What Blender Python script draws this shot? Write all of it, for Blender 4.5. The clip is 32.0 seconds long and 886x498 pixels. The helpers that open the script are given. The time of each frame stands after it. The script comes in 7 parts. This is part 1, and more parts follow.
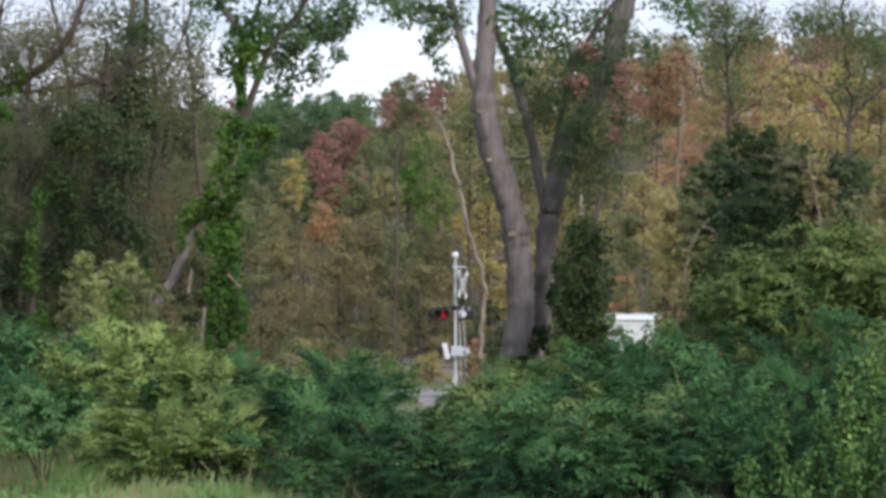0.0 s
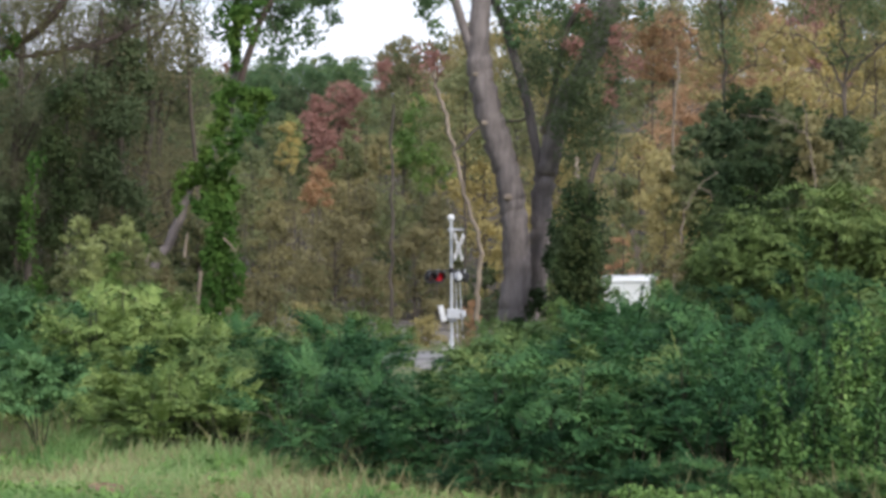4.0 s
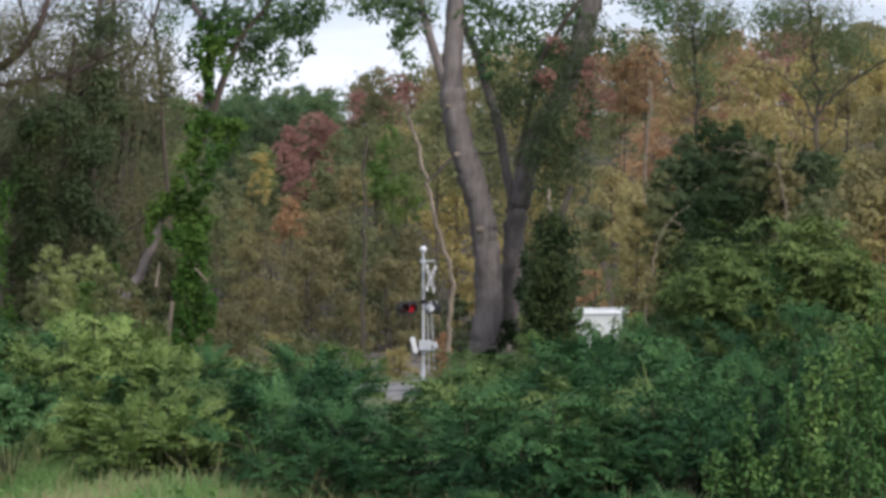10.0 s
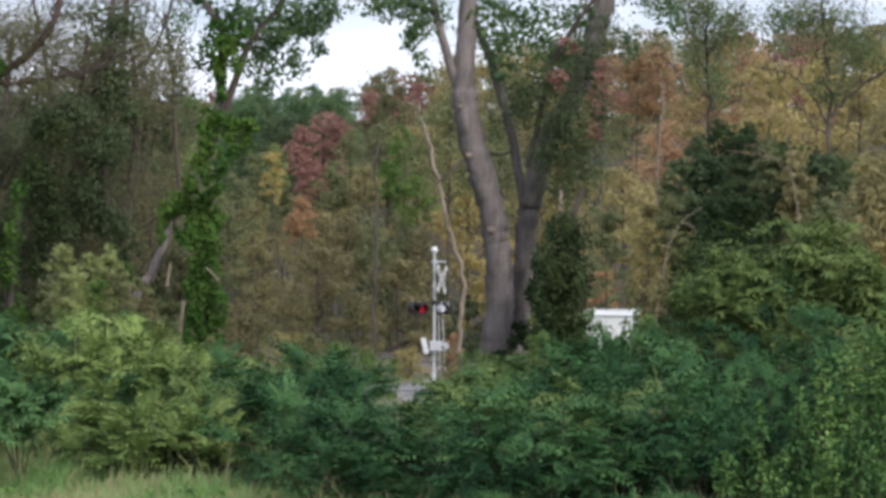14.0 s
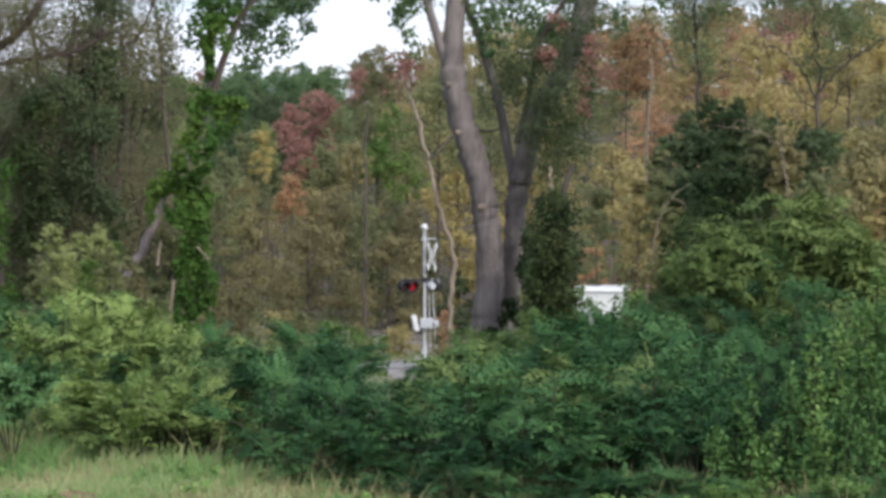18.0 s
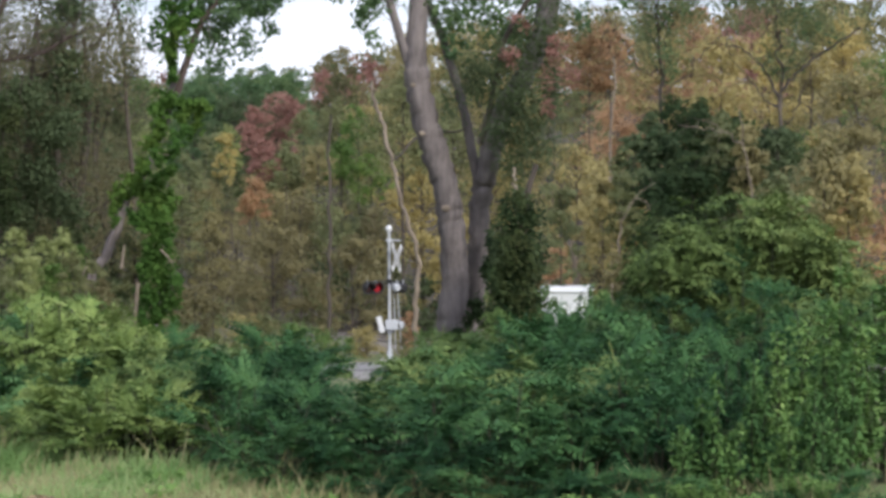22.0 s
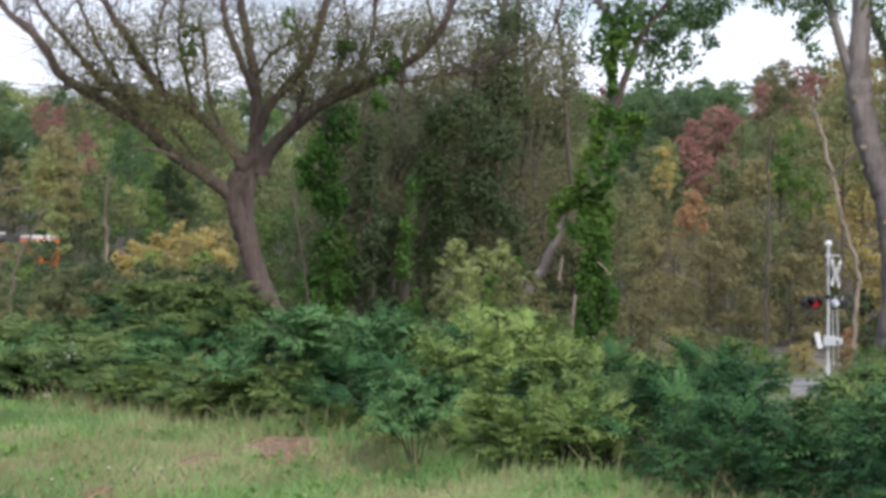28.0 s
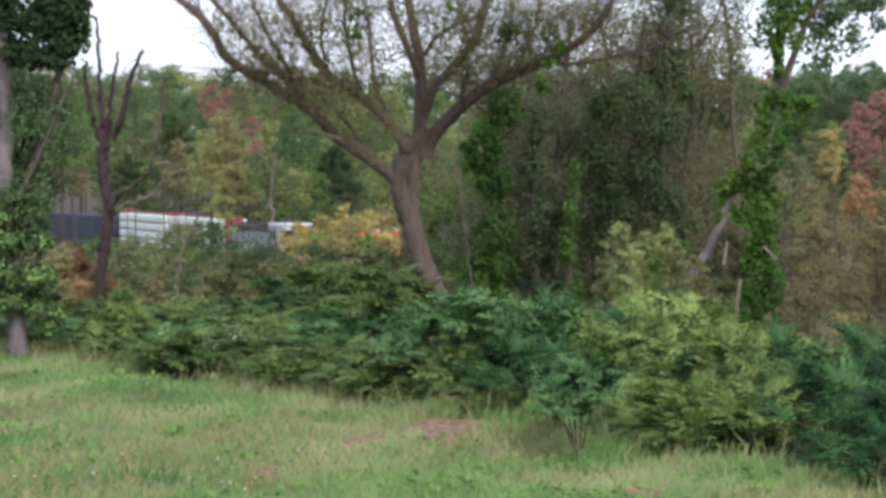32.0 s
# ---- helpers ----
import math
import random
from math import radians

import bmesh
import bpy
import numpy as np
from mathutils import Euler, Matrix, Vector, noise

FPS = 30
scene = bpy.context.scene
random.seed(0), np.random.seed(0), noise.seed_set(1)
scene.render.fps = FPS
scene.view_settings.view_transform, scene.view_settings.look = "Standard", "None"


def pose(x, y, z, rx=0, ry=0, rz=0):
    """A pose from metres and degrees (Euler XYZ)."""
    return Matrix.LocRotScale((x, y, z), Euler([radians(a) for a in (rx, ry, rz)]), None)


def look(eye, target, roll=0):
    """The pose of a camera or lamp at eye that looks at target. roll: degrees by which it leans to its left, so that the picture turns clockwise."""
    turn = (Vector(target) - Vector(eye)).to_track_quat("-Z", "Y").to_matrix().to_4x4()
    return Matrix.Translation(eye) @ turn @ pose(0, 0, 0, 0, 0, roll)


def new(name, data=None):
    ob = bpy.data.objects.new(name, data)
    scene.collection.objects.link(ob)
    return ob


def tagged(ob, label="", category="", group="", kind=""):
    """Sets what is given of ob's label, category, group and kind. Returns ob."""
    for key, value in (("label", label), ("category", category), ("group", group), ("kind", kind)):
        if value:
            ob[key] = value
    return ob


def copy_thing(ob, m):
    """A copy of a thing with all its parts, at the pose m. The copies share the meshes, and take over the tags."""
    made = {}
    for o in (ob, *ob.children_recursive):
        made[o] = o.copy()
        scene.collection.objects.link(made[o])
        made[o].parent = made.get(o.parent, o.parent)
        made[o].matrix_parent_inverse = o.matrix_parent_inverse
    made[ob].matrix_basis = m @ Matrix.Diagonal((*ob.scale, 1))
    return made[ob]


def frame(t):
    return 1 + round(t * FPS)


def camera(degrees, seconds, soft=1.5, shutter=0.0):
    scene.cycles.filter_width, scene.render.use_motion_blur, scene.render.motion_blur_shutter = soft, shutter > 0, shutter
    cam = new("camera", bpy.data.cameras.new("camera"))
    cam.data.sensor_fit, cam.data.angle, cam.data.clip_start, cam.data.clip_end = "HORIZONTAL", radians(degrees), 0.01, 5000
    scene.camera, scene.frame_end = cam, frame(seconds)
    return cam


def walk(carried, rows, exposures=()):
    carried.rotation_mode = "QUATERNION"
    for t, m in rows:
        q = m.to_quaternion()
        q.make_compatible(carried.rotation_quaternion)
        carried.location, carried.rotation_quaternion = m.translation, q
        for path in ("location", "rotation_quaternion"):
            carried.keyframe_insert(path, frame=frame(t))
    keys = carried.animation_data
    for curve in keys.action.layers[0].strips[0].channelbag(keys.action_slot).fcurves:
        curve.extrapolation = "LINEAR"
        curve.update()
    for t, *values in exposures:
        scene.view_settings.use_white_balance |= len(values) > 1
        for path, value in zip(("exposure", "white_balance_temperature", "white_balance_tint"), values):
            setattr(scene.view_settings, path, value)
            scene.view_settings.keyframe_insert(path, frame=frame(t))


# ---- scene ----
EYE = 2.3
cam = camera(21.0, 32.0, soft=3.55)
# seconds, yaw, pitch, roll of a hand-held camera that turns on one spot
ROWS = [
    (0, 0.000, -0.867, -0.000),
    (0.5, -0.164, -0.936, 0.075),
    (1, 0.205, -1.529, 0.004),
    (1.5, 0.144, -1.671, 0.043),
    (2, 0.129, -1.779, 0.200),
    (2.5, 0.161, -1.699, 0.406),
    (4.5, -0.336, -1.850, 0.205),
    (5, -0.686, -2.134, 0.192),
    (5.5, -0.697, -2.309, 0.113),
    (6, -0.754, -2.560, 0.055),
    (6.5, -0.880, -2.429, 0.137),
    (7, -0.944, -2.520, 0.114),
    (7.5, -1.150, -2.406, 0.072),
    (8, -1.033, -1.910, -0.112),
    (8.5, -0.939, -1.460, -0.235),
    (9, -1.027, -1.376, -0.159),
    (9.5, -1.041, -0.849, -0.019),
    (10, -0.768, -1.008, -0.031),
    (10.5, -0.649, -0.958, 0.040),
    (11, -0.459, -1.398, 0.002),
    (11.5, -0.637, -1.020, -0.099),
    (12, -0.770, -1.030, -0.235),
    (12.5, -0.817, -1.036, -0.171),
    (13, -0.936, -1.009, -0.312),
    (13.5, -0.603, -0.992, -0.427),
    (15.5, -0.534, -0.993, -0.019),
    (16, -0.590, -1.487, 0.153),
    (16.5, -0.546, -1.770, 0.177),
    (17, -0.614, -1.842, 0.137),
    (17.5, -0.590, -1.553, 0.134),
    (18, -0.738, -1.538, 0.062),
    (18.5, -0.933, -1.451, 0.022),
    (19, -1.100, -1.374, 0.147),
    (19.5, -1.314, -1.291, 0.232),
    (20, -1.546, -1.490, 0.349),
    (20.5, -1.584, -1.510, 0.516),
    (21, -1.578, -1.304, 0.521),
    (21.5, -1.471, -1.368, 0.555),
    (22, -1.588, -1.512, 0.427),
    (22.5, -1.710, -1.430, 0.419),
    (23, -1.607, -1.113, 0.343),
    (23.5, -1.559, -1.408, 0.470),
    (24, -1.278, -0.932, 0.449),
    (24.5, -1.095, -1.317, 0.427),
    (26.5, -0.783, -1.751, -0.080),
    (27, 0.124, -1.743, -0.060),
    (27.5, 4.874, -1.137, -0.023),
    (28, 8.865, -1.164, -0.040),
    (28.5, 12.263, -0.943, -0.118),
    (29, 12.884, -0.977, -0.249),
    (29.5, 13.064, -1.187, -0.324),
    (30, 13.244, -1.373, -0.304),
    (30.5, 13.224, -1.334, -0.310),
    (31, 13.144, -1.545, -0.285),
    (31.5, 12.898, -1.584, -0.236),
    (32, 12.786, -1.574, -0.214),
]
walk(cam, [(t, pose(0, 0, EYE, 0, 0, yaw) @ pose(0, 0, 0, 0 + pitch, 0, 0) @ pose(0, 0, 0, 0, roll, 0) @ pose(0, 0, 0, 90))
           for t, yaw, pitch, roll in ROWS],
     [(0, 0.62), (2, 0.73), (5, 0.73), (6, 0.85), (7, 0.86), (8, 0.80), (10, 0.41), (11, 0.53), (13, 0.55), (16, 0.60), (18, 0.71), (21, 0.70), (23, 0.65), (24, 0.53), (27, 0.81), (28, 0.73), (30, 0.75), (32, 0.78)])

# ---- sky and light ----
SUN_UP, SUN_TURN = 38.0, 150.0          # a veiled sun, high behind the camera's right shoulder
world = bpy.data.worlds.new("sky")
scene.world = world
world.use_nodes = True
wn, wl = world.node_tree.nodes, world.node_tree.links
wn.clear()
w_out = wn.new("ShaderNodeOutputWorld")
w_bg = wn.new("ShaderNodeBackground")
w_sky = wn.new("ShaderNodeTexSky")
w_sky.sky_type, w_sky.sun_disc = "NISHITA", False
w_sky.sun_elevation, w_sky.sun_rotation = radians(SUN_UP), radians(SUN_TURN)
w_sky.dust_density, w_sky.air_density = 2.0, 1.0
w_gain = wn.new("ShaderNodeMix")
w_gain.data_type, w_gain.blend_type = "RGBA", "MULTIPLY"
w_gain.inputs["Factor"].default_value = 1.0
w_gain.inputs["B"].default_value = (0.080, 0.085, 0.105, 1)
w_co = wn.new("ShaderNodeTexCoord")
w_map = wn.new("ShaderNodeMapping")
w_map.inputs["Scale"].default_value = (2.2, 2.2, 9.0)
w_map.inputs["Location"].default_value = (0.3, 0.1, 0.4)
w_noise = wn.new("ShaderNodeTexNoise")
w_noise.inputs["Scale"].default_value, w_noise.inputs["Detail"].default_value = 1.6, 6.0
w_ramp = wn.new("ShaderNodeValToRGB")
w_ramp.color_ramp.elements[0].position, w_ramp.color_ramp.elements[1].position = 0.36, 0.58
w_mix = wn.new("ShaderNodeMix")
w_mix.data_type = "RGBA"
w_mix.inputs["B"].default_value = (0.80, 0.84, 0.97, 1)
wl.new(w_co.outputs["Generated"], w_map.inputs["Vector"])
wl.new(w_map.outputs["Vector"], w_noise.inputs["Vector"])
wl.new(w_noise.outputs["Fac"], w_ramp.inputs["Fac"])
wl.new(w_sky.outputs["Color"], w_gain.inputs["A"])
wl.new(w_gain.outputs["Result"], w_mix.inputs["A"])
wl.new(w_ramp.outputs["Color"], w_mix.inputs["Factor"])
wl.new(w_mix.outputs["Result"], w_bg.inputs["Color"])
w_bg.inputs["Strength"].default_value = 1.0
wl.new(w_bg.outputs["Background"], w_out.inputs["Surface"])
sun = new("sun", bpy.data.lights.new("sun", "SUN"))
sun.data.energy, sun.data.angle, sun.data.color = 1.9, radians(14), (1.0, 0.95, 0.88)
# the sky's sun_rotation turns clockwise from +y, seen from above
_a, _e = radians(SUN_TURN), radians(SUN_UP)
sun.matrix_world = look((0, 0, 60), Vector((0, 0, 60)) - 10 * Vector((math.sin(_a) * math.cos(_e), math.cos(_a) * math.cos(_e), math.sin(_e))))


# ---- materials ----
def material(name):
    m = bpy.data.materials.new(name)
    m.use_nodes = True
    n = m.node_tree.nodes
    return m, n, m.node_tree.links, n["Principled BSDF"], n["Material Output"]


def ramp(n, stops):
    r = n.new("ShaderNodeValToRGB")
    e = r.color_ramp.elements
    while len(e) < len(stops):
        e.new(0.5)
    for k, (p, c) in enumerate(stops):
        e[k].position, e[k].color = p, (*c, 1)
    return r


def leaf_material(name, cols, rough=0.75, through_leaf=0.5, hue_scale=0.9, hue_gain=1.3, island=0.16):
    """Leaves: a colour of its own for each leaf, and slow changes from bough to bough."""
    m, n, l, bsdf, out = material(name)
    geo = n.new("ShaderNodeNewGeometry")
    k = len(cols) - 1
    r = ramp(n, [(i / k, c) for i, c in enumerate(cols)])
    tc = n.new("ShaderNodeTexCoord")
    no = n.new("ShaderNodeTexNoise")
    no.inputs["Scale"].default_value, no.inputs["Detail"].default_value = hue_scale, 3.0
    l.new(tc.outputs["Object"], no.inputs["Vector"])
    info = n.new("ShaderNodeObjectInfo")
    a = n.new("ShaderNodeMath")
    a.operation = "MULTIPLY_ADD"
    a.inputs[1].default_value = island
    l.new(geo.outputs["Random Per Island"], a.inputs[0])
    b = n.new("ShaderNodeMath")
    b.operation = "MULTIPLY_ADD"
    b.inputs[1].default_value = hue_gain
    b.inputs[2].default_value = 0.16 - 0.5 * hue_gain
    l.new(no.outputs["Fac"], b.inputs[0])
    c = n.new("ShaderNodeMath")
    c.operation = "MULTIPLY_ADD"
    c.inputs[1].default_value = 0.4
    l.new(info.outputs["Random"], c.inputs[0])
    l.new(b.outputs[0], c.inputs[2])
    l.new(c.outputs[0], a.inputs[2])
    l.new(a.outputs[0], r.inputs["Fac"])
    l.new(r.outputs["Color"], bsdf.inputs["Base Color"])
    bsdf.inputs["Roughness"].default_value = rough
    bsdf.inputs["Specular IOR Level"].default_value = 0.12
    tr = n.new("ShaderNodeBsdfTranslucent")
    l.new(r.outputs["Color"], tr.inputs["Color"])
    mix = n.new("ShaderNodeMixShader")
    mix.inputs["Fac"].default_value = through_leaf
    l.new(bsdf.outputs["BSDF"], mix.inputs[1])
    l.new(tr.outputs["BSDF"], mix.inputs[2])
    l.new(mix.outputs[0], out.inputs["Surface"])
    return m


def bark_material(name, dark, light, scale=9.0, stretch=0.22):
    m, n, l, bsdf, out = material(name)
    tc = n.new("ShaderNodeTexCoord")
    mp = n.new("ShaderNodeMapping")
    mp.inputs["Scale"].default_value = (1, 1, stretch)
    l.new(tc.outputs["Object"], mp.inputs["Vector"])
    no = n.new("ShaderNodeTexNoise")
    no.inputs["Scale"].default_value, no.inputs["Detail"].default_value, no.inputs["Roughness"].default_value = scale, 6.0, 0.7
    l.new(mp.outputs["Vector"], no.inputs["Vector"])
    big = n.new("ShaderNodeTexNoise")
    big.inputs["Scale"].default_value = 0.9
    l.new(tc.outputs["Object"], big.inputs["Vector"])
    add = n.new("ShaderNodeMath")
    add.operation = "MULTIPLY_ADD"
    add.inputs[1].default_value = 0.45
    l.new(big.outputs["Fac"], add.inputs[0])
    sc = n.new("ShaderNodeMath")
    sc.operation = "MULTIPLY"
    sc.inputs[1].default_value = 0.6
    l.new(no.outputs["Fac"], sc.inputs[0])
    l.new(sc.outputs[0], add.inputs[2])
    r = ramp(n, [(0.34, dark), (0.68, light)])
    l.new(add.outputs[0], r.inputs["Fac"])
    l.new(r.outputs["Color"], bsdf.inputs["Base Color"])
    bsdf.inputs["Roughness"].default_value = 0.9
    bu = n.new("ShaderNodeBump")
    bu.inputs["Strength"].default_value, bu.inputs["Distance"].default_value = 0.8, 0.04
    l.new(no.outputs["Fac"], bu.inputs["Height"])
    l.new(bu.outputs["Normal"], bsdf.inputs["Normal"])
    return m


def paint_material(name, col, rough=0.5, metal=0.0, dirt=(0.12, 0.09, 0.06), amount=0.35, scale=3.0):
    """Painted metal with grime in patches."""
    m, n, l, bsdf, out = material(name)
    tc = n.new("ShaderNodeTexCoord")
    no = n.new("ShaderNodeTexNoise")
    no.inputs["Scale"].default_value, no.inputs["Detail"].default_value, no.inputs["Roughness"].default_value = scale, 7.0, 0.65
    l.new(tc.outputs["Object"], no.inputs["Vector"])
    r = ramp(n, [(0.45, (0, 0, 0)), (0.8, (amount, amount, amount))])
    l.new(no.outputs["Fac"], r.inputs["Fac"])
    mx = n.new("ShaderNodeMix")
    mx.data_type = "RGBA"
    mx.inputs["A"].default_value, mx.inputs["B"].default_value = (*col, 1), (*dirt, 1)
    l.new(r.outputs["Color"], mx.inputs["Factor"])
    l.new(mx.outputs["Result"], bsdf.inputs["Base Color"])
    bsdf.inputs["Roughness"].default_value, bsdf.inputs["Metallic"].default_value = rough, metal
    return m


def glow_material(name, col, strength):
    m, n, l, bsdf, out = material(name)
    bsdf.inputs["Base Color"].default_value = (*col, 1)
    bsdf.inputs["Roughness"].default_value = 0.2
    bsdf.inputs["Emission Color"].default_value = (*col, 1)
    bsdf.inputs["Emission Strength"].default_value = strength
    return m


LEAF = {
    "locust": leaf_material("locust_leaf", [(0.015, 0.048, 0.021), (0.032, 0.089, 0.034), (0.061, 0.142, 0.049), (0.114, 0.214, 0.070)], through_leaf=0.16, hue_scale=3.0, hue_gain=1.9),
    "sumac": leaf_material("sumac_leaf", [(0.046, 0.083, 0.031), (0.089, 0.148, 0.048), (0.151, 0.211, 0.069), (0.253, 0.278, 0.092)], through_leaf=0.16, hue_scale=3.0, hue_gain=1.9),
    "sumac_olive": leaf_material("olive_sumac_leaf", [(0.047, 0.078, 0.025), (0.087, 0.132, 0.039), (0.136, 0.189, 0.059), (0.205, 0.253, 0.083)], through_leaf=0.16, hue_scale=3.0, hue_gain=1.9),
    "sumac_blue": leaf_material("sumac_blue_leaf", [(0.061, 0.133, 0.053), (0.099, 0.199, 0.075), (0.154, 0.265, 0.098)], through_leaf=0.16, hue_scale=3.0, hue_gain=1.9),
    "lime": leaf_material("lime_leaf", [(0.079, 0.133, 0.039), (0.147, 0.217, 0.062), (0.225, 0.300, 0.092), (0.340, 0.396, 0.157)], through_leaf=0.16, hue_scale=3.0, hue_gain=1.9),
    "broad": leaf_material("broad_leaf", [(0.046, 0.105, 0.036), (0.091, 0.182, 0.054), (0.154, 0.260, 0.076), (0.245, 0.348, 0.113)], through_leaf=0.16, hue_scale=3.0, hue_gain=1.9),
    "weed": leaf_material("weed_leaf", [(0.115, 0.205, 0.060), (0.185, 0.305, 0.090), (0.265, 0.400, 0.130)], through_leaf=0.3, hue_scale=2.0),
    "vine": leaf_material("vine_leaf", [(0.036, 0.091, 0.022), (0.065, 0.143, 0.032), (0.109, 0.202, 0.045), (0.190, 0.264, 0.060)]),
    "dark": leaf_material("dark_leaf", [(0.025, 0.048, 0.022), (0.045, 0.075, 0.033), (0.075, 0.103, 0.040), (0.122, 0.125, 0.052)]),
    "green": leaf_material("green_leaf", [(0.104, 0.179, 0.068), (0.161, 0.247, 0.083), (0.236, 0.314, 0.109)]),
    "bright": leaf_material("bright_green_leaf", [(0.096, 0.176, 0.054), (0.150, 0.238, 0.065), (0.212, 0.295, 0.083)]),
    "rust": leaf_material("rust_leaf", [(0.203, 0.130, 0.072), (0.311, 0.195, 0.102), (0.405, 0.260, 0.132)]),
    "sage": leaf_material("sage_leaf", [(0.232, 0.276, 0.115), (0.342, 0.384, 0.161), (0.451, 0.480, 0.218)]),
    "olive": leaf_material("olive_leaf", [(0.156, 0.185, 0.094), (0.225, 0.243, 0.117), (0.301, 0.295, 0.145)]),
    "tan": leaf_material("tan_leaf", [(0.229, 0.210, 0.108), (0.320, 0.286, 0.142), (0.411, 0.362, 0.183)]),
    "brown": leaf_material("brown_leaf", [(0.162, 0.150, 0.083), (0.221, 0.199, 0.104), (0.281, 0.249, 0.127)]),
    "ochre": leaf_material("ochre_leaf", [(0.276, 0.245, 0.119), (0.402, 0.344, 0.153), (0.517, 0.433, 0.200)]),
    "gold": leaf_material("gold_leaf", [(0.330, 0.282, 0.124), (0.514, 0.422, 0.166), (0.636, 0.535, 0.250)]),
    "orange": leaf_material("orange_leaf", [(0.333, 0.217, 0.132), (0.464, 0.292, 0.166), (0.544, 0.377, 0.222)]),
    "red": leaf_material("red_leaf", [(0.268, 0.151, 0.123), (0.381, 0.211, 0.174), (0.464, 0.287, 0.231)]),
    "willow": leaf_material("willow_leaf", [(0.092, 0.100, 0.056), (0.138, 0.141, 0.070), (0.186, 0.180, 0.088), (0.240, 0.222, 0.108)]),
    "dusk": leaf_material("dusky_leaf", [(0.100, 0.127, 0.075), (0.160, 0.177, 0.099), (0.242, 0.219, 0.122), (0.337, 0.266, 0.158)]),
    "haze": leaf_material("grey_green_leaf", [(0.069, 0.098, 0.050), (0.106, 0.144, 0.072), (0.163, 0.194, 0.098)]),
    "poplar": leaf_material("poplar_leaf", [(0.077, 0.142, 0.072), (0.130, 0.209, 0.095), (0.198, 0.270, 0.120)]),
}
BARK_GREY = bark_material("grey_bark", (0.06, 0.05, 0.05), (0.25, 0.215, 0.207), 11.0, 0.2)
BARK_RED = bark_material("red_brown_bark", (0.008, 0.005, 0.005), (0.062, 0.036, 0.036), 13.0, 0.1)
BARK_WILLOW = bark_material("willow_bark", (0.026, 0.019, 0.017), (0.145, 0.104, 0.090), 12.0, 0.12)
BARK_PALE = bark_material("pale_bark", (0.12, 0.095, 0.075), (0.32, 0.26, 0.20), 8.0)
BARK_DIM = bark_material("dim_bark", (0.035, 0.028, 0.022), (0.11, 0.09, 0.072), 6.0)
STEM = bark_material("green_brown_stem", (0.025, 0.03, 0.016), (0.06, 0.062, 0.032), 20.0)


# ---- mesh helpers ----
def part(name, data, mat, parent=None, label=""):
    """One mesh object from a mesh or a bmesh, under its thing or part."""
    if isinstance(data, bmesh.types.BMesh):
        me = bpy.data.meshes.new(name)
        data.to_mesh(me)
        data.free()
    else:
        me = data
    if mat and not me.materials:
        me.materials.append(mat)
    ob = new(name, me)
    ob.parent = parent
    return tagged(ob, label)


def thing(name, m, label, category, group="", kind=""):
    ob = new(name)
    ob.empty_display_size = 0.2
    ob.matrix_basis = m
    return tagged(ob, label, category, group, kind)


def poly_mesh(name, verts, faces, smooth=False):
    """A mesh of faces that all have the same number of corners."""
    v, f = np.asarray(verts, np.float32), np.asarray(faces, np.int32)
    me = bpy.data.meshes.new(name)
    me.vertices.add(len(v))
    me.vertices.foreach_set("co", v.ravel())
    me.loops.add(f.size)
    me.loops.foreach_set("vertex_index", f.ravel())
    me.polygons.add(len(f))
    me.polygons.foreach_set("loop_start", np.arange(0, f.size, f.shape[1], dtype=np.int32))
    if smooth:
        me.polygons.foreach_set("use_smooth", np.ones(len(f), bool))
    me.update(calc_edges=True)
    return me


def leaves_mesh(name, verts, corners=4):
    return poly_mesh(name, verts, np.arange(len(verts)).reshape(-1, corners))


def unit(v):
    return v / np.maximum(np.linalg.norm(v, axis=-1, keepdims=True), 1e-9)


def kites(base, axis, side, length, width):
    """Leaves: four-cornered blades from their base along axis."""
    length, width = np.reshape(length, (-1, 1)), np.reshape(width, (-1, 1))
    nrm = np.cross(axis, side)
    mid = base + axis * length * 0.45
    out = np.stack([base, mid + side * width * 0.5 - nrm * length * 0.06, base + axis * length, mid - side * width * 0.5 - nrm * length * 0.06], 1)
    return out.reshape(-1, 3)


def frame_of(axis, rng):
    return unit(np.cross(axis, unit(rng.normal(size=axis.shape))))


def cloud(rng, centre, radius, count, leaf, shell=0.55, droop=0.5, slim=0.6, out=0.0, loose=0.6, far=False):
    """Leaves round a bough: more towards its outside, faces outwards and up, tips down."""
    d = unit(rng.normal(size=(count, 3)))
    r = shell + (1 - shell) * rng.random((count, 1)) ** 0.6
    stray = 1 + 0.25 * rng.normal(size=(count, 1)) * (rng.random((count, 1)) < 0.3)
    pos = np.asarray(centre) + d * r * stray * np.asarray(radius)
    face = unit(0.55 * d + 0.9 * np.asarray(out) + np.array([0, 0, 0.35]) + loose * rng.normal(size=(count, 3)))
    axis = rng.normal(size=(count, 3)) + np.array([0, 0, -1.6 * droop])
    axis = unit(axis - face * np.sum(axis * face, 1, keepdims=True))
    size = leaf * (0.6 + 0.8 * rng.random(count))
    side = np.cross(face, axis)
    if far:
        # small three-cornered leaves
        s, w = size[:, None], size[:, None] * slim * 0.5
        return np.stack([pos - side * w, pos + side * w, pos + axis * s], 1).reshape(-1, 3)
    return kites(pos, axis, side, size, size * slim)


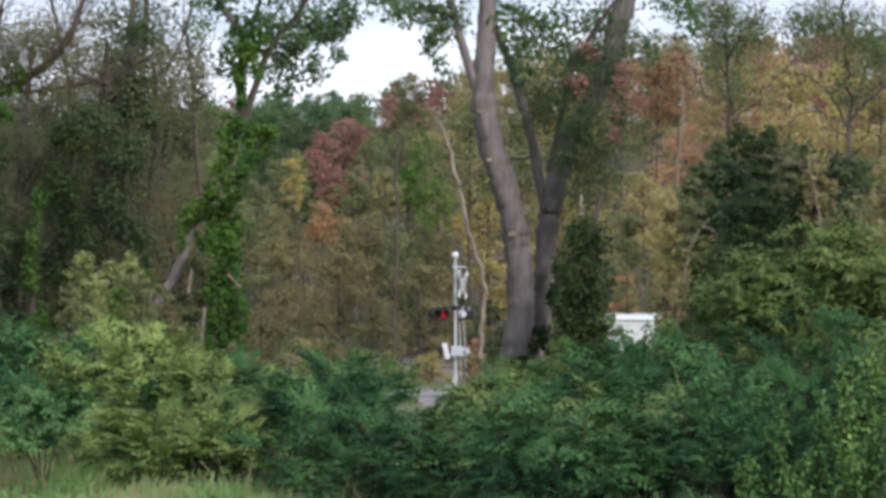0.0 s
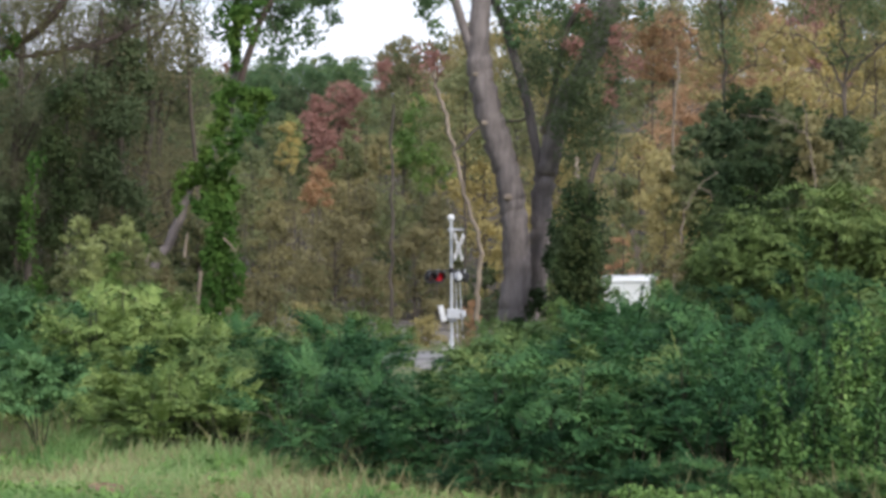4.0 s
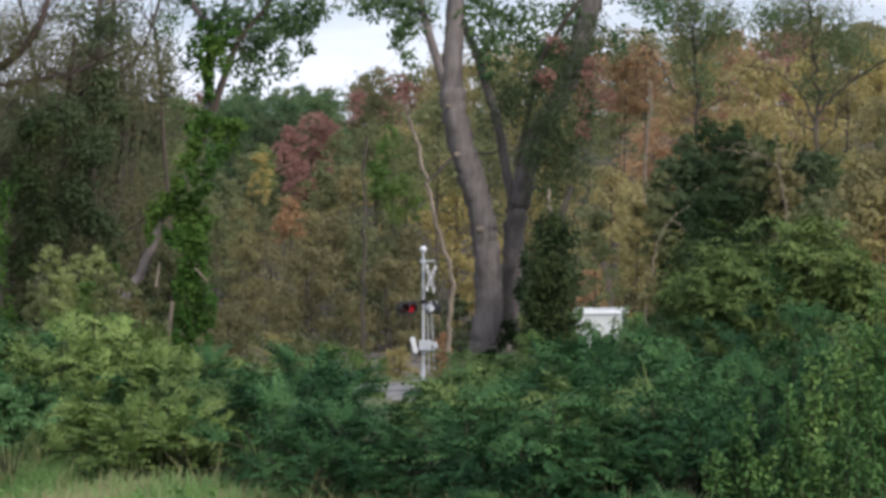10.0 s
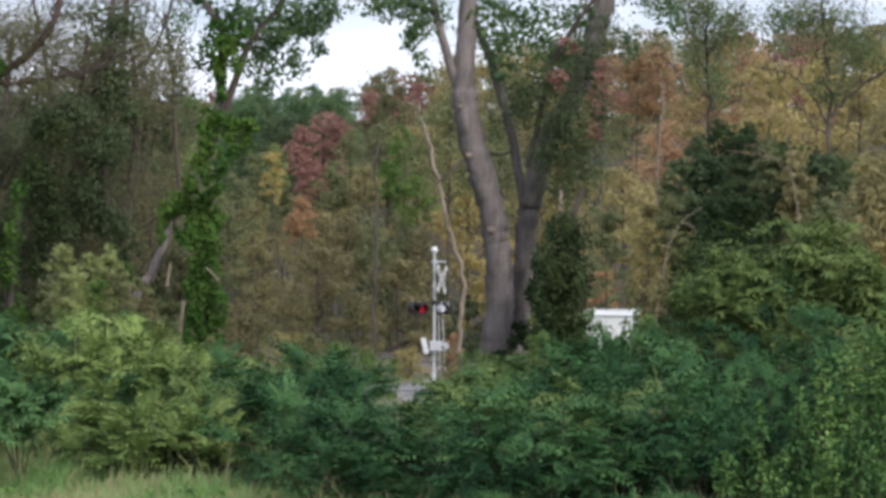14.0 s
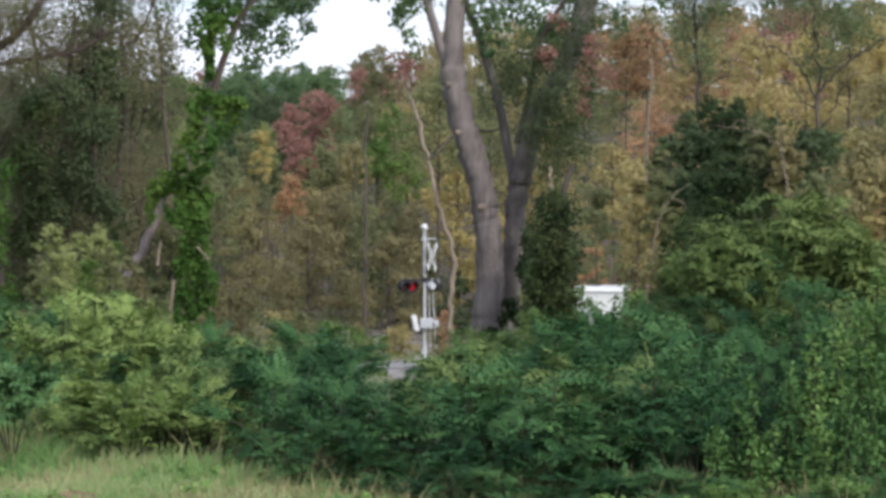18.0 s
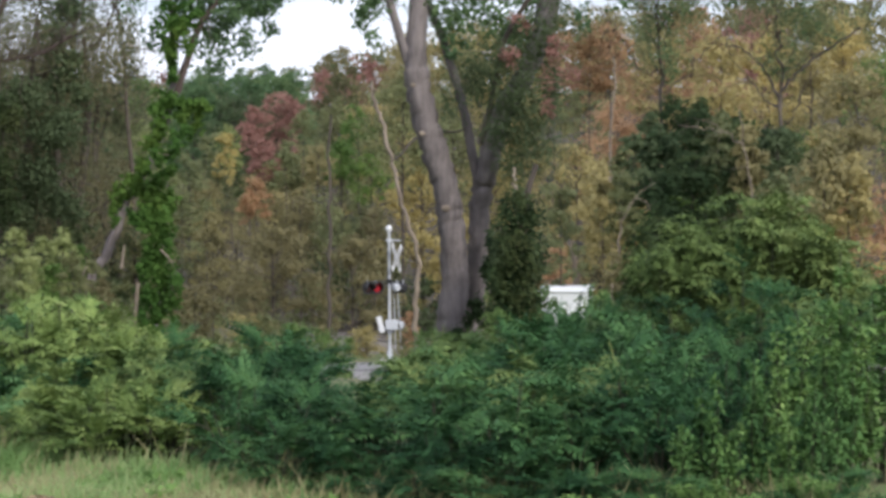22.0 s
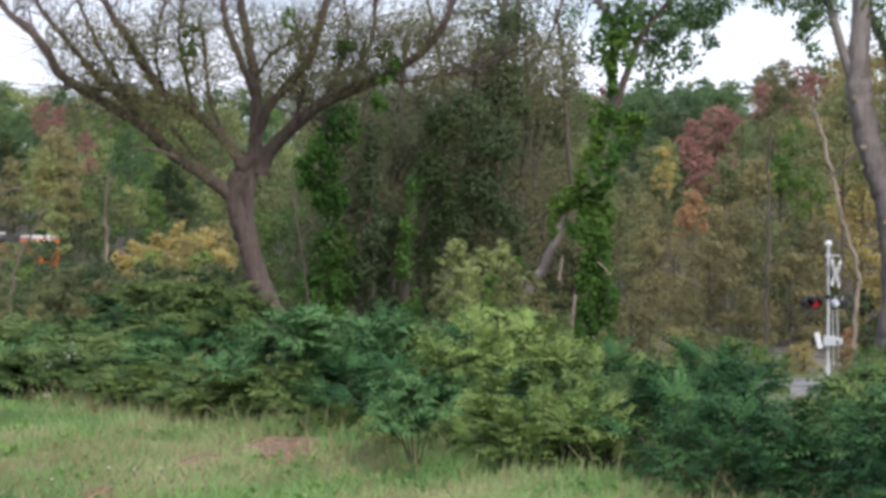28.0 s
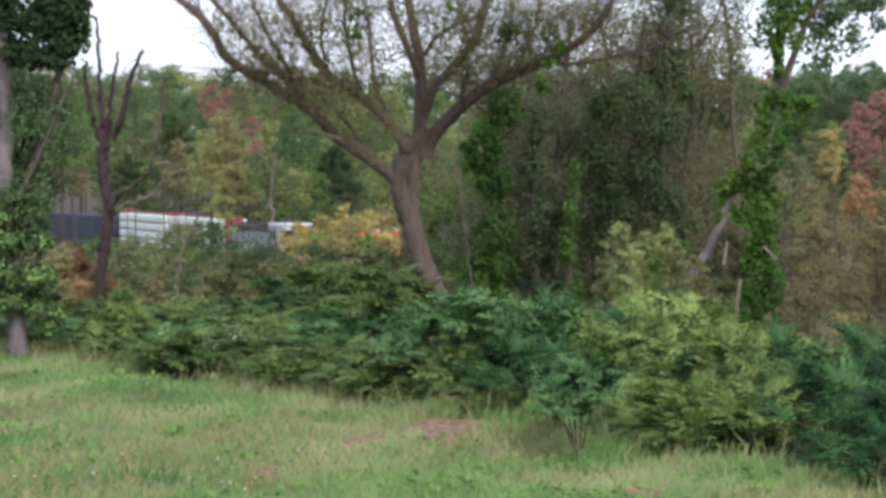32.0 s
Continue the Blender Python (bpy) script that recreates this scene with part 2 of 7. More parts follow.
def clumps(rng, specs, leaf, per=110, spread=(0.22, 0.28), **kw):
    """specs: (centre, radius, count); each bough is broken up into smaller sprays."""
    out = []
    for c, rad, n in specs:
        rad = np.asarray(rad if hasattr(rad, "__len__") else (rad, rad, rad), float)
        k = max(5, int(n / per))
        for _ in range(k):
            d = unit(rng.normal(size=3)) * rng.random() ** 0.45
            s = spread[0] + spread[1] * rng.random()
            out.append(cloud(rng, np.asarray(c) + d * rad, rad * s, max(8, int(n / k)), leaf, shell=0.3, out=d, **kw))
    return np.concatenate(out)


def smooth_path(points, steps=4):
    p = np.asarray(points, float)
    if len(p) < 3:
        return np.stack([p[0] + (p[-1] - p[0]) * i / steps for i in range(steps + 1)])
    q = np.vstack([2 * p[0] - p[1], p, 2 * p[-1] - p[-2]])
    out = []
    for i in range(1, len(q) - 2):
        a, b, c, d = q[i - 1:i + 3]
        for s in np.arange(steps) / steps:
            out.append(0.5 * (2 * b + (c - a) * s + (2 * a - 5 * b + 4 * c - d) * s ** 2 + (3 * b - a - 3 * c + d) * s ** 3))
    out.append(p[-1])
    return np.array(out)


class Wood:
    """Collects tapered, slightly uneven limbs into one mesh."""

    def __init__(self, rng):
        self.v, self.f, self.n, self.rng = [], [], 0, rng

    def limb(self, points, r0, r1, sides=7, steps=4, rough=0.07, wander=0.0):
        p = smooth_path(points, steps)
        k = len(p)
        if wander:
            p[1:-1] += self.rng.normal(size=(k - 2, 3)) * wander
        t = np.gradient(p, axis=0)
        t = unit(t)
        ref = np.array([0.3, -1.0, 0.1])
        a = unit(np.cross(t, ref))
        b = np.cross(t, a)
        s = np.linspace(0, 1, k)
        rad = (r0 + (r1 - r0) * s ** 0.85)[:, None] * (1 + rough * self.rng.normal(size=(k, sides)))
        ang = np.arange(sides) * 2 * math.pi / sides
        ring = p[:, None, :] + (a[:, None, :] * np.cos(ang)[None, :, None] + b[:, None, :] * np.sin(ang)[None, :, None]) * rad[:, :, None]
        i = np.arange(k - 1)[:, None] * sides
        j = np.arange(sides)[None, :]
        jn = (j + 1) % sides
        f = np.stack([i + j, i + jn, i + sides + jn, i + sides + j], -1).reshape(-1, 4) + self.n
        self.v.append(ring.reshape(-1, 3))
        self.f.append(f)
        self.n += k * sides
        return p

    def twigs(self, path, count, length, r, up=0.3, start=0.25, bend=0.25, sides=3):
        """Thin shoots off a limb; returns their ends."""
        ends = []
        for _ in range(count):
            i = int(len(path) * (start + (1 - start) * self.rng.random() * 0.98))
            i = min(i, len(path) - 2)
            t = unit(path[i + 1] - path[i])
            d = unit(t * 0.6 + self.rng.normal(size=3) * 0.75 + np.array([0, 0, up]))
            ln = length * (0.5 + self.rng.random())
            m = path[i] + d * ln * 0.5 + self.rng.normal(size=3) * ln * bend * 0.3
            e = path[i] + d * ln + self.rng.normal(size=3) * ln * bend
            self.limb([path[i], m, e], r * (0.6 + 0.7 * self.rng.random()), r * 0.25, sides, 2)
            ends += [m, e]
        return ends

    def mesh(self, name):
        return poly_mesh(name, np.concatenate(self.v), np.concatenate(self.f), True)


def box(bm, at, size, bevel=0.0, turn=0.0):
    m = pose(*at, 0, 0, turn) @ Matrix.Diagonal((*size, 1))
    made = bmesh.ops.create_cube(bm, size=1.0, matrix=m)
    if bevel:
        edges = list({e for v in made["verts"] for e in v.link_edges})
        bmesh.ops.bevel(bm, geom=edges, offset=bevel, segments=2, affect="EDGES", profile=0.6)
    return bm


def boxed(at, size, bevel=0.0):
    return box(bmesh.new(), at, size, bevel)


def rod(bm, a, b, r0, r1=None, seg=12):
    a, b = Vector(a), Vector(b)
    q = (b - a).to_track_quat("Z", "Y").to_matrix().to_4x4()
    bmesh.ops.create_cone(bm, cap_ends=True, segments=seg, radius1=r0, radius2=r0 if r1 is None else r1, depth=(b - a).length,
                          matrix=Matrix.Translation((a + b) / 2) @ q)
    return bm


def rodded(a, b, r0, r1=None, seg=12):
    return rod(bmesh.new(), a, b, r0, r1, seg)


# ---- the lie of the land ----
TRACK_X, TRACK_Y, TRACK_S, TRACK_C = -41.0, 165.0, 0.522, 0.853      # a point of the track and its direction away from the crossing


def step01(x):
    x = np.clip(x, 0, 1)
    return x * x * (3 - 2 * x)


def grass_edge(x):
    """How far ahead the mown bank ends."""
    return np.clip(17.4 - 1.03 * np.minimum(x, 0.2) - 0.42 * np.maximum(x, 0.2) - 1.6 * step01((-x - 8.5) / 3), 14.5, 40)


def beyond_track(x, y):
    return (x - TRACK_X) * TRACK_C + (y - TRACK_Y) * TRACK_S


def ground_z(x, y):
    x, y = np.asarray(x, float), np.asarray(y, float)
    z = -4.2 * step01((y - grass_edge(x) - 5) / 55) - 1.9 * step01((y - 85) / 90)
    z = z + 24 * step01((beyond_track(x, y) - 8) / 190)
    near = step01((60 - y) / 30)
    z = z + near * (0.05 * np.sin(0.9 * x + 0.4) * np.sin(0.7 * y) + 0.03 * np.sin(2.3 * x + 1.7 * y))
    return z


def gz(x, y):
    return float(ground_z(x, y))


# ---- ground ----
def build_ground():
    m, n, l, bsdf, out = material("grassy_earth")
    tc = n.new("ShaderNodeTexCoord")
    a = n.new("ShaderNodeTexNoise")
    a.inputs["Scale"].default_value, a.inputs["Detail"].default_value = 0.7, 5.0
    b = n.new("ShaderNodeTexNoise")
    b.inputs["Scale"].default_value, b.inputs["Detail"].default_value = 14.0, 6.0
    l.new(tc.outputs["Object"], a.inputs["Vector"])
    l.new(tc.outputs["Object"], b.inputs["Vector"])
    ad = n.new("ShaderNodeMath")
    ad.operation = "MULTIPLY_ADD"
    ad.inputs[1].default_value = 0.5
    hf = n.new("ShaderNodeMath")
    hf.operation = "MULTIPLY"
    hf.inputs[1].default_value = 0.5
    l.new(b.outputs["Fac"], hf.inputs[0])
    l.new(a.outputs["Fac"], ad.inputs[0])
    l.new(hf.outputs[0], ad.inputs[2])
    r = ramp(n, [(0.36, (0.105, 0.095, 0.048)), (0.47, (0.13, 0.13, 0.055)), (0.56, (0.085, 0.115, 0.035)), (0.68, (0.12, 0.15, 0.05))])
    l.new(ad.outputs[0], r.inputs["Fac"])
    # leaf litter covers the ground of the wood beyond the line
    dot = n.new("ShaderNodeVectorMath")
    dot.operation = "DOT_PRODUCT"
    dot.inputs[1].default_value = (TRACK_C, TRACK_S, 0)
    l.new(tc.outputs["Object"], dot.inputs[0])
    edge = n.new("ShaderNodeMapRange")
    edge.inputs["From Min"].default_value = TRACK_X * TRACK_C + TRACK_Y * TRACK_S + 3.0
    edge.inputs["From Max"].default_value = TRACK_X * TRACK_C + TRACK_Y * TRACK_S + 7.0
    l.new(dot.outputs["Value"], edge.inputs["Value"])
    litter = ramp(n, [(0.4, (0.028, 0.022, 0.014)), (0.6, (0.075, 0.055, 0.032))])
    l.new(ad.outputs[0], litter.inputs["Fac"])
    floor_mix = n.new("ShaderNodeMix")
    floor_mix.data_type = "RGBA"
    l.new(edge.outputs["Result"], floor_mix.inputs["Factor"])
    l.new(r.outputs["Color"], floor_mix.inputs["A"])
    l.new(litter.outputs["Color"], floor_mix.inputs["B"])
    l.new(floor_mix.outputs["Result"], bsdf.inputs["Base Color"])
    bsdf.inputs["Roughness"].default_value = 0.95
    bu = n.new("ShaderNodeBump")
    bu.inputs["Strength"].default_value, bu.inputs["Distance"].default_value = 0.7, 0.05
    l.new(b.outputs["Fac"], bu.inputs["Height"])
    l.new(bu.outputs["Normal"], bsdf.inputs["Normal"])
    s = np.linspace(-1, 1, 131)
    xs = np.sign(s) * (28 * abs(s) + 2200 * abs(s) ** 5)
    q = np.linspace(0, 1, 171)
    ys = -30 + 230 * q + 2400 * q ** 6
    ys = np.concatenate([[-1500, -600, -200, -80], ys])
    gx, gy = np.meshgrid(xs, ys)
    v = np.stack([gx, gy, ground_z(gx, gy)], -1).reshape(-1, 3)
    w = len(xs)
    i = np.arange(len(ys) - 1)[:, None] * w + np.arange(w - 1)[None, :]
    f = np.stack([i, i + 1, i + w + 1, i + w], -1).reshape(-1, 4)
    ob = part("ground", poly_mesh("ground", v, f, True), m)
    tagged(ob, "grassy bank falling to a wooded valley floor", "ground", kind="structure")


build_ground()

# ---- grass on the bank ----
GRASS_A = leaf_material("grass_blade", [(0.123, 0.231, 0.081), (0.205, 0.347, 0.122), (0.318, 0.439, 0.180), (0.472, 0.508, 0.266)], hue_scale=0.55, hue_gain=2.6)
GRASS_B = leaf_material("dry_grass_blade", [(0.262, 0.242, 0.126), (0.372, 0.345, 0.182), (0.460, 0.425, 0.242), (0.560, 0.525, 0.322)], hue_scale=0.7, hue_gain=1.5)


def patchiness(x, y):
    return (np.sin(0.8 * x + 1.3 * np.sin(0.5 * y)) + np.sin(1.1 * y + 0.6 * x + 2.0) + 0.7 * np.sin(2.7 * x - 1.9 * y)) / 2.7


DIRT = [(-4.68, 21.20, 0.42, 1.2), (-5.13, 19.80, 0.26, 0.8), (-2.46, 17.30, 0.28, 0.4), (0.46, 16.10, 0.30, 0.28), (-5.00, 21.40, 0.3, 0.9), (-5.50, 17.90, 0.16, 0.6)]


def bare(x, y):
    out = np.zeros_like(x)
    for cx, cy, ax, ay in DIRT:
        out = np.maximum(out, 1 - np.sqrt(((x - cx) / ax) ** 2 + ((y - cy) / ay) ** 2))
    return out


def build_grass(name, mat, count, seed, dry, label):
    rng = np.random.default_rng(seed)
    y = 12 + 24 * rng.random(count * 2) ** 1.15
    x = y * (-0.50 + 0.74 * rng.random(count * 2))
    e = grass_edge(x)
    p = patchiness(x, y) + 0.45 * step01((-x - 3.5) / 3)
    keep = (y < e + 0.5 + 0.7 * rng.random(len(y))) & (rng.random(len(y)) < (0.14 + 0.86 * (p > 0.0) if dry else 0.97 - 0.5 * (p > 0.25)))
    keep &= bare(x, y) < 0.08 + 0.7 * rng.random(len(y)) ** 3
    x, y = x[keep][:count], y[keep][:count]
    near_edge = step01((y - grass_edge(x) + 1.6) / 1.6)
    tuft = np.maximum(0, np.sin(3.1 * x + 0.7 * y) * np.sin(2.3 * y - 0.9 * x))
    h = (0.05 + 0.06 * rng.random(len(x)) + 0.07 * tuft + (0.24 if dry else 0.14) * near_edge * rng.random(len(x)) ** 1.6) * (1.15 if dry else 1.0)
    base = np.stack([x, y, ground_z(x, y) - 0.01], -1)
    axis = unit(np.stack([0.55 * rng.normal(size=len(x)) + 0.15, 0.55 * rng.normal(size=len(x)), np.ones(len(x))], -1))
    side = unit(np.stack([np.ones(len(x)), 0.6 * rng.normal(size=len(x)), np.zeros(len(x))], -1))
    w = 0.009 + 0.011 * rng.random(len(x))
    lean = unit(axis + np.stack([0.7 * rng.normal(size=len(x)), 0.5 * rng.normal(size=len(x)), np.zeros(len(x))], -1))
    a = base - side * w[:, None] / 2
    b = base + side * w[:, None] / 2
    mid = base + axis * h[:, None] * 0.6
    tip = mid + lean * h[:, None] * 0.6
    v = np.stack([a, b, mid + side * w[:, None] * 0.4, mid - side * w[:, None] * 0.4, tip], 1).reshape(-1, 3)
    k = np.arange(len(x))[:, None] * 5
    f = np.concatenate([k + np.array([0, 1, 2]), k + np.array([0, 2, 3]), k + np.array([3, 2, 4])])
    ob = part(name, poly_mesh(name, v, f), mat)
    tagged(ob, label, "grass", kind="stuff")


build_grass("grass", GRASS_A, 105000, 3, False, "short uneven green grass covering the bank")
build_grass("dry_grass", GRASS_B, 50000, 4, True, "straw-coloured dry grass among the green")


def build_weeds():
    """Broad-leaved weeds and taller tufts scattered through the grass."""
    rng = np.random.default_rng(21)
    V, T = [], []
    for k in range(230):
        y = 14.5 + 17 * rng.random()
        x = y * (-0.48 + 0.72 * rng.random())
        e = float(grass_edge(x))
        if y > e + 0.4 or (y < e - 2.5 and patchiness(x, y) > 0.25):
            continue
        n, r = int(rng.integers(10, 34)), 0.06 + 0.16 * rng.random()
        p = np.stack([x + r * rng.normal(size=n), y + r * rng.normal(size=n), np.zeros(n)], -1)
        p[:, 2] = ground_z(p[:, 0], p[:, 1]) + 0.02 + 0.09 * rng.random(n)
        ax = unit(np.stack([rng.normal(size=n), rng.normal(size=n), 0.5 + 0.4 * rng.random(n)], -1))
        sz = 0.045 + 0.05 * rng.random(n)
        V.append(kites(p, ax, frame_of(ax, rng), sz, sz * 0.6))
    for k in range(900):
        y = 14.5 + 18 * rng.random()
        x = y * (-0.48 + 0.72 * rng.random())
        e = float(grass_edge(x))
        if y > e + 0.5 or (y < e - 1.2 and rng.random() < 0.78):
            continue
        n = int(rng.integers(14, 40))
        p = np.stack([x + 0.09 * rng.normal(size=n), y + 0.09 * rng.normal(size=n), np.zeros(n)], -1)
        p[:, 2] = ground_z(p[:, 0], p[:, 1]) - 0.01
        ax = unit(np.stack([0.35 * rng.normal(size=n), 0.35 * rng.normal(size=n), np.ones(n)], -1))
        ln = (0.12 + 0.16 * rng.random(n)) * (0.7 + 0.6 * rng.random())
        T.append(kites(p, ax, frame_of(ax, rng), ln, 0.014 * np.ones(n)))
    C = []
    for k in range(150):
        # spreading patches of clover and plantain, thickest towards the bushes
        y = 14.8 + 16 * rng.random()
        x = y * (-0.48 + 0.72 * rng.random())
        e = float(grass_edge(x))
        if y > e + 0.2 or (y < e - 3.0 and rng.random() < 0.6) or float(bare(np.array([x]), np.array([y]))[0]) > 0:
            continue
        n, rx, ry = int(rng.integers(60, 170)), 0.12 + 0.22 * rng.random(), 0.25 + 0.5 * rng.random()
        p = np.stack([x + rx * rng.normal(size=n), y + ry * rng.normal(size=n), np.zeros(n)], -1)
        p[:, 2] = ground_z(p[:, 0], p[:, 1]) + 0.03 + 0.08 * rng.random(n)
        ax = unit(np.stack([rng.normal(size=n), rng.normal(size=n), 0.25 * rng.normal(size=n)], -1))
        sz = 0.035 + 0.045 * rng.random(n)
        C.append(kites(p, ax, unit(np.cross(np.tile([0, 0, 1.0], (n, 1)), ax)), sz, sz * 0.8))
    tagged(part("clover", leaves_mesh("clover", np.concatenate(C)), LEAF["weed"]), "bright green clover patches in the grass", "clover", kind="stuff")
    tagged(part("weeds", leaves_mesh("weeds", np.concatenate(V)), LEAF["weed"]), "broad-leaved green weeds dotted through the grass", "weeds", kind="stuff")
    tagged(part("tall_grass", leaves_mesh("tall_grass", np.concatenate(T)), GRASS_A), "taller grass tufts along the bank's edge", "grass", kind="stuff")


build_weeds()


def build_dirt():
    m, n, l, bsdf, out = material("bare_soil")
    tc = n.new("ShaderNodeTexCoord")
    no = n.new("ShaderNodeTexNoise")
    no.inputs["Scale"].default_value, no.inputs["Detail"].default_value = 22.0, 8.0
    l.new(tc.outputs["Object"], no.inputs["Vector"])
    r = ramp(n, [(0.35, (0.085, 0.05, 0.03)), (0.52, (0.19, 0.115, 0.068)), (0.7, (0.34, 0.225, 0.14))])
    l.new(no.outputs["Fac"], r.inputs["Fac"])
    l.new(r.outputs["Color"], bsdf.inputs["Base Color"])
    bsdf.inputs["Roughness"].default_value = 0.95
    rng = np.random.default_rng(8)
    for cx, cy, ax, ay in DIRT:
        k, rings = 28, 6
        ang = np.arange(k) * 2 * math.pi / k
        edge = 0.8 + 0.25 * rng.random(k)
        v, f = [], []
        for i in range(rings):
            s = (i + 0.02) / (rings - 1)
            x, y = cx + ax * s * edge * np.cos(ang), cy + ay * s * edge * np.sin(ang)
            lift = 0.07 * (1 - s ** 2) + 0.03 * rng.random(k) * (1 - s)
            v.append(np.stack([x, y, ground_z(x, y) + lift - 0.006 * s], -1))
        for i in range(rings - 1):
            for j in range(k):
                f.append([i * k + j, i * k + (j + 1) % k, (i + 1) * k + (j + 1) % k, (i + 1) * k + j])
        ob = part("dirt_patch", poly_mesh("dirt_patch", np.concatenate(v), f, True), m)
        tagged(ob, "low patch of bare reddish soil in the grass", "soil", "bare patches", "structure")


build_dirt()


# ---- low bushes along the bank ----
def fronds(rng, base, d, length, pairs, ll, lw, droop):
    """Feathered leaves: pairs of leaflets along a drooping rib."""
    out = []
    n = len(base)
    down = np.array([0, 0, -1.0])
    side = unit(np.cross(d, np.tile([0, 0, 1.0], (n, 1))) + 0.14 * rng.normal(size=(n, 3)))
    length = length * (0.7 + 0.6 * rng.random((n, 1)))
    for k in range(pairs + 1):
        s = (k + 0.6) / (pairs + 0.6)
        p = base + d * length * s + down * droop * length * s ** 2
        t = unit(d + 2 * droop * s * down)
        taper = 0.55 + 0.45 * math.sin(math.pi * min(1, s * 0.85 + 0.12))
        for sg in ((1, -1) if k < pairs else (0,)):
            ax = unit(side * sg * 0.9 + t * (0.5 if sg else 1) + down * 0.25 + 0.15 * rng.normal(size=(n, 3)))
            sd = unit(np.cross(ax, np.cross(t, side)) + 0.2 * rng.normal(size=(n, 3)))
            sz = ll * taper * (0.8 + 0.4 * rng.random(n))
            out.append(kites(p, ax, sd, sz, sz * lw))
    rib = kites(base, unit(d - droop * 0.5 * np.array([0, 0, 1.0])), side, length[:, 0] * 0.95, 0.012 * np.ones(n))
    out.append(rib)
    return np.concatenate(out)


def sapling_shape(seed, low=False):
    """Upright shoots with broad leaves set in whorls."""
    rng = np.random.default_rng(seed)
    H, R = (0.85, 0.32) if low else (1.4, 0.32)
    wood, V = Wood(rng), []
    for k in range(4):
        a, q = 2.4 * k + rng.random(), 0.25 + 0.7 * rng.random()
        h = H * (1.0 if k == 0 else 0.62 + 0.36 * rng.random())
        b = np.array([0.02 * math.cos(a), 0.02 * math.sin(a), 0])
        e = np.array([0.6 * R * q * math.cos(a), 0.6 * R * q * math.sin(a), h])
        p = wood.limb([b, (b + e) / 2 + 0.04 * rng.normal(size=3), e], 0.014, 0.005, 4, 6)
        for w in np.linspace(0.25, 0.99, 6 if low else 9):
            c = p[int(w * (len(p) - 1))] + 0.02 * rng.normal(size=3)
            n = 40
            az, el = 2 * math.pi * rng.random(n), -0.15 + 0.55 * w + 0.35 * rng.normal(size=n)
            d = np.stack([np.cos(az) * np.cos(el), np.sin(az) * np.cos(el), np.sin(el)], -1)
            side = unit(np.cross(d, np.tile([0, 0, 1.0], (n, 1))) + 0.22 * rng.normal(size=(n, 3)))
            reach = (0.02 + 0.13 * (1 - 0.6 * w) * rng.random((n, 1)))
            sz = 0.06 * (0.7 + 0.6 * rng.random(n))
            V.append(kites(c + d * reach, unit(d + np.array([0, 0, -0.35])), side, sz, sz * 0.66))
    return leaves_mesh("broad_leaves", np.concatenate(V)), wood.mesh("broad_stems"), H, R


def bush_shape(kind, seed, low=False):
    """Leaf and stem meshes of a bush of its kind, grown tall or low."""
    rng = np.random.default_rng(seed)
    H, R, stems, per, kw = {
        "locust": (1.7, 0.85, 12, 17, dict(length=0.42, pairs=7, ll=0.07, lw=0.5, droop=0.22)),
        "sumac": (1.7, 0.8, 13, 14, dict(length=0.50, pairs=7, ll=0.135, lw=0.34, droop=0.42)),
        "sumac_olive": (1.7, 0.8, 13, 14, dict(length=0.50, pairs=7, ll=0.135, lw=0.34, droop=0.42)),
        "sumac_blue": (1.5, 0.7, 7, 16, dict(length=0.56, pairs=8, ll=0.14, lw=0.36, droop=0.30)),
        "lime": (1.7, 0.75, 15, 14, dict(length=0.34, pairs=6, ll=0.088, lw=0.48, droop=0.22)),
    }[kind]
    if low:
        H, R = 0.85, 0.7
    wood, V = Wood(rng), []
    for s in range(stems):
        a, q = 2 * math.pi * rng.random(), math.sqrt(rng.random())
        h = H * (1 - 0.45 * q ** 2) * (0.72 + 0.32 * rng.random())
        b = np.array([0.03 * math.cos(a), 0.03 * math.sin(a), 0])
        e = np.array([R * q * math.cos(a), R * q * math.sin(a), h])
        mid = b + (e - b) * 0.5 + np.array([0, 0, 0.1]) + 0.05 * rng.normal(size=3)
        p = wood.limb([b, mid, e], 0.016, 0.005, 4, 5)
        # fans of leaves set at a few knots along the stem
        knots = 3 if kind == "locust" else 4
        low_knot = 0.72 if kind in ("sumac", "sumac_olive") else 0.8 if kind == "sumac_blue" else 0.18
        kw_ = np.sort(low_knot + (1 - low_knot) * rng.random(knots) ** 0.7)
        kw_[-1] = 0.97
        pick = rng.integers(knots, size=per)
        w = np.clip(kw_[pick] + 0.03 * rng.normal(size=per), 0.05, 0.99)
        i = np.clip(w * (len(p) - 1), 0, len(p) - 1.01)
        lo = i.astype(int)
        base = p[lo] + (p[lo + 1] - p[lo]) * (i - lo)[:, None]
        az = 2 * math.pi * rng.random(per) if kind.startswith("sumac") else a + rng.normal(size=knots)[pick] * 1.1 + (0.5 if kind == "locust" else 0.75) * rng.normal(size=per)
        el = (0.02 + 0.42 * w if kind == "locust" else -0.10 + 0.70 * w) + 0.18 * rng.normal(size=knots)[pick] + 0.12 * rng.normal(size=per)
        d = np.stack([np.cos(az) * np.cos(el), np.sin(az) * np.cos(el), np.sin(el)], -1)
        V.append(fronds(rng, base, unit(d), **kw))
    return leaves_mesh(kind + "_leaves", np.concatenate(V)), wood.mesh(kind + "_stems"), H, R


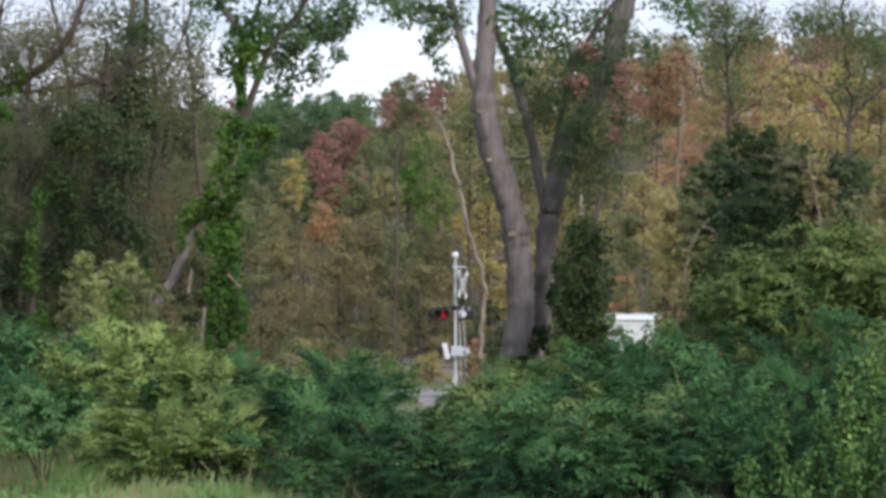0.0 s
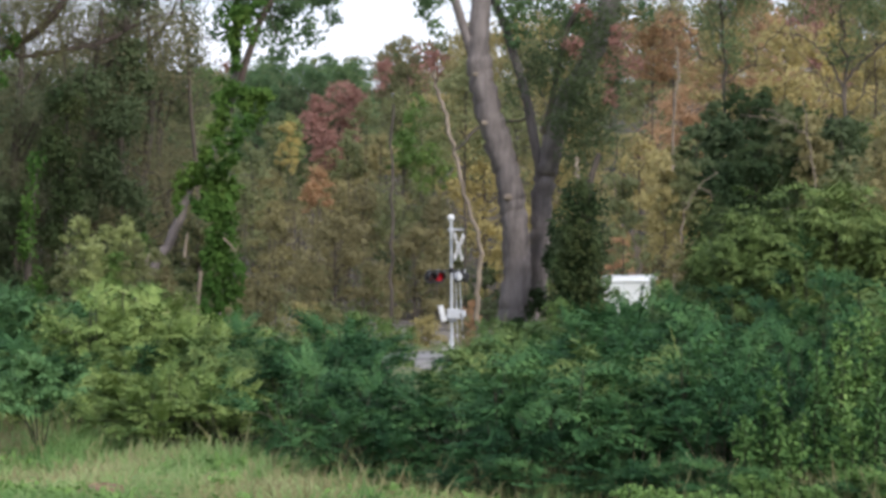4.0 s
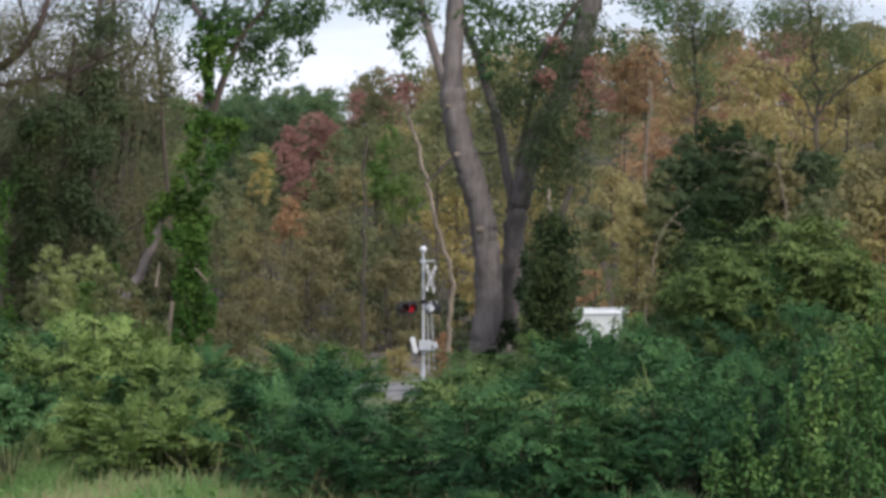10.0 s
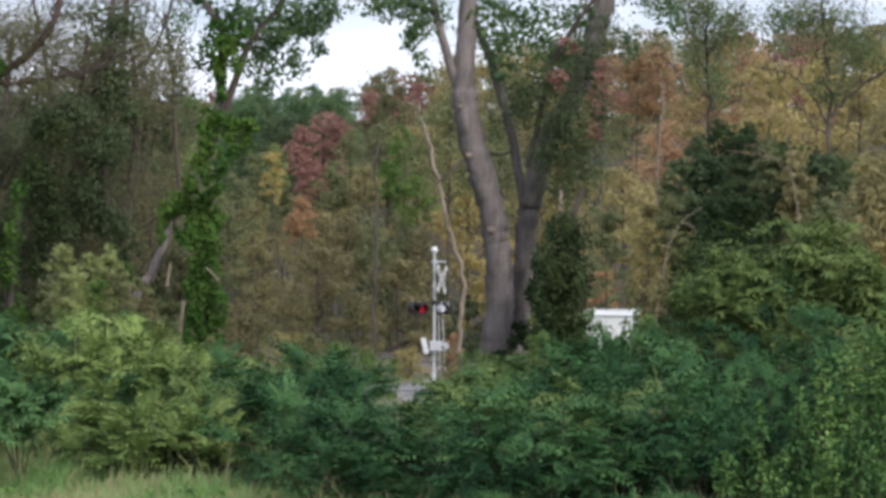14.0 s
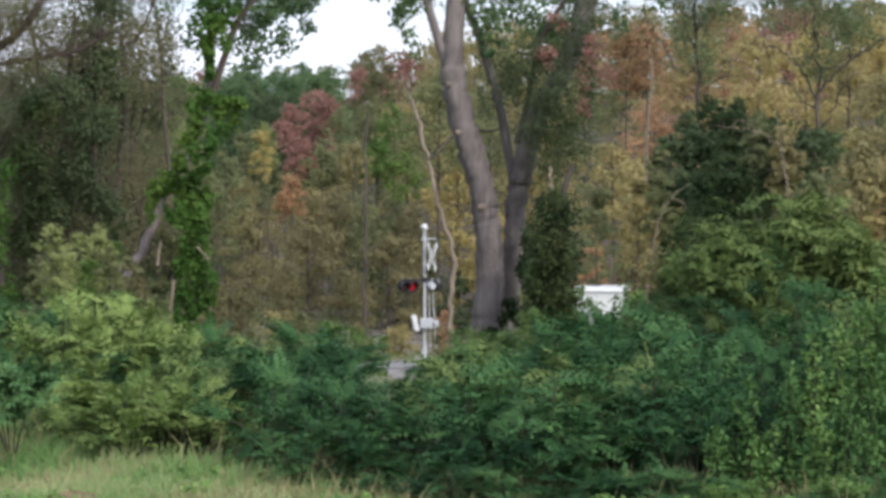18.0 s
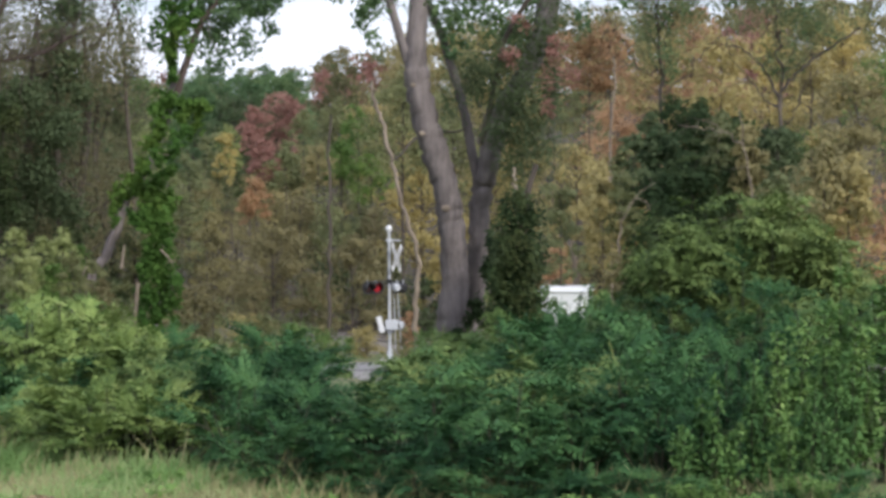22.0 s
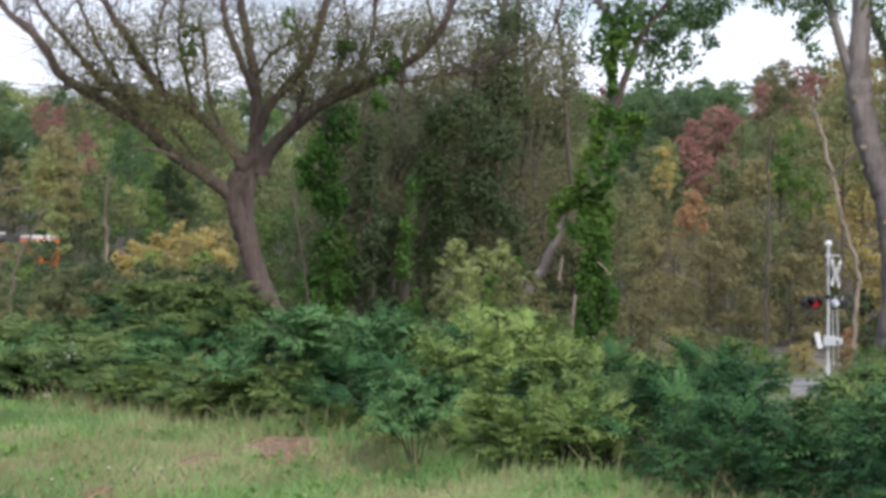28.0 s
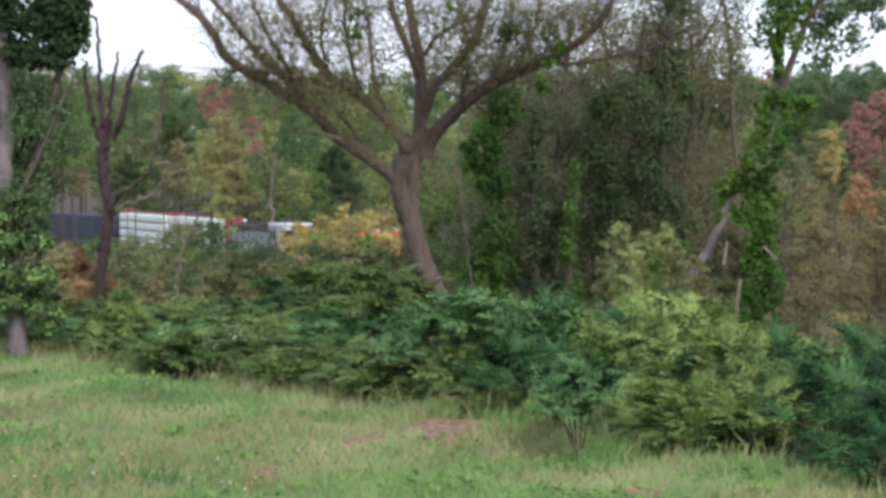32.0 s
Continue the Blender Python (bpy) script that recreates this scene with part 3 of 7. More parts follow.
BUSHES, BUSH_LABEL = {}, {
    "locust": "dense feathery dark green locust bush on the bank",
    "sumac": "green sumac bush with long feathered leaves",
    "sumac_olive": "olive-green sumac with a flat spreading top",
    "sumac_blue": "young blue-green sumac with a rosette of long leaves",
    "lime": "yellow-green shrub with light leaf tips",
    "broad": "light green leafy sapling bush with broad leaves",
    "weed": "low bright green broad-leaved weed",
}


def bush(kind, top, width, turn=0.0, variants=3):
    """A bush whose highest leaves reach top."""
    x, y, zt = top
    z = gz(x, y) - 0.03
    h = max(0.35, zt - z)
    key = (kind, int(abs(x * 37 + y * 91)) % variants, h < 1.2)
    if key not in BUSHES:
        BUSHES[key] = sapling_shape(100 + 17 * len(BUSHES), h < 1.2) if kind in ("broad", "weed") else bush_shape(kind, 100 + 17 * len(BUSHES), h < 1.2)
    leaves, stems, H, R = BUSHES[key]
    ob = thing("bush", pose(x, y, z, 0, 0, (turn or (x * 311 + y * 173)) % 360), BUSH_LABEL[kind], "bush", kind + " bushes")
    ob.scale = (width / (2 * R), width / (2 * R), h / H * 1.04)
    part("foliage", leaves, LEAF[kind], ob)
    part("branchwork", stems, STEM, ob)
    return ob


def belt(kinds, a, b, count, width, seed, spread=1.0):
    """A row of bushes between two places, tops and all, a little out of line."""
    rng = np.random.default_rng(seed)
    for k in range(count):
        s = (k + rng.random()) / count
        p = np.array(a) + (np.array(b) - np.array(a)) * s + rng.normal(size=3) * np.array([0.15, 0.6 * spread, 0.10])
        bush(kinds[int(rng.integers(len(kinds)))], tuple(float(q) for q in p), width * (0.8 + 0.45 * rng.random()))


# the dark feathery mass on the bank
for top, w in (((-0.11, 23.00, 0.50), 0.7), ((-1.28, 20.50, 0.87), 1.2), ((-0.91, 21.00, 0.92), 1.2), ((-0.41, 18.60, 0.71), 1.1), ((-0.06, 18.40, 0.71), 1.3), ((0.32, 18.00, 0.80), 1.3), ((-0.62, 18.20, 0.74), 1.1), ((-1.10, 19.00, 0.71), 1.1), ((0.75, 19.00, 0.89), 1.3), ((1.19, 20.50, 0.95), 1.3), ((1.62, 21.00, 0.97), 1.4), ((2.07, 21.00, 1.02), 1.4),):
    bush("locust", top, w)
for top, w in (((1.35, 18.00, 0.92), 1.3), ((1.69, 17.60, 1.00), 1.2), ((0.93, 17.30, 0.83), 1.2), ((2.33, 19.50, 1.09), 1.3), ((2.71, 21.00, 1.32), 1), ((3.36, 22.00, 1.66), 1.1), ((3.46, 21.00, 1.39), 1), ((2.00, 17.00, 0.86), 1), ((2.23, 17.40, 0.60), 0.8), ((2.64, 17.20, 0.70), 0.7), ((2.40, 17.60, 0.54), 0.8), ((2.95, 17.40, 0.56), 0.8), ((2.73, 18.40, 0.94), 0.8), ((0.48, 17.30, 0.61), 0.9), ((-0.02, 17.60, 0.54), 0.9), ((1.35, 17.00, 0.64), 1), ((-0.78, 17.80, 0.52), 0.8), ((3.85, 21.00, 1.39), 1.2), ((3.47, 19.40, 1.09), 1), ((3.83, 19.60, 1.17), 1.1), ((3.07, 19.20, 1.06), 0.9),):
    bush("locust", top, w)
for top, w in (((1.52, 23.50, 0.90), 0.8), ((1.75, 24.00, 0.97), 0.8), ((1.94, 24.40, 0.91), 0.7), ((2.13, 24.80, 0.95), 0.8), ((2.39, 25.00, 0.90), 0.9), ((1.30, 23.00, 0.81), 0.8)):
    bush("locust", top, w)
# the same kind further along, where the bank lies further off
for top, w in (((-4.58, 24.00, 0.88), 1.3), ((-4.41, 25.00, 0.95), 1.4), ((-3.64, 22.50, 0.76), 1.2), ((-3.93, 22.00, 0.69), 1.2), ((-4.62, 23.00, 0.66), 1.1), ((-9.67, 33.00, 0.81), 1.8), ((-7.85, 32.00, 0.71), 1.5), ((-10.09, 33.00, 0.64), 1.6), ((-0.92, 20.50, 0.93), 1.2),):
    bush("locust", top, w)
# sumac
for top, w in (((3.28, 25.40, 1.87), 1.2), ((3.79, 26.00, 2.05), 1.5), ((4.23, 26.50, 2.13), 1.5), ((4.52, 26.00, 2.04), 1.5), ((3.52, 25.60, 1.95), 1.3), ((2.96, 25.00, 1.68), 0.8), ((-9.91, 36.00, 0.98), 2.0), ((-8.94, 35.00, 0.98), 1.9), ((-8.49, 32.00, 0.70), 1.8)):
    bush("sumac_olive", top, w)
for top, w in (((3.93, 22.00, 1.35), 1.2), ((0.55, 20.00, 0.77), 0.8), ((0.37, 20.50, 0.78), 0.8), ((-4.28, 24.00, 0.47), 1),):
    bush("sumac", top, w)
for top, w in (((-5.21, 25.00, 0.82), 1.3), ((-7.29, 26.00, 0.43), 1.2), ((-8.25, 27.00, 0.35), 1.1), ((-9.13, 28.00, 0.34), 1.2), ((-9.98, 29.00, 0.26), 1.3), ((-6.50, 24.50, 0.42), 1), ((-5.18, 23.50, 0.57), 0.9), ((-2.94, 21.00, 0.47), 0.8), ((-1.78, 21.00, 0.63), 0.8), ((-9.87, 31.00, 0.51), 1.4),):
    bush("sumac", top, w)
for top, w in (((-5.32, 23.60, 1.15), 1.2), ((-3.34, 19.90, 0.74), 0.7), ((-6.11, 24.40, 0.66), 0.8), ((-5.27, 24.60, 0.84), 0.9), ((-0.95, 20.20, 0.66), 0.7), ((-5.64, 24.20, 0.92), 0.8), ((-4.32, 24.50, 1.09), 1),):
    bush("sumac_blue", top, w)
for top, w in (((-10.55, 29.00, 0.76), 1.3), ((-10.18, 28.00, 0.47), 1.2), ((-11.08, 28.60, 0.31), 0.9), ((-8.76, 27.00, 0.52), 1.2), ((-7.22, 25.50, 0.45), 1.2), ((-9.08, 26.50, 0.34), 1),):
    bush("sumac", top, w)
# yellow-green shrubs
for top, w in (((-3.33, 23.00, 1.09), 1.1), ((-3.01, 23.50, 1.15), 1.3), ((-2.61, 23.00, 1.02), 1.1), ((-2.79, 21.00, 0.67), 1), ((-2.37, 20.00, 0.56), 1.1), ((-2.13, 20.50, 0.62), 1), ((-1.79, 20.00, 0.57), 0.9), ((-6.07, 24.00, 0.40), 0.9), ((-3.79, 21.20, 0.39), 0.6),):
    bush("lime", top, w)
# saplings at the near end
for top, w in (((2.28, 16.60, 0.91), 0.5), ((2.09, 16.20, 0.64), 0.4), ((2.38, 16.20, 0.66), 0.4), ((2.72, 16.90, 1.01), 0.5), ((2.85, 17.20, 1.19), 0.55), ((3.12, 17.60, 1.28), 0.6), ((3.39, 18.00, 1.31), 0.6), ((3.64, 18.60, 1.70), 0.6), ((3.05, 16.60, 0.85), 0.5), ((3.32, 17.00, 1.04), 0.6), ((2.73, 16.10, 0.69), 0.45), ((3.09, 16.00, 0.66), 0.5), ((3.54, 17.40, 1.26), 0.7), ((3.86, 18.20, 1.47), 0.8)):
    bush("broad", top, 0.8 * w)
# low bright weeds in front of the bushes
for top, w in (((1.24, 15.72, 0.10), 0.37), ((1.26, 14.90, 0.22), 0.42), ((1.43, 15.66, 0.06), 0.34), ((1.52, 15.17, 0.20), 0.45), ((1.61, 15.31, 0.11), 0.38), ((1.75, 15.09, 0.18), 0.39), ((1.84, 15.17, 0.08), 0.45), ((2.07, 15.74, 0.06), 0.33), ((2.17, 15.70, 0.01), 0.45), ((2.22, 14.99, 0.16), 0.30), ((2.40, 15.19, 0.17), 0.49), ((2.49, 15.10, 0.08), 0.41), ((2.78, 15.83, 0.02), 0.48), ((2.86, 15.54, -0.02), 0.42), ((2.27, 15.88, 0.08), 0.26), ((1.70, 15.50, 0.02), 0.33)):
    bush("weed", top, w)

# low fronds at the near foot of the bank
for top, w in (((0.34, 17.00, 0.29), 0.8), ((0.69, 16.70, 0.29), 0.8), ((1.05, 16.60, 0.32), 0.8), ((1.38, 16.40, 0.30), 0.8), ((1.72, 16.30, 0.34), 0.8), ((2.00, 16.10, 0.32), 0.8), ((2.26, 16.00, 0.31), 0.7), ((3.00, 15.70, 0.35), 0.8), ((-0.06, 17.40, 0.27), 0.7),):
    bush("locust", top, w)
# low tufts along the foot of the bank
for top, w in (((-10.35, 28.20, 0.24), 0.9), ((-9.43, 27.00, 0.24), 0.8), ((-8.74, 26.60, 0.30), 0.9), ((-8.33, 26.60, 0.44), 0.8), ((-7.44, 25.60, 0.31), 0.8), ((-6.64, 24.80, 0.27), 0.7), ((-5.67, 23.60, 0.23), 0.7), ((-4.80, 22.80, 0.23), 0.7),):
    bush("sumac", top, w)
for top, w in (((-9.92, 27.80, 0.34), 0.8), ((-7.88, 26.00, 0.39), 0.7), ((-7.06, 25.40, 0.44), 0.8), ((-6.14, 24.40, 0.49), 0.7), ((-5.34, 23.40, 0.34), 0.7),):
    bush("sumac_olive", top, w)
for top, w in (((-8.88, 26.40, 0.22), 0.6), ((-7.07, 25.00, 0.19), 0.5), ((-6.04, 24.00, 0.34), 0.6), ((-4.35, 22.20, 0.21), 0.6),):
    bush("lime", top, w)

# rows of bushes that close the edge of the bank
belt(["sumac", "sumac", "sumac_olive", "lime", "sumac_blue"], (-13.24, 31.00, 0.40), (-5.65, 24.50, 0.58), 18, 1.05, 41)
belt(["sumac_olive", "locust", "sumac"], (-14.52, 34.00, 0.50), (-8.04, 30.00, 0.58), 12, 1.4, 42)
belt(["locust", "sumac"], (-5.39, 26.50, 0.67), (-4.00, 25.50, 0.80), 5, 1.4, 44)
belt(["locust", "locust", "lime"], (-6.95, 33.00, 0.43), (-2.78, 31.00, 0.50), 9, 1.6, 45)
belt(["locust", "sumac"], (-3.69, 23.50, 0.64), (-1.50, 22.00, 0.66), 8, 1.1, 46)
belt(["locust", "sumac"], (-1.94, 30.00, 0.36), (-0.79, 27.00, 0.30), 4, 1.3, 47)
belt(["locust", "sumac"], (0.70, 28.00, 0.27), (2.90, 27.00, 0.70), 9, 1.4, 48)
belt(["locust", "sumac"], (3.75, 29.00, 1.04), (5.73, 28.00, 1.62), 5, 1.9, 49)
belt(["locust", "sumac"], (0.45, 20.00, 0.70), (2.50, 20.50, 0.95), 8, 1.2, 50)


# ---- trees that stand out ----
def leafy(name, mat, parent, specs, leaf, seed, label="", **kw):
    rng = np.random.default_rng(seed)
    kw = dict(dict(per=26, spread=(0.24, 0.3)), **kw)
    return part(name, leaves_mesh(name, clumps(rng, specs, leaf, **kw)), LEAF[mat], parent, label)


def limb_part(name, parent, points, r0, r1, mat, seed, sides=9, twigs=0, tlen=1.0, tr=0.012, up=0.3, label="", start=0.25, rough=0.05, wander=0.0):
    w = Wood(np.random.default_rng(seed))
    p = w.limb(points, r0, r1, sides, 6, rough, wander)
    ends = w.twigs(p, twigs, tlen, tr, up, start) if twigs else []
    part(name, w.mesh(name), mat, parent, label)
    return p, ends


def twin_trunk_tree():
    t = thing("tree", pose(0, 0, 0), "tall grey twin-trunked tree with dark green leaves", "tree")
    limb_part("trunk", t, [(1.34, 45.00, -1.16), (1.36, 45.00, -0.63), (1.39, 45.00, -0.20), (1.46, 45.00, 0.44), (1.46, 45.00, 0.97), (1.41, 45.00, 1.50), (1.36, 45.00, 1.93), (1.26, 45.00, 2.46), (1.10, 45.00, 2.99), (0.94, 45.00, 3.52), (0.82, 45.00, 4.05), (0.76, 45.00, 4.48)], 0.277, 0.234, BARK_GREY, 1, 14, label="ridged grey bark", rough=0.07, wander=0.012)
    limb_part("limb", t, [(0.76, 45.00, 4.39), (0.78, 45.00, 5.01), (0.82, 45.00, 5.65), (0.85, 45.00, 6.18), (0.88, 45.00, 7.13), (0.81, 45.00, 8.08)], 0.213, 0.149, BARK_GREY, 2, 12, rough=0.07)
    limb_part("limb", t, [(0.71, 45.00, 4.37), (0.58, 45.00, 4.80), (0.46, 45.00, 5.14), (0.32, 45.00, 5.64), (0.17, 45.00, 6.17), (0.01, 45.00, 6.81), (-0.08, 45.00, 7.44)], 0.101, 0.064, BARK_GREY, 3, 9, 14, 1.0)
    limb_part("trunk", t, [(1.80, 45.70, -0.67), (1.85, 45.70, -0.02), (1.91, 45.60, 0.85), (1.94, 45.50, 1.39), (1.98, 45.40, 1.93), (2.08, 45.20, 2.47), (2.15, 45.00, 2.89), (2.26, 45.00, 3.32), (2.41, 45.00, 3.74), (2.66, 45.00, 4.12), (2.92, 45.00, 4.60), (3.12, 45.00, 5.13), (3.26, 45.00, 5.66), (3.40, 45.00, 6.19), (3.60, 45.00, 7.15), (3.72, 45.00, 8.10)], 0.191, 0.213, BARK_GREY, 4, 13, label="second leaning trunk", rough=0.07, wander=0.012)
    limb_part("limb", t, [(2.00, 45.35, 1.82), (1.93, 45.25, 2.36), (1.81, 45.20, 2.95), (1.71, 45.20, 3.53), (1.59, 45.30, 4.07), (1.43, 45.40, 4.61), (1.27, 45.50, 5.15), (1.09, 45.60, 5.58), (0.90, 45.80, 6.14), (0.77, 45.80, 6.78)], 0.101, 0.074, BARK_GREY, 5, 9, 10, 0.9)
    limb_part("limb", t, [(1.95, 44.70, 3.08), (2.08, 44.60, 3.52), (2.19, 44.50, 4.04), (2.29, 44.40, 4.56), (2.44, 44.30, 5.08), (2.68, 44.20, 5.49), (2.95, 44.10, 5.90), (3.34, 44.00, 6.41)], 0.064, 0.043, BARK_DIM, 6, 7, 12, 0.8)
    limb_part("limb", t, [(0.76, 44.80, 3.20), (0.61, 44.60, 3.07), (0.45, 44.50, 2.87), (0.26, 44.40, 2.75)], 0.037, 0.016, BARK_DIM, 7, 6)
    limb_part("limb", t, [(1.17, 45.00, 3.33), (1.47, 45.00, 3.31), (1.66, 45.00, 3.36)], 0.037, 0.021, BARK_DIM, 8, 6)
    for p, r in (((0.86, 44.72, 3.28), 0.065), ((1.3, 44.74, 1.88), 0.085), ((0.7, 44.74, 4.19), 0.055)):
        bm = bmesh.new()
        bmesh.ops.create_uvsphere(bm, u_segments=12, v_segments=8, radius=r, matrix=pose(*p) @ Matrix.Diagonal((1, 0.5, 0.75, 1)))
        part("knot", bm, BARK_PALE, t, "pale healed branch scar")
    leafy("crown", "poplar", t, [((-0.68, 45.00, 6.12), (0.59, 0.26, 0.30), 620), ((-0.18, 45.00, 5.54), (0.26, 0.18, 0.34), 240), ((0.07, 45.00, 5.96), (0.43, 0.26, 0.43), 520), ((-0.95, 45.00, 6.70), (0.85, 0.40, 0.48), 620), ((-0.09, 45.00, 5.11), (0.15, 0.12, 0.19), 70), ((1.29, 45.00, 5.97), (0.48, 0.24, 0.32), 420), ((1.66, 45.00, 5.54), (0.64, 0.31, 0.40), 560), ((2.14, 45.00, 5.87), (0.64, 0.34, 0.48), 560), ((1.50, 45.00, 5.01), (0.32, 0.18, 0.27), 220), ((2.46, 45.00, 5.23), (0.53, 0.26, 0.32), 500), ((2.88, 45.00, 5.87), (0.53, 0.29, 0.43), 480)], 0.095, 11, slim=0.7, per=16, spread=(0.35, 0.4))
    leafy("crown", "poplar", t, [((0.54, 45.00, 7.13), (1.49, 0.64, 0.64), 1600), ((2.45, 45.00, 7.03), (1.49, 0.67, 0.74), 1500), ((4.16, 45.00, 6.51), (0.64, 0.34, 0.48), 420), ((4.59, 45.00, 5.98), (0.32, 0.22, 0.43), 160), ((3.95, 45.00, 5.56), (0.23, 0.17, 0.32), 90)], 0.095, 15, "upper boughs of dark green leaves", slim=0.7, per=16, spread=(0.35, 0.4))
    leafy("crown", "haze", t, [((2.37, 44.20, 4.45), (0.57, 0.36, 0.63), 2000), ((2.68, 44.10, 3.77), (0.52, 0.34, 0.63), 2200), ((2.42, 44.20, 3.30), (0.40, 0.27, 0.42), 1200), ((2.95, 44.20, 3.09), (0.42, 0.34, 0.73), 1620), ((2.99, 44.20, 4.97), (0.42, 0.28, 0.52), 1440), ((1.86, 44.60, 4.25), (0.37, 0.30, 0.63), 1080), ((1.40, 44.80, 3.84), (0.19, 0.25, 0.64), 324), ((3.27, 44.30, 4.04), (0.26, 0.30, 0.73), 756), ((2.54, 44.30, 2.67), (0.31, 0.22, 0.42), 756), ((3.42, 44.30, 5.50), (0.31, 0.22, 0.42), 612)], 0.065, 12, "small dusky leaves hanging round the second trunk", slim=0.5, per=14, spread=(0.4, 0.5))
    leafy("vine", "dark", t, [((1.90, 44.90, -0.09), (0.28, 0.17, 0.30), 420), ((2.11, 45.00, 0.66), (0.13, 0.18, 0.48), 220), ((1.51, 44.30, -0.58), (0.42, 0.20, 0.25), 460), ((2.16, 45.00, 1.29), (0.09, 0.15, 0.43), 110)], 0.1, 14, "dark ivy round the foot")
    leafy("vine", "red", t, [((2.53, 43.90, 4.69), (0.27, 0.17, 0.31), 130), ((3.25, 43.90, 4.83), (0.15, 0.12, 0.23), 90), ((2.67, 44.00, 5.32), (0.23, 0.12, 0.19), 70), ((3.19, 43.90, 3.87), (0.12, 0.16, 0.42), 80)], 0.1, 13, "reddened creeper leaves")


twin_trunk_tree()


def vine_tree():
    t = thing("tree", pose(0, 0, 0), "leaning tree wrapped in bright green vines", "tree")
    limb_part("trunk", t, [(-5.42, 42.00, -0.25), (-5.22, 42.00, 0.29), (-5.03, 42.00, 0.69), (-4.78, 42.00, 1.09), (-4.57, 42.00, 1.53), (-4.42, 42.00, 1.96), (-4.24, 42.00, 2.31), (-4.04, 42.00, 2.63), (-3.88, 42.00, 2.93), (-3.72, 42.00, 3.34), (-3.61, 42.00, 3.74), (-3.54, 42.00, 4.12), (-3.52, 42.00, 4.61), (-3.51, 42.00, 5.10), (-3.53, 42.00, 5.46), (-3.77, 42.00, 5.76), (-4.00, 42.00, 6.14)], 0.088, 0.060, BARK_GREY, 21, 11, 4, 0.6, rough=0.08, wander=0.015)
    limb_part("limb", t, [(-3.47, 42.00, 3.97), (-3.37, 42.00, 4.31), (-3.28, 42.00, 4.54), (-3.17, 42.00, 4.86), (-3.06, 42.00, 5.14), (-2.82, 42.00, 5.47), (-2.56, 42.00, 5.77), (-2.27, 42.00, 6.30)], 0.074, 0.045, BARK_WILLOW, 22, 8, 8, 0.7)
    limb_part("limb", t, [(-3.53, 42.00, 5.46), (-3.40, 42.00, 5.65), (-3.26, 42.00, 5.80), (-3.21, 42.00, 6.09)], 0.040, 0.025, BARK_DIM, 27, 7, 5, 0.5)
    limb_part("limb", t, [(-4.21, 41.20, -0.40), (-4.17, 41.20, -0.01), (-4.14, 41.20, 0.38), (-4.11, 41.20, 0.67)], 0.044, 0.034, BARK_PALE, 23, 7, label="broken pale stub")
    limb_part("limb", t, [(-5.00, 41.20, 0.67), (-5.04, 41.20, 0.82), (-4.99, 41.20, 0.98)], 0.034, 0.015, BARK_PALE, 28, 6, label="splintered pale stub")
    limb_part("limb", t, [(-4.39, 41.20, 0.92), (-4.36, 41.20, 1.16), (-4.33, 41.20, 1.34)], 0.034, 0.015, BARK_PALE, 29, 6, label="splintered pale stub")
    limb_part("limb", t, [(-3.80, 41.20, 2.91), (-3.67, 41.20, 2.88), (-3.50, 41.20, 2.86)], 0.019, 0.010, BARK_PALE, 24, 5)
    limb_part("limb", t, [(-3.70, 41.00, 1.25), (-3.57, 41.00, 1.12), (-3.48, 41.00, 1.02)], 0.019, 0.010, BARK_PALE, 30, 5)
    leafy("vine", "vine", t, [((-3.56, 41.77, 4.71), (0.16, 0.12, 0.24), 206), ((-3.45, 41.77, 5.13), (0.20, 0.15, 0.30), 252), ((-3.56, 41.77, 4.40), (0.09, 0.12, 0.22), 80), ((-3.70, 41.77, 3.90), (0.20, 0.12, 0.18), 234), ((-3.77, 41.77, 3.63), (0.16, 0.12, 0.22), 198), ((-3.28, 41.77, 3.79), (0.30, 0.12, 0.10), 270), ((-2.98, 41.77, 3.73), (0.14, 0.12, 0.08), 108), ((-3.37, 41.77, 3.59), (0.14, 0.12, 0.16), 152), ((-3.11, 41.77, 3.47), (0.10, 0.12, 0.24), 144), ((-3.82, 41.77, 3.31), (0.16, 0.12, 0.16), 170), ((-3.89, 41.77, 3.10), (0.16, 0.12, 0.14), 134)], 0.088, 25, slim=0.8, per=18, spread=(0.3, 0.4))
    leafy("vine", "vine", t, [((-4.07, 41.85, 2.70), (0.14, 0.12, 0.14), 190), ((-4.21, 41.85, 2.48), (0.18, 0.12, 0.14), 240), ((-4.40, 41.85, 2.28), (0.22, 0.12, 0.14), 220), ((-4.58, 41.85, 2.08), (0.14, 0.12, 0.18), 120), ((-4.56, 41.85, 1.79), (0.10, 0.12, 0.20), 70), ((-4.01, 41.85, 2.27), (0.31, 0.13, 0.13), 420), ((-3.75, 41.85, 2.48), (0.16, 0.12, 0.16), 170), ((-3.58, 41.85, 2.63), (0.10, 0.12, 0.14), 90), ((-3.89, 41.85, 1.99), (0.26, 0.14, 0.22), 420), ((-3.65, 41.85, 2.09), (0.18, 0.12, 0.24), 240)], 0.088, 31, "thick vine shelf along the leaning stem", slim=0.8, per=18, spread=(0.3, 0.4))
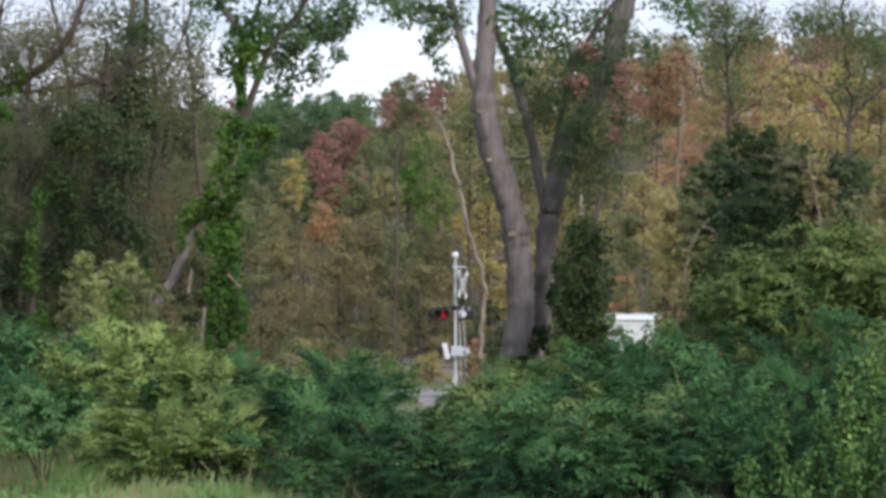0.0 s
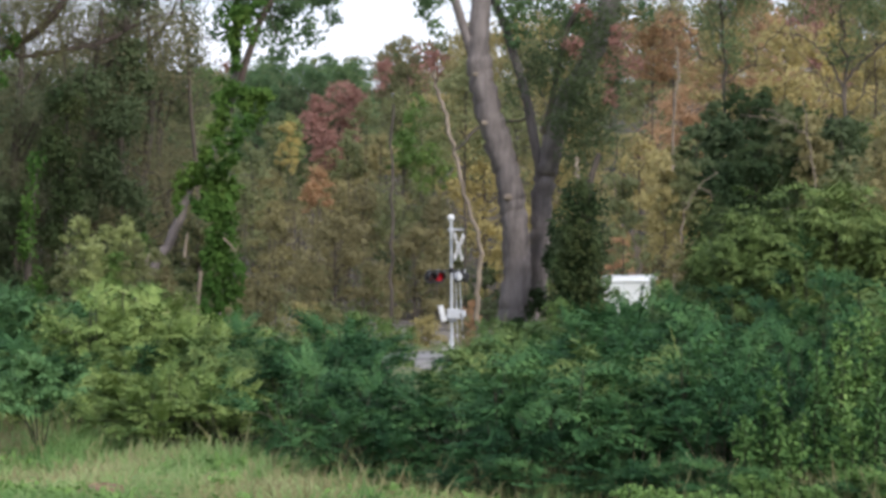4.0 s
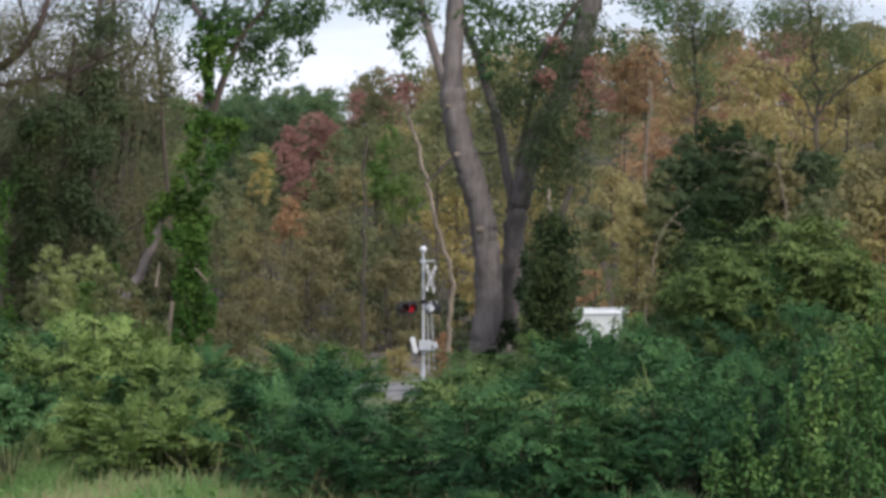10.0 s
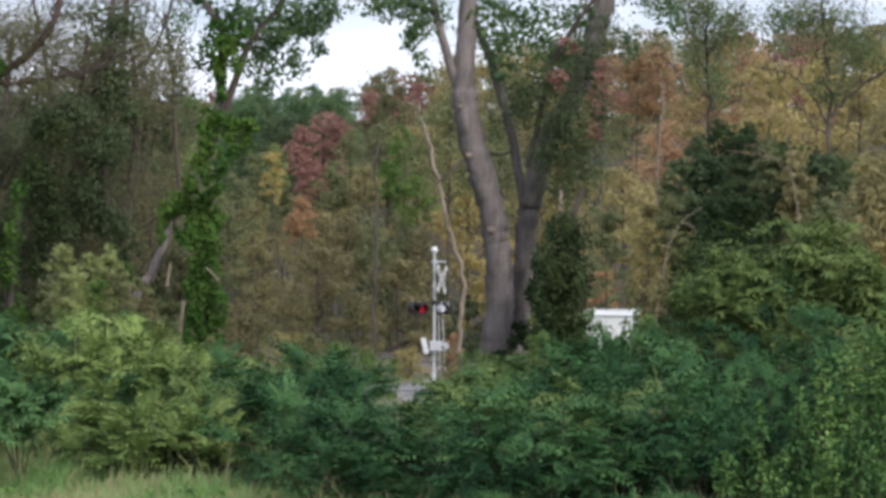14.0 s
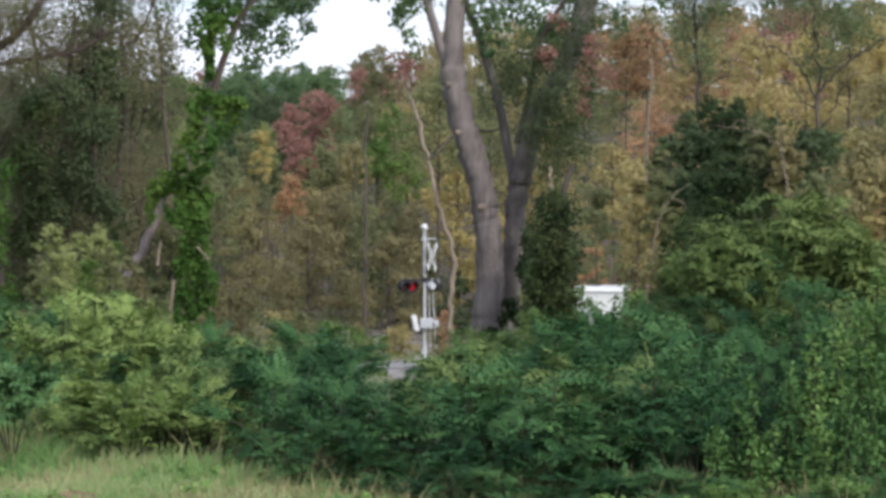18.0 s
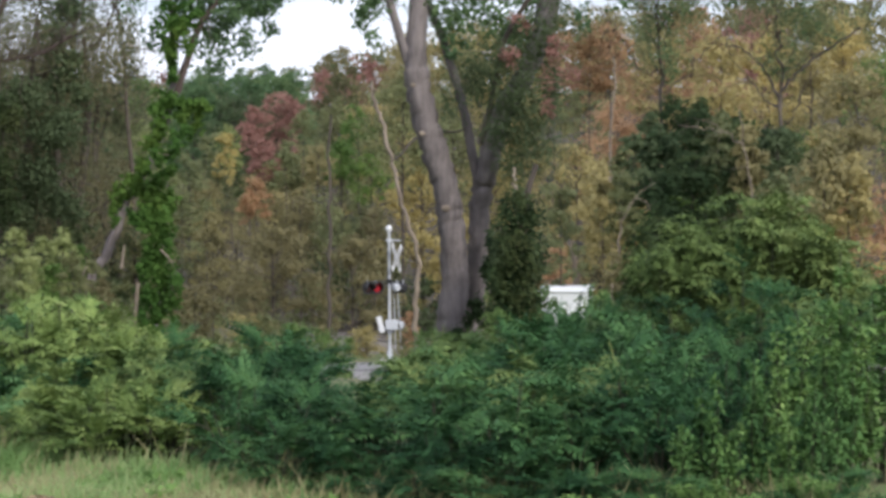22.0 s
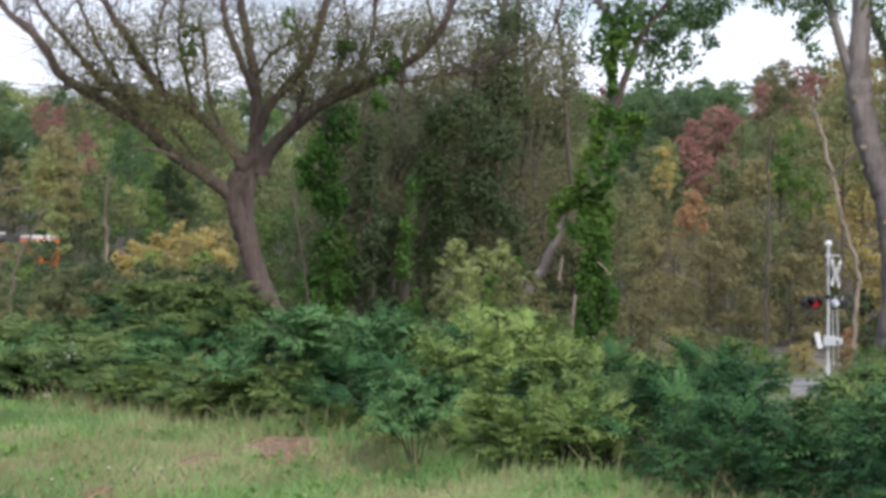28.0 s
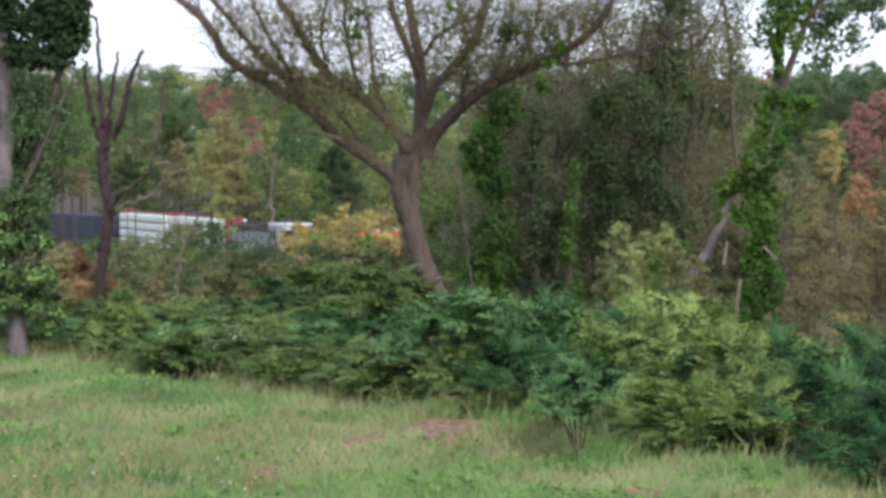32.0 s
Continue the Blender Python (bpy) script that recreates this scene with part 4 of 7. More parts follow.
    leafy("vine", "vine", t, [((-3.92, 41.30, 1.65), (0.23, 0.14, 0.23), 340), ((-3.68, 41.30, 1.70), (0.16, 0.13, 0.29), 220), ((-3.85, 41.30, 1.26), (0.25, 0.15, 0.25), 380), ((-3.99, 41.30, 0.92), (0.14, 0.13, 0.29), 200), ((-3.72, 41.30, 0.82), (0.21, 0.16, 0.33), 330), ((-3.89, 41.30, 0.43), (0.23, 0.16, 0.29), 330), ((-3.66, 41.30, 0.28), (0.14, 0.13, 0.29), 170), ((-3.87, 41.30, -0.01), (0.21, 0.14, 0.25), 260), ((-3.72, 41.30, -0.40), (0.25, 0.15, 0.23), 260), ((-3.97, 41.30, -0.60), (0.21, 0.12, 0.18), 150), ((-3.52, 41.30, -0.11), (0.10, 0.15, 0.39), 120), ((-3.46, 41.30, -0.60), (0.14, 0.12, 0.21), 120)], 0.088, 32, "curtain of vines hanging to the ground", slim=0.8, per=18, spread=(0.3, 0.4))
    leafy("crown", "poplar", t, [((-2.27, 42.00, 5.61), (0.55, 0.26, 0.32), 620), ((-1.82, 42.00, 5.11), (0.14, 0.12, 0.22), 120), ((-2.56, 42.00, 5.36), (0.35, 0.21, 0.35), 420), ((-2.86, 42.00, 4.96), (0.26, 0.16, 0.28), 240), ((-2.71, 42.00, 4.42), (0.26, 0.17, 0.30), 160), ((-3.16, 42.00, 5.65), (0.45, 0.22, 0.28), 420), ((-3.95, 42.00, 5.99), (0.55, 0.24, 0.24), 300), ((-2.56, 42.00, 6.20), (1.19, 0.48, 0.40), 950), ((-3.01, 42.00, 4.61), (0.20, 0.15, 0.30), 130), ((-2.26, 42.00, 4.86), (0.20, 0.18, 0.40), 120)], 0.085, 26, slim=0.7, per=16, spread=(0.35, 0.4))
    leafy("crown", "poplar", t, [((-1.08, 42.00, 6.11), (0.40, 0.19, 0.25), 260), ((-1.67, 42.00, 5.81), (0.40, 0.21, 0.30), 360), ((-4.24, 42.00, 5.60), (0.20, 0.15, 0.30), 80)], 0.085, 33, slim=0.7, per=16, spread=(0.35, 0.4))
    leafy("crown", "poplar", t, [((-3.87, 42.20, 5.02), (0.24, 0.30, 0.40), 160), ((-2.97, 42.20, 5.32), (0.40, 0.39, 0.50), 420), ((-2.47, 42.20, 4.73), (0.40, 0.36, 0.40), 240), ((-1.88, 42.20, 5.52), (0.40, 0.32, 0.30), 420), ((-3.37, 42.20, 5.32), (0.30, 0.36, 0.50), 260)], 0.085, 34, "upper leaves", slim=0.7, per=16, spread=(0.35, 0.4))
    leafy("vine", "vine", t, [((-3.50, 41.80, 5.18), (0.31, 0.31, 0.35), 276), ((-3.30, 41.80, 4.83), (0.22, 0.26, 0.30), 156), ((-3.61, 41.80, 4.69), (0.18, 0.23, 0.26), 120), ((-3.22, 41.80, 5.42), (0.26, 0.27, 0.28), 132), ((-3.62, 41.80, 5.57), (0.22, 0.24, 0.24), 84), ((-3.50, 41.80, 4.25), (0.12, 0.19, 0.20), 66)], 0.088, 36, "bushy vine round the head of the stem", slim=0.8, per=18, spread=(0.3, 0.4))
    leafy("vine", "vine", t, [((-3.57, 41.20, 1.26), (0.14, 0.26, 0.39), 160), ((-3.45, 41.20, 0.58), (0.12, 0.26, 0.39), 150), ((-4.16, 41.20, 1.84), (0.16, 0.22, 0.23), 160), ((-4.05, 41.20, 0.09), (0.12, 0.22, 0.29), 110), ((-3.72, 41.20, 2.91), (0.18, 0.20, 0.16), 170), ((-3.46, 41.20, 3.06), (0.12, 0.22, 0.29), 130), ((-3.26, 41.20, 3.26), (0.10, 0.18, 0.19), 90)], 0.088, 35, slim=0.8, per=18, spread=(0.3, 0.4))


vine_tree()


def willow():
    t = thing("tree", pose(0, 0, 0), "spreading half-bare willow with a forked trunk", "tree")

    def w(pts, r0, r1, seed, tw=16, tl=1.1):
        return limb_part("limb", t, pts, r0, r1, BARK_WILLOW, seed, 9, int(tw * 4.2), tl * 1.15, 0.009, 0.5)

    limb_part("trunk", t, [(-8.52, 38.00, -0.00), (-8.67, 38.00, 0.36), (-8.88, 38.00, 0.82), (-9.04, 38.00, 1.23), (-9.17, 38.00, 1.67), (-9.30, 38.00, 2.06), (-9.35, 38.00, 2.39), (-9.27, 38.00, 2.71), (-9.10, 38.00, 3.05)], 0.171, 0.162, BARK_WILLOW, 31, 13, rough=0.07, wander=0.01)
    limb_part("trunk", t, [(-8.88, 38.00, 1.00), (-9.00, 38.00, 1.37), (-9.09, 38.00, 1.74), (-9.15, 38.00, 2.11), (-9.12, 38.00, 2.48), (-9.01, 38.00, 2.85), (-8.84, 38.00, 3.17)], 0.099, 0.099, BARK_WILLOW, 47, 11, label="second stem grown against the first", rough=0.07)
    w([(-9.19, 38.00, 1.88), (-9.39, 38.00, 2.31), (-9.72, 37.90, 2.62), (-10.34, 37.80, 3.05), (-10.77, 37.60, 3.49), (-11.51, 37.40, 3.96), (-12.05, 37.20, 4.32), (-12.23, 37.10, 4.68), (-12.51, 37.00, 5.06), (-12.83, 37.00, 5.29), (-13.12, 37.00, 5.68)], 0.135, 0.045, 32, 30, 1.1)
    limb_part("limb", t, [(-10.22, 37.60, 2.99), (-10.60, 37.60, 3.12), (-10.97, 37.60, 3.15)], 0.040, 0.018, BARK_PALE, 33, 7, label="pale broken bough")
    w([(-10.70, 37.60, 3.44), (-11.01, 37.50, 3.83), (-11.51, 37.40, 4.33), (-12.00, 37.20, 4.94), (-12.33, 37.10, 5.35), (-12.49, 37.00, 5.76)], 0.058, 0.031, 35, 24, 1.0)
    w([(-9.14, 38.00, 2.66), (-9.41, 37.90, 3.17), (-9.89, 37.60, 3.69), (-10.39, 37.40, 4.03), (-10.67, 37.30, 4.44), (-10.89, 37.20, 4.86), (-11.14, 37.10, 5.23), (-11.34, 37.00, 5.70)], 0.108, 0.045, 34, 30, 1.1)
    w([(-10.10, 37.50, 3.85), (-10.52, 37.30, 3.89), (-11.02, 37.20, 4.02), (-11.61, 37.10, 4.11), (-11.96, 37.00, 4.11)], 0.040, 0.018, 44, 16, 0.8)
    w([(-9.03, 38.00, 2.99), (-9.03, 38.10, 3.59), (-9.05, 38.20, 4.06), (-9.12, 38.30, 4.45), (-9.27, 38.40, 5.07), (-9.37, 38.50, 5.47), (-9.41, 38.50, 6.03)], 0.121, 0.063, 36, 18, 1.0)
    w([(-9.07, 38.20, 3.96), (-9.12, 38.10, 4.19), (-9.36, 38.00, 4.81), (-9.53, 38.00, 5.28), (-9.56, 38.00, 5.80)], 0.072, 0.049, 37, 16, 1.0)
    w([(-8.95, 38.00, 3.45), (-8.78, 37.90, 3.81), (-8.37, 37.80, 4.23), (-8.04, 37.70, 4.59), (-7.93, 37.60, 4.88), (-7.77, 37.50, 5.37), (-7.64, 37.50, 5.82)], 0.090, 0.058, 38, 28, 1.1)
    w([(-8.93, 38.00, 2.76), (-8.76, 37.90, 3.09), (-8.34, 37.70, 3.47), (-7.76, 37.50, 3.87), (-7.11, 37.30, 4.12), (-6.72, 37.20, 4.26), (-6.17, 37.10, 4.59), (-5.83, 37.00, 4.94), (-5.68, 37.00, 5.23), (-5.56, 37.00, 5.61)], 0.135, 0.040, 39, 34, 1.0)
    w([(-6.72, 37.20, 4.23), (-6.32, 37.10, 4.18), (-5.71, 37.00, 4.28), (-5.15, 37.00, 4.38), (-4.67, 37.00, 4.66)], 0.036, 0.018, 40, 16, 0.8)
    w([(-9.05, 38.20, 4.33), (-8.72, 38.00, 4.69), (-8.34, 38.00, 4.91), (-7.87, 38.00, 5.05)], 0.040, 0.018, 41, 12, 0.7)
    w([(-8.34, 37.70, 3.47), (-8.26, 38.00, 3.95), (-8.27, 38.20, 4.42), (-8.45, 38.40, 5.27)], 0.040, 0.022, 46, 16, 0.9)
    w([(-7.26, 37.30, 4.07), (-7.15, 37.40, 4.50), (-6.99, 37.50, 4.91), (-6.95, 37.50, 5.54)], 0.040, 0.022, 45, 18, 0.9)
    w([(-10.77, 37.60, 3.49), (-11.10, 37.50, 4.13), (-11.46, 37.40, 4.77), (-11.72, 37.30, 5.36), (-11.87, 37.30, 5.78)], 0.040, 0.018, 131, 16, 0.8)
    w([(-9.89, 37.60, 3.69), (-10.11, 37.70, 4.36), (-10.24, 37.80, 5.01), (-10.14, 37.80, 5.66)], 0.040, 0.022, 132, 16, 0.8)
    w([(-10.39, 37.40, 4.03), (-10.55, 37.50, 4.63), (-10.50, 37.60, 5.19), (-10.37, 37.60, 5.64)], 0.031, 0.018, 133, 16, 0.8)
    w([(-9.72, 37.90, 2.62), (-10.26, 38.10, 3.27), (-10.77, 38.20, 3.74), (-11.49, 38.30, 4.07), (-12.11, 38.40, 4.60)], 0.045, 0.018, 134, 16, 0.8)
    w([(-9.41, 37.90, 3.17), (-9.78, 38.10, 3.87), (-9.91, 38.20, 4.62), (-10.03, 38.30, 5.28)], 0.040, 0.018, 135, 16, 0.8)
    w([(-7.76, 37.50, 3.87), (-7.58, 37.70, 4.39), (-7.46, 37.80, 4.94), (-7.51, 37.80, 5.57)], 0.036, 0.018, 136, 16, 0.8)
    leafy("crown", "willow", t, [((-10.03, 36.90, 3.64), (0.79, 0.57, 0.61), 1950), ((-9.47, 36.90, 3.19), (0.52, 0.48, 0.61), 1657), ((-10.78, 36.90, 4.01), (0.79, 0.51, 0.44), 1657), ((-11.45, 36.90, 4.46), (0.70, 0.48, 0.44), 1462), ((-10.41, 36.90, 4.73), (0.79, 0.51, 0.44), 1950), ((-9.57, 36.90, 4.36), (0.61, 0.48, 0.52), 1755), ((-11.17, 36.90, 5.01), (0.70, 0.45, 0.35), 1365), ((-12.02, 36.90, 4.92), (0.35, 0.35, 0.44), 487), ((-9.85, 36.90, 5.17), (0.70, 0.45, 0.35), 1462)], 0.058, 42, "sparse olive-brown narrow leaves", slim=0.34, droop=1.2, per=10, spread=(0.3, 0.5))
    leafy("crown", "willow", t, [((-8.10, 36.90, 4.79), (0.61, 0.48, 0.52), 1950), ((-7.37, 36.90, 4.96), (0.70, 0.48, 0.44), 2250), ((-7.64, 36.90, 4.26), (0.70, 0.45, 0.35), 1350), ((-6.65, 36.90, 4.78), (0.70, 0.48, 0.44), 1950), ((-6.21, 36.90, 5.04), (0.52, 0.39, 0.35), 1200), ((-7.01, 36.90, 4.34), (0.52, 0.35, 0.26), 750), ((-8.46, 36.90, 4.17), (0.35, 0.35, 0.44), 750), ((-5.93, 36.90, 4.33), (0.52, 0.35, 0.26), 675), ((-8.74, 36.90, 4.98), (0.52, 0.42, 0.44), 1350), ((-5.41, 36.90, 4.86), (0.44, 0.39, 0.44), 750)], 0.056, 48, "olive leaves over the upper boughs", slim=0.34, droop=1.2, per=10, spread=(0.3, 0.5))
    leafy("crown", "vine", t, [((-9.84, 36.80, 4.81), (0.22, 0.14, 0.26), 110), ((-6.59, 36.80, 4.47), (0.16, 0.14, 0.30), 170), ((-6.72, 36.80, 3.98), (0.12, 0.14, 0.35), 130), ((-7.35, 36.80, 4.69), (0.26, 0.13, 0.17), 120), ((-8.17, 36.80, 5.14), (0.16, 0.12, 0.17), 60)], 0.09, 43, "greener sprigs")


willow()


def thicket():
    """Dark trees draped with creepers between the willow and the leaning tree."""
    spots = (((-9.56, 47.00, -0.02), (-9.44, 47.00, 4.96), 61), ((-8.47, 48.00, -0.06), (-8.23, 48.00, 5.69), 62), ((-7.57, 49.00, -0.10), (-6.87, 49.00, 5.75), 63), ((-6.40, 50.00, -0.14), (-6.05, 50.00, 5.45), 64), ((-9.81, 52.00, -0.26), (-9.81, 52.00, 4.73), 65), ((-5.77, 53.00, -0.28), (-6.03, 53.00, 5.13), 66))
    for a, b, seed in spots:
        rng = np.random.default_rng(seed)
        t = thing("tree", pose(0, 0, 0), "dark tree hung with creepers in the thicket", "tree", "thicket trees")
        a, b = np.array(a), np.array(b)
        a[2] = gz(a[0], a[1]) - 0.1
        w = Wood(rng)
        m1, m2 = a + (b - a) * 0.35 + rng.normal(size=3) * 0.15, a + (b - a) * 0.7 + rng.normal(size=3) * 0.2
        p = w.limb([a, m1, m2, b], 0.16, 0.04, 8, 6)
        ends = []
        for k in range(9):
            i = int(len(p) * (0.3 + 0.065 * k))
            d = unit(np.array([rng.normal(), rng.normal() * 0.7, 0.5]))
            ln = 0.9 + 0.8 * rng.random()
            q = w.limb([p[i], p[i] + d * ln * 0.5, p[i] + d * ln + np.array([0, 0, 0.2])], 0.05, 0.015, 5, 4)
            w.twigs(q, 8, 0.6, 0.009, 0.1)
            ends.append(q[-1])
        part("trunk", w.mesh("trunk"), BARK_DIM, t)
        H = b[2] - a[2]
        body = [(a + (b - a) * (0.18 + 0.1 * k) + rng.normal(size=3) * np.array([0.3, 0.3, 0.1]), (0.95, 0.7, 0.65), 800) for k in range(9)]
        leafy("crown", "dusk", t, [(c, r, n * 1.7) for c, r, n in body] + [(e, (0.8, 0.6, 0.6), 700) for e in ends], 0.06, seed + 100, slim=0.5, per=20, spread=(0.35, 0.4))
        vines = [(a + (b - a) * (0.08 + 0.09 * k) + np.array([0.3 * math.sin(1.7 * k) + 0.12 * rng.normal(), -1.15, 0.15 * rng.normal()]), (0.22 + 0.2 * rng.random(), 0.25, 0.42), 560) for k in range(9 if seed == 61 else 5)]
        leafy("vine", "vine" if seed == 61 else "haze", t, vines, 0.09, seed + 200, slim=0.8)


thicket()


def creeper_columns():
    """Stems in the thicket curtained with creepers down to the ground."""
    for k, (leaf_kind, stem, cloth) in enumerate((
            ("vine", [(-9.21, 46.00, -1.02), (-9.25, 46.00, 0.75), (-9.34, 46.00, 2.41), (-9.32, 46.00, 4.19), (-9.24, 46.00, 5.07)],
             [((-9.22, 45.65, 3.84), (0.17, 0.25, 0.33), 237), ((-9.27, 45.65, 3.07), (0.20, 0.25, 0.33), 267), ((-9.17, 45.65, 2.30), (0.20, 0.25, 0.38), 311), ((-9.32, 45.65, 1.53), (0.24, 0.25, 0.38), 381), ((-9.15, 45.65, 0.76), (0.26, 0.25, 0.38), 415), ((-9.33, 45.65, 0.04), (0.24, 0.25, 0.33), 326), ((-9.08, 45.65, -0.56), (0.26, 0.25, 0.26), 285)]),
            ("haze", [(-8.62, 46.50, -1.05), (-8.67, 46.50, 0.74), (-8.76, 46.50, 2.42), (-8.65, 46.50, 3.65)],
             [((-8.59, 46.15, 3.41), (0.24, 0.25, 0.40), 435), ((-8.69, 46.15, 2.53), (0.22, 0.25, 0.44), 440), ((-8.52, 46.15, 1.64), (0.24, 0.25, 0.44), 484), ((-8.68, 46.15, 0.87), (0.24, 0.25, 0.38), 423), ((-8.40, 46.15, 0.20), (0.29, 0.25, 0.37), 486), ((-8.56, 46.15, -0.47), (0.26, 0.25, 0.29), 343)]),
            ("vine", [(-7.86, 46.00, -0.78), (-7.92, 46.00, 0.55), (-7.82, 46.00, 1.65), (-7.72, 46.00, 2.75)],
             [((-7.66, 45.65, 2.53), (0.17, 0.25, 0.33), 158), ((-7.82, 45.65, 1.76), (0.17, 0.25, 0.39), 190), ((-7.92, 45.65, 1.00), (0.20, 0.25, 0.39), 213), ((-7.75, 45.65, 0.23), (0.22, 0.25, 0.33), 198), ((-7.97, 45.65, -0.26), (0.26, 0.25, 0.24), 174)]),
            ("dark", [(-7.29, 47.00, -0.83), (-7.33, 47.00, 0.74), (-7.43, 47.00, 2.43), (-7.21, 47.00, 3.88)],
             [((-7.21, 46.65, 3.76), (0.40, 0.25, 0.40), 712), ((-7.43, 46.65, 2.87), (0.40, 0.25, 0.44), 792), ((-7.26, 46.65, 1.98), (0.33, 0.25, 0.44), 660), ((-7.53, 46.65, 1.20), (0.29, 0.25, 0.40), 514), ((-7.47, 46.65, 0.31), (0.33, 0.25, 0.33), 495)]),
            ("haze", [(-8.61, 48.00, -1.15), (-8.39, 48.00, 1.05), (-7.88, 48.00, 3.12), (-7.02, 48.00, 4.26)],
             [((-6.97, 47.65, 4.13), (0.57, 0.25, 0.39), 1122), ((-6.40, 47.65, 3.45), (0.57, 0.25, 0.45), 1320), ((-6.73, 47.65, 2.55), (0.57, 0.25, 0.45), 1320), ((-6.27, 47.65, 1.98), (0.45, 0.25, 0.30), 686)]),
            ("haze", [(-6.37, 49.00, -0.70), (-6.45, 49.00, 1.62), (-6.52, 49.00, 3.95), (-6.42, 49.00, 5.80), (-6.35, 49.00, 6.73)],
             [((-6.26, 48.65, 6.00), (0.39, 0.25, 0.30), 486), ((-6.49, 48.65, 5.43), (0.35, 0.25, 0.35), 495), ((-6.31, 48.65, 4.86), (0.39, 0.25, 0.35), 561), ((-6.60, 48.65, 4.34), (0.35, 0.25, 0.30), 429), ((-6.08, 48.65, 4.28), (0.42, 0.25, 0.30), 514), ((-6.36, 48.65, 3.76), (0.35, 0.25, 0.23), 330)]))):
        t = thing("tree", pose(0, 0, 0), "slender trunk curtained with green creepers in the thicket", "tree", "thicket trees")
        foot = (stem[0][0], stem[0][1], gz(stem[0][0], stem[0][1]) - 0.1)
        limb_part("trunk", t, [foot] + stem[1:], 0.09, 0.04, BARK_DIM, 400 + k, 8, 8, 0.6)
        leafy("vine", leaf_kind, t, cloth, 0.085, 410 + k, slim=0.8, per=16, spread=(0.35, 0.4))


creeper_columns()


def thicket_top():
    """Half-bare upper boughs that close the thicket against the sky."""
    for k, (stem, cloud_at) in enumerate((
            ([(-8.03, 51.0, 1.84), (-7.91, 51.0, 4.25), (-8.09, 51.0, 5.69), (-8.39, 51.0, 7.0)],
             [((-8.15, 51.00, 5.93), (0.84, 0.59, 0.60), 225), ((-7.43, 51.00, 5.45), (0.72, 0.50, 0.48), 200), ((-8.51, 51.00, 5.32), (0.60, 0.46, 0.48), 150), ((-7.91, 51.00, 4.85), (0.84, 0.54, 0.48), 225), ((-8.03, 51.00, 6.53), (0.72, 0.46, 0.36), 125)]),
            ([(-6.4, 50.5, 1.85), (-6.53, 50.5, 4.23), (-6.65, 50.5, 5.54), (-6.47, 50.5, 7.09)],
             [((-6.53, 50.50, 6.14), (0.60, 0.50, 0.60), 275), ((-6.41, 50.50, 5.30), (0.72, 0.50, 0.48), 275), ((-5.81, 50.50, 5.55), (0.48, 0.46, 0.60), 175), ((-5.58, 50.50, 4.95), (0.60, 0.46, 0.48), 200), ((-7.00, 50.50, 5.90), (0.48, 0.41, 0.48), 125)]),
            ([(-5.24, 52.0, 1.85), (-5.37, 52.0, 3.68), (-5.44, 52.0, 5.15), (-5.62, 52.0, 6.5)],
             [((-5.37, 52.00, 4.91), (0.61, 0.45, 0.44), 225), ((-4.88, 52.00, 4.61), (0.61, 0.42, 0.37), 200), ((-5.37, 52.00, 5.65), (0.44, 0.41, 0.49), 105), ((-5.68, 52.00, 6.26), (0.49, 0.42, 0.49), 105), ((-5.13, 52.00, 5.28), (0.30, 0.36, 0.49), 65)]))):
        t = thing("tree", pose(0, 0, 0), "half-bare tree with fine twigs above the thicket", "tree", "thicket trees")
        foot = (stem[0][0], stem[0][1], gz(stem[0][0], stem[0][1]) - 0.1)
        limb_part("trunk", t, [foot] + stem, 0.06, 0.03, BARK_DIM, 440 + k, 8, 46, 1.5, 0.014, 0.35, start=0.5)
        leafy("crown", "dusk", t, cloud_at, 0.075, 450 + k, slim=0.5, per=12, spread=(0.4, 0.5))


thicket_top()


def tall_thin_tree():
    t = thing("tree", pose(0, 0, 0), "tall thin-leaved tree rising out of the thicket", "tree", "thicket trees")
    limb_part("trunk", t, [(-6.90, 52.00, -1.23), (-6.84, 52.00, 1.74), (-6.66, 52.00, 4.22), (-6.48, 52.00, 5.95), (-6.42, 52.00, 7.67)], 0.13, 0.04, BARK_DIM, 66, 8, 30, 1.4, 0.014, 0.3, start=0.4)
    limb_part("limb", t, [(-6.72, 52.00, 3.85), (-6.29, 52.00, 4.96), (-5.73, 52.00, 5.94), (-5.42, 52.00, 6.92)], 0.05, 0.02, BARK_DIM, 67, 6, 18, 1.0)
    leafy("crown", "dusk", t, [((-6.97, 51.50, 5.92), (0.8, 0.7, 0.7), 495), ((-6.23, 51.50, 5.91), (0.8, 0.7, 0.8), 550), ((-5.67, 52.00, 5.69), (0.7, 0.6, 0.8), 385), ((-6.60, 51.50, 5.06), (1.0, 0.7, 0.7), 495), ((-5.91, 52.00, 4.83), (0.8, 0.7, 0.8), 440), ((-7.27, 51.00, 6.37), (0.9, 0.7, 0.5), 385), ((-6.54, 52.00, 7.06), (1.6, 0.8, 0.6), 550), ((-5.52, 53.00, 4.25), (0.5, 0.5, 0.8), 220)], 0.11, 68, slim=0.5)
    leafy("crown", "vine", t, [((-6.66, 51.00, 6.00), (0.3, 0.3, 0.35), 143), ((-6.47, 51.00, 4.30), (0.3, 0.3, 0.4), 110)], 0.1, 69, "greener sprays of creeper")


tall_thin_tree()


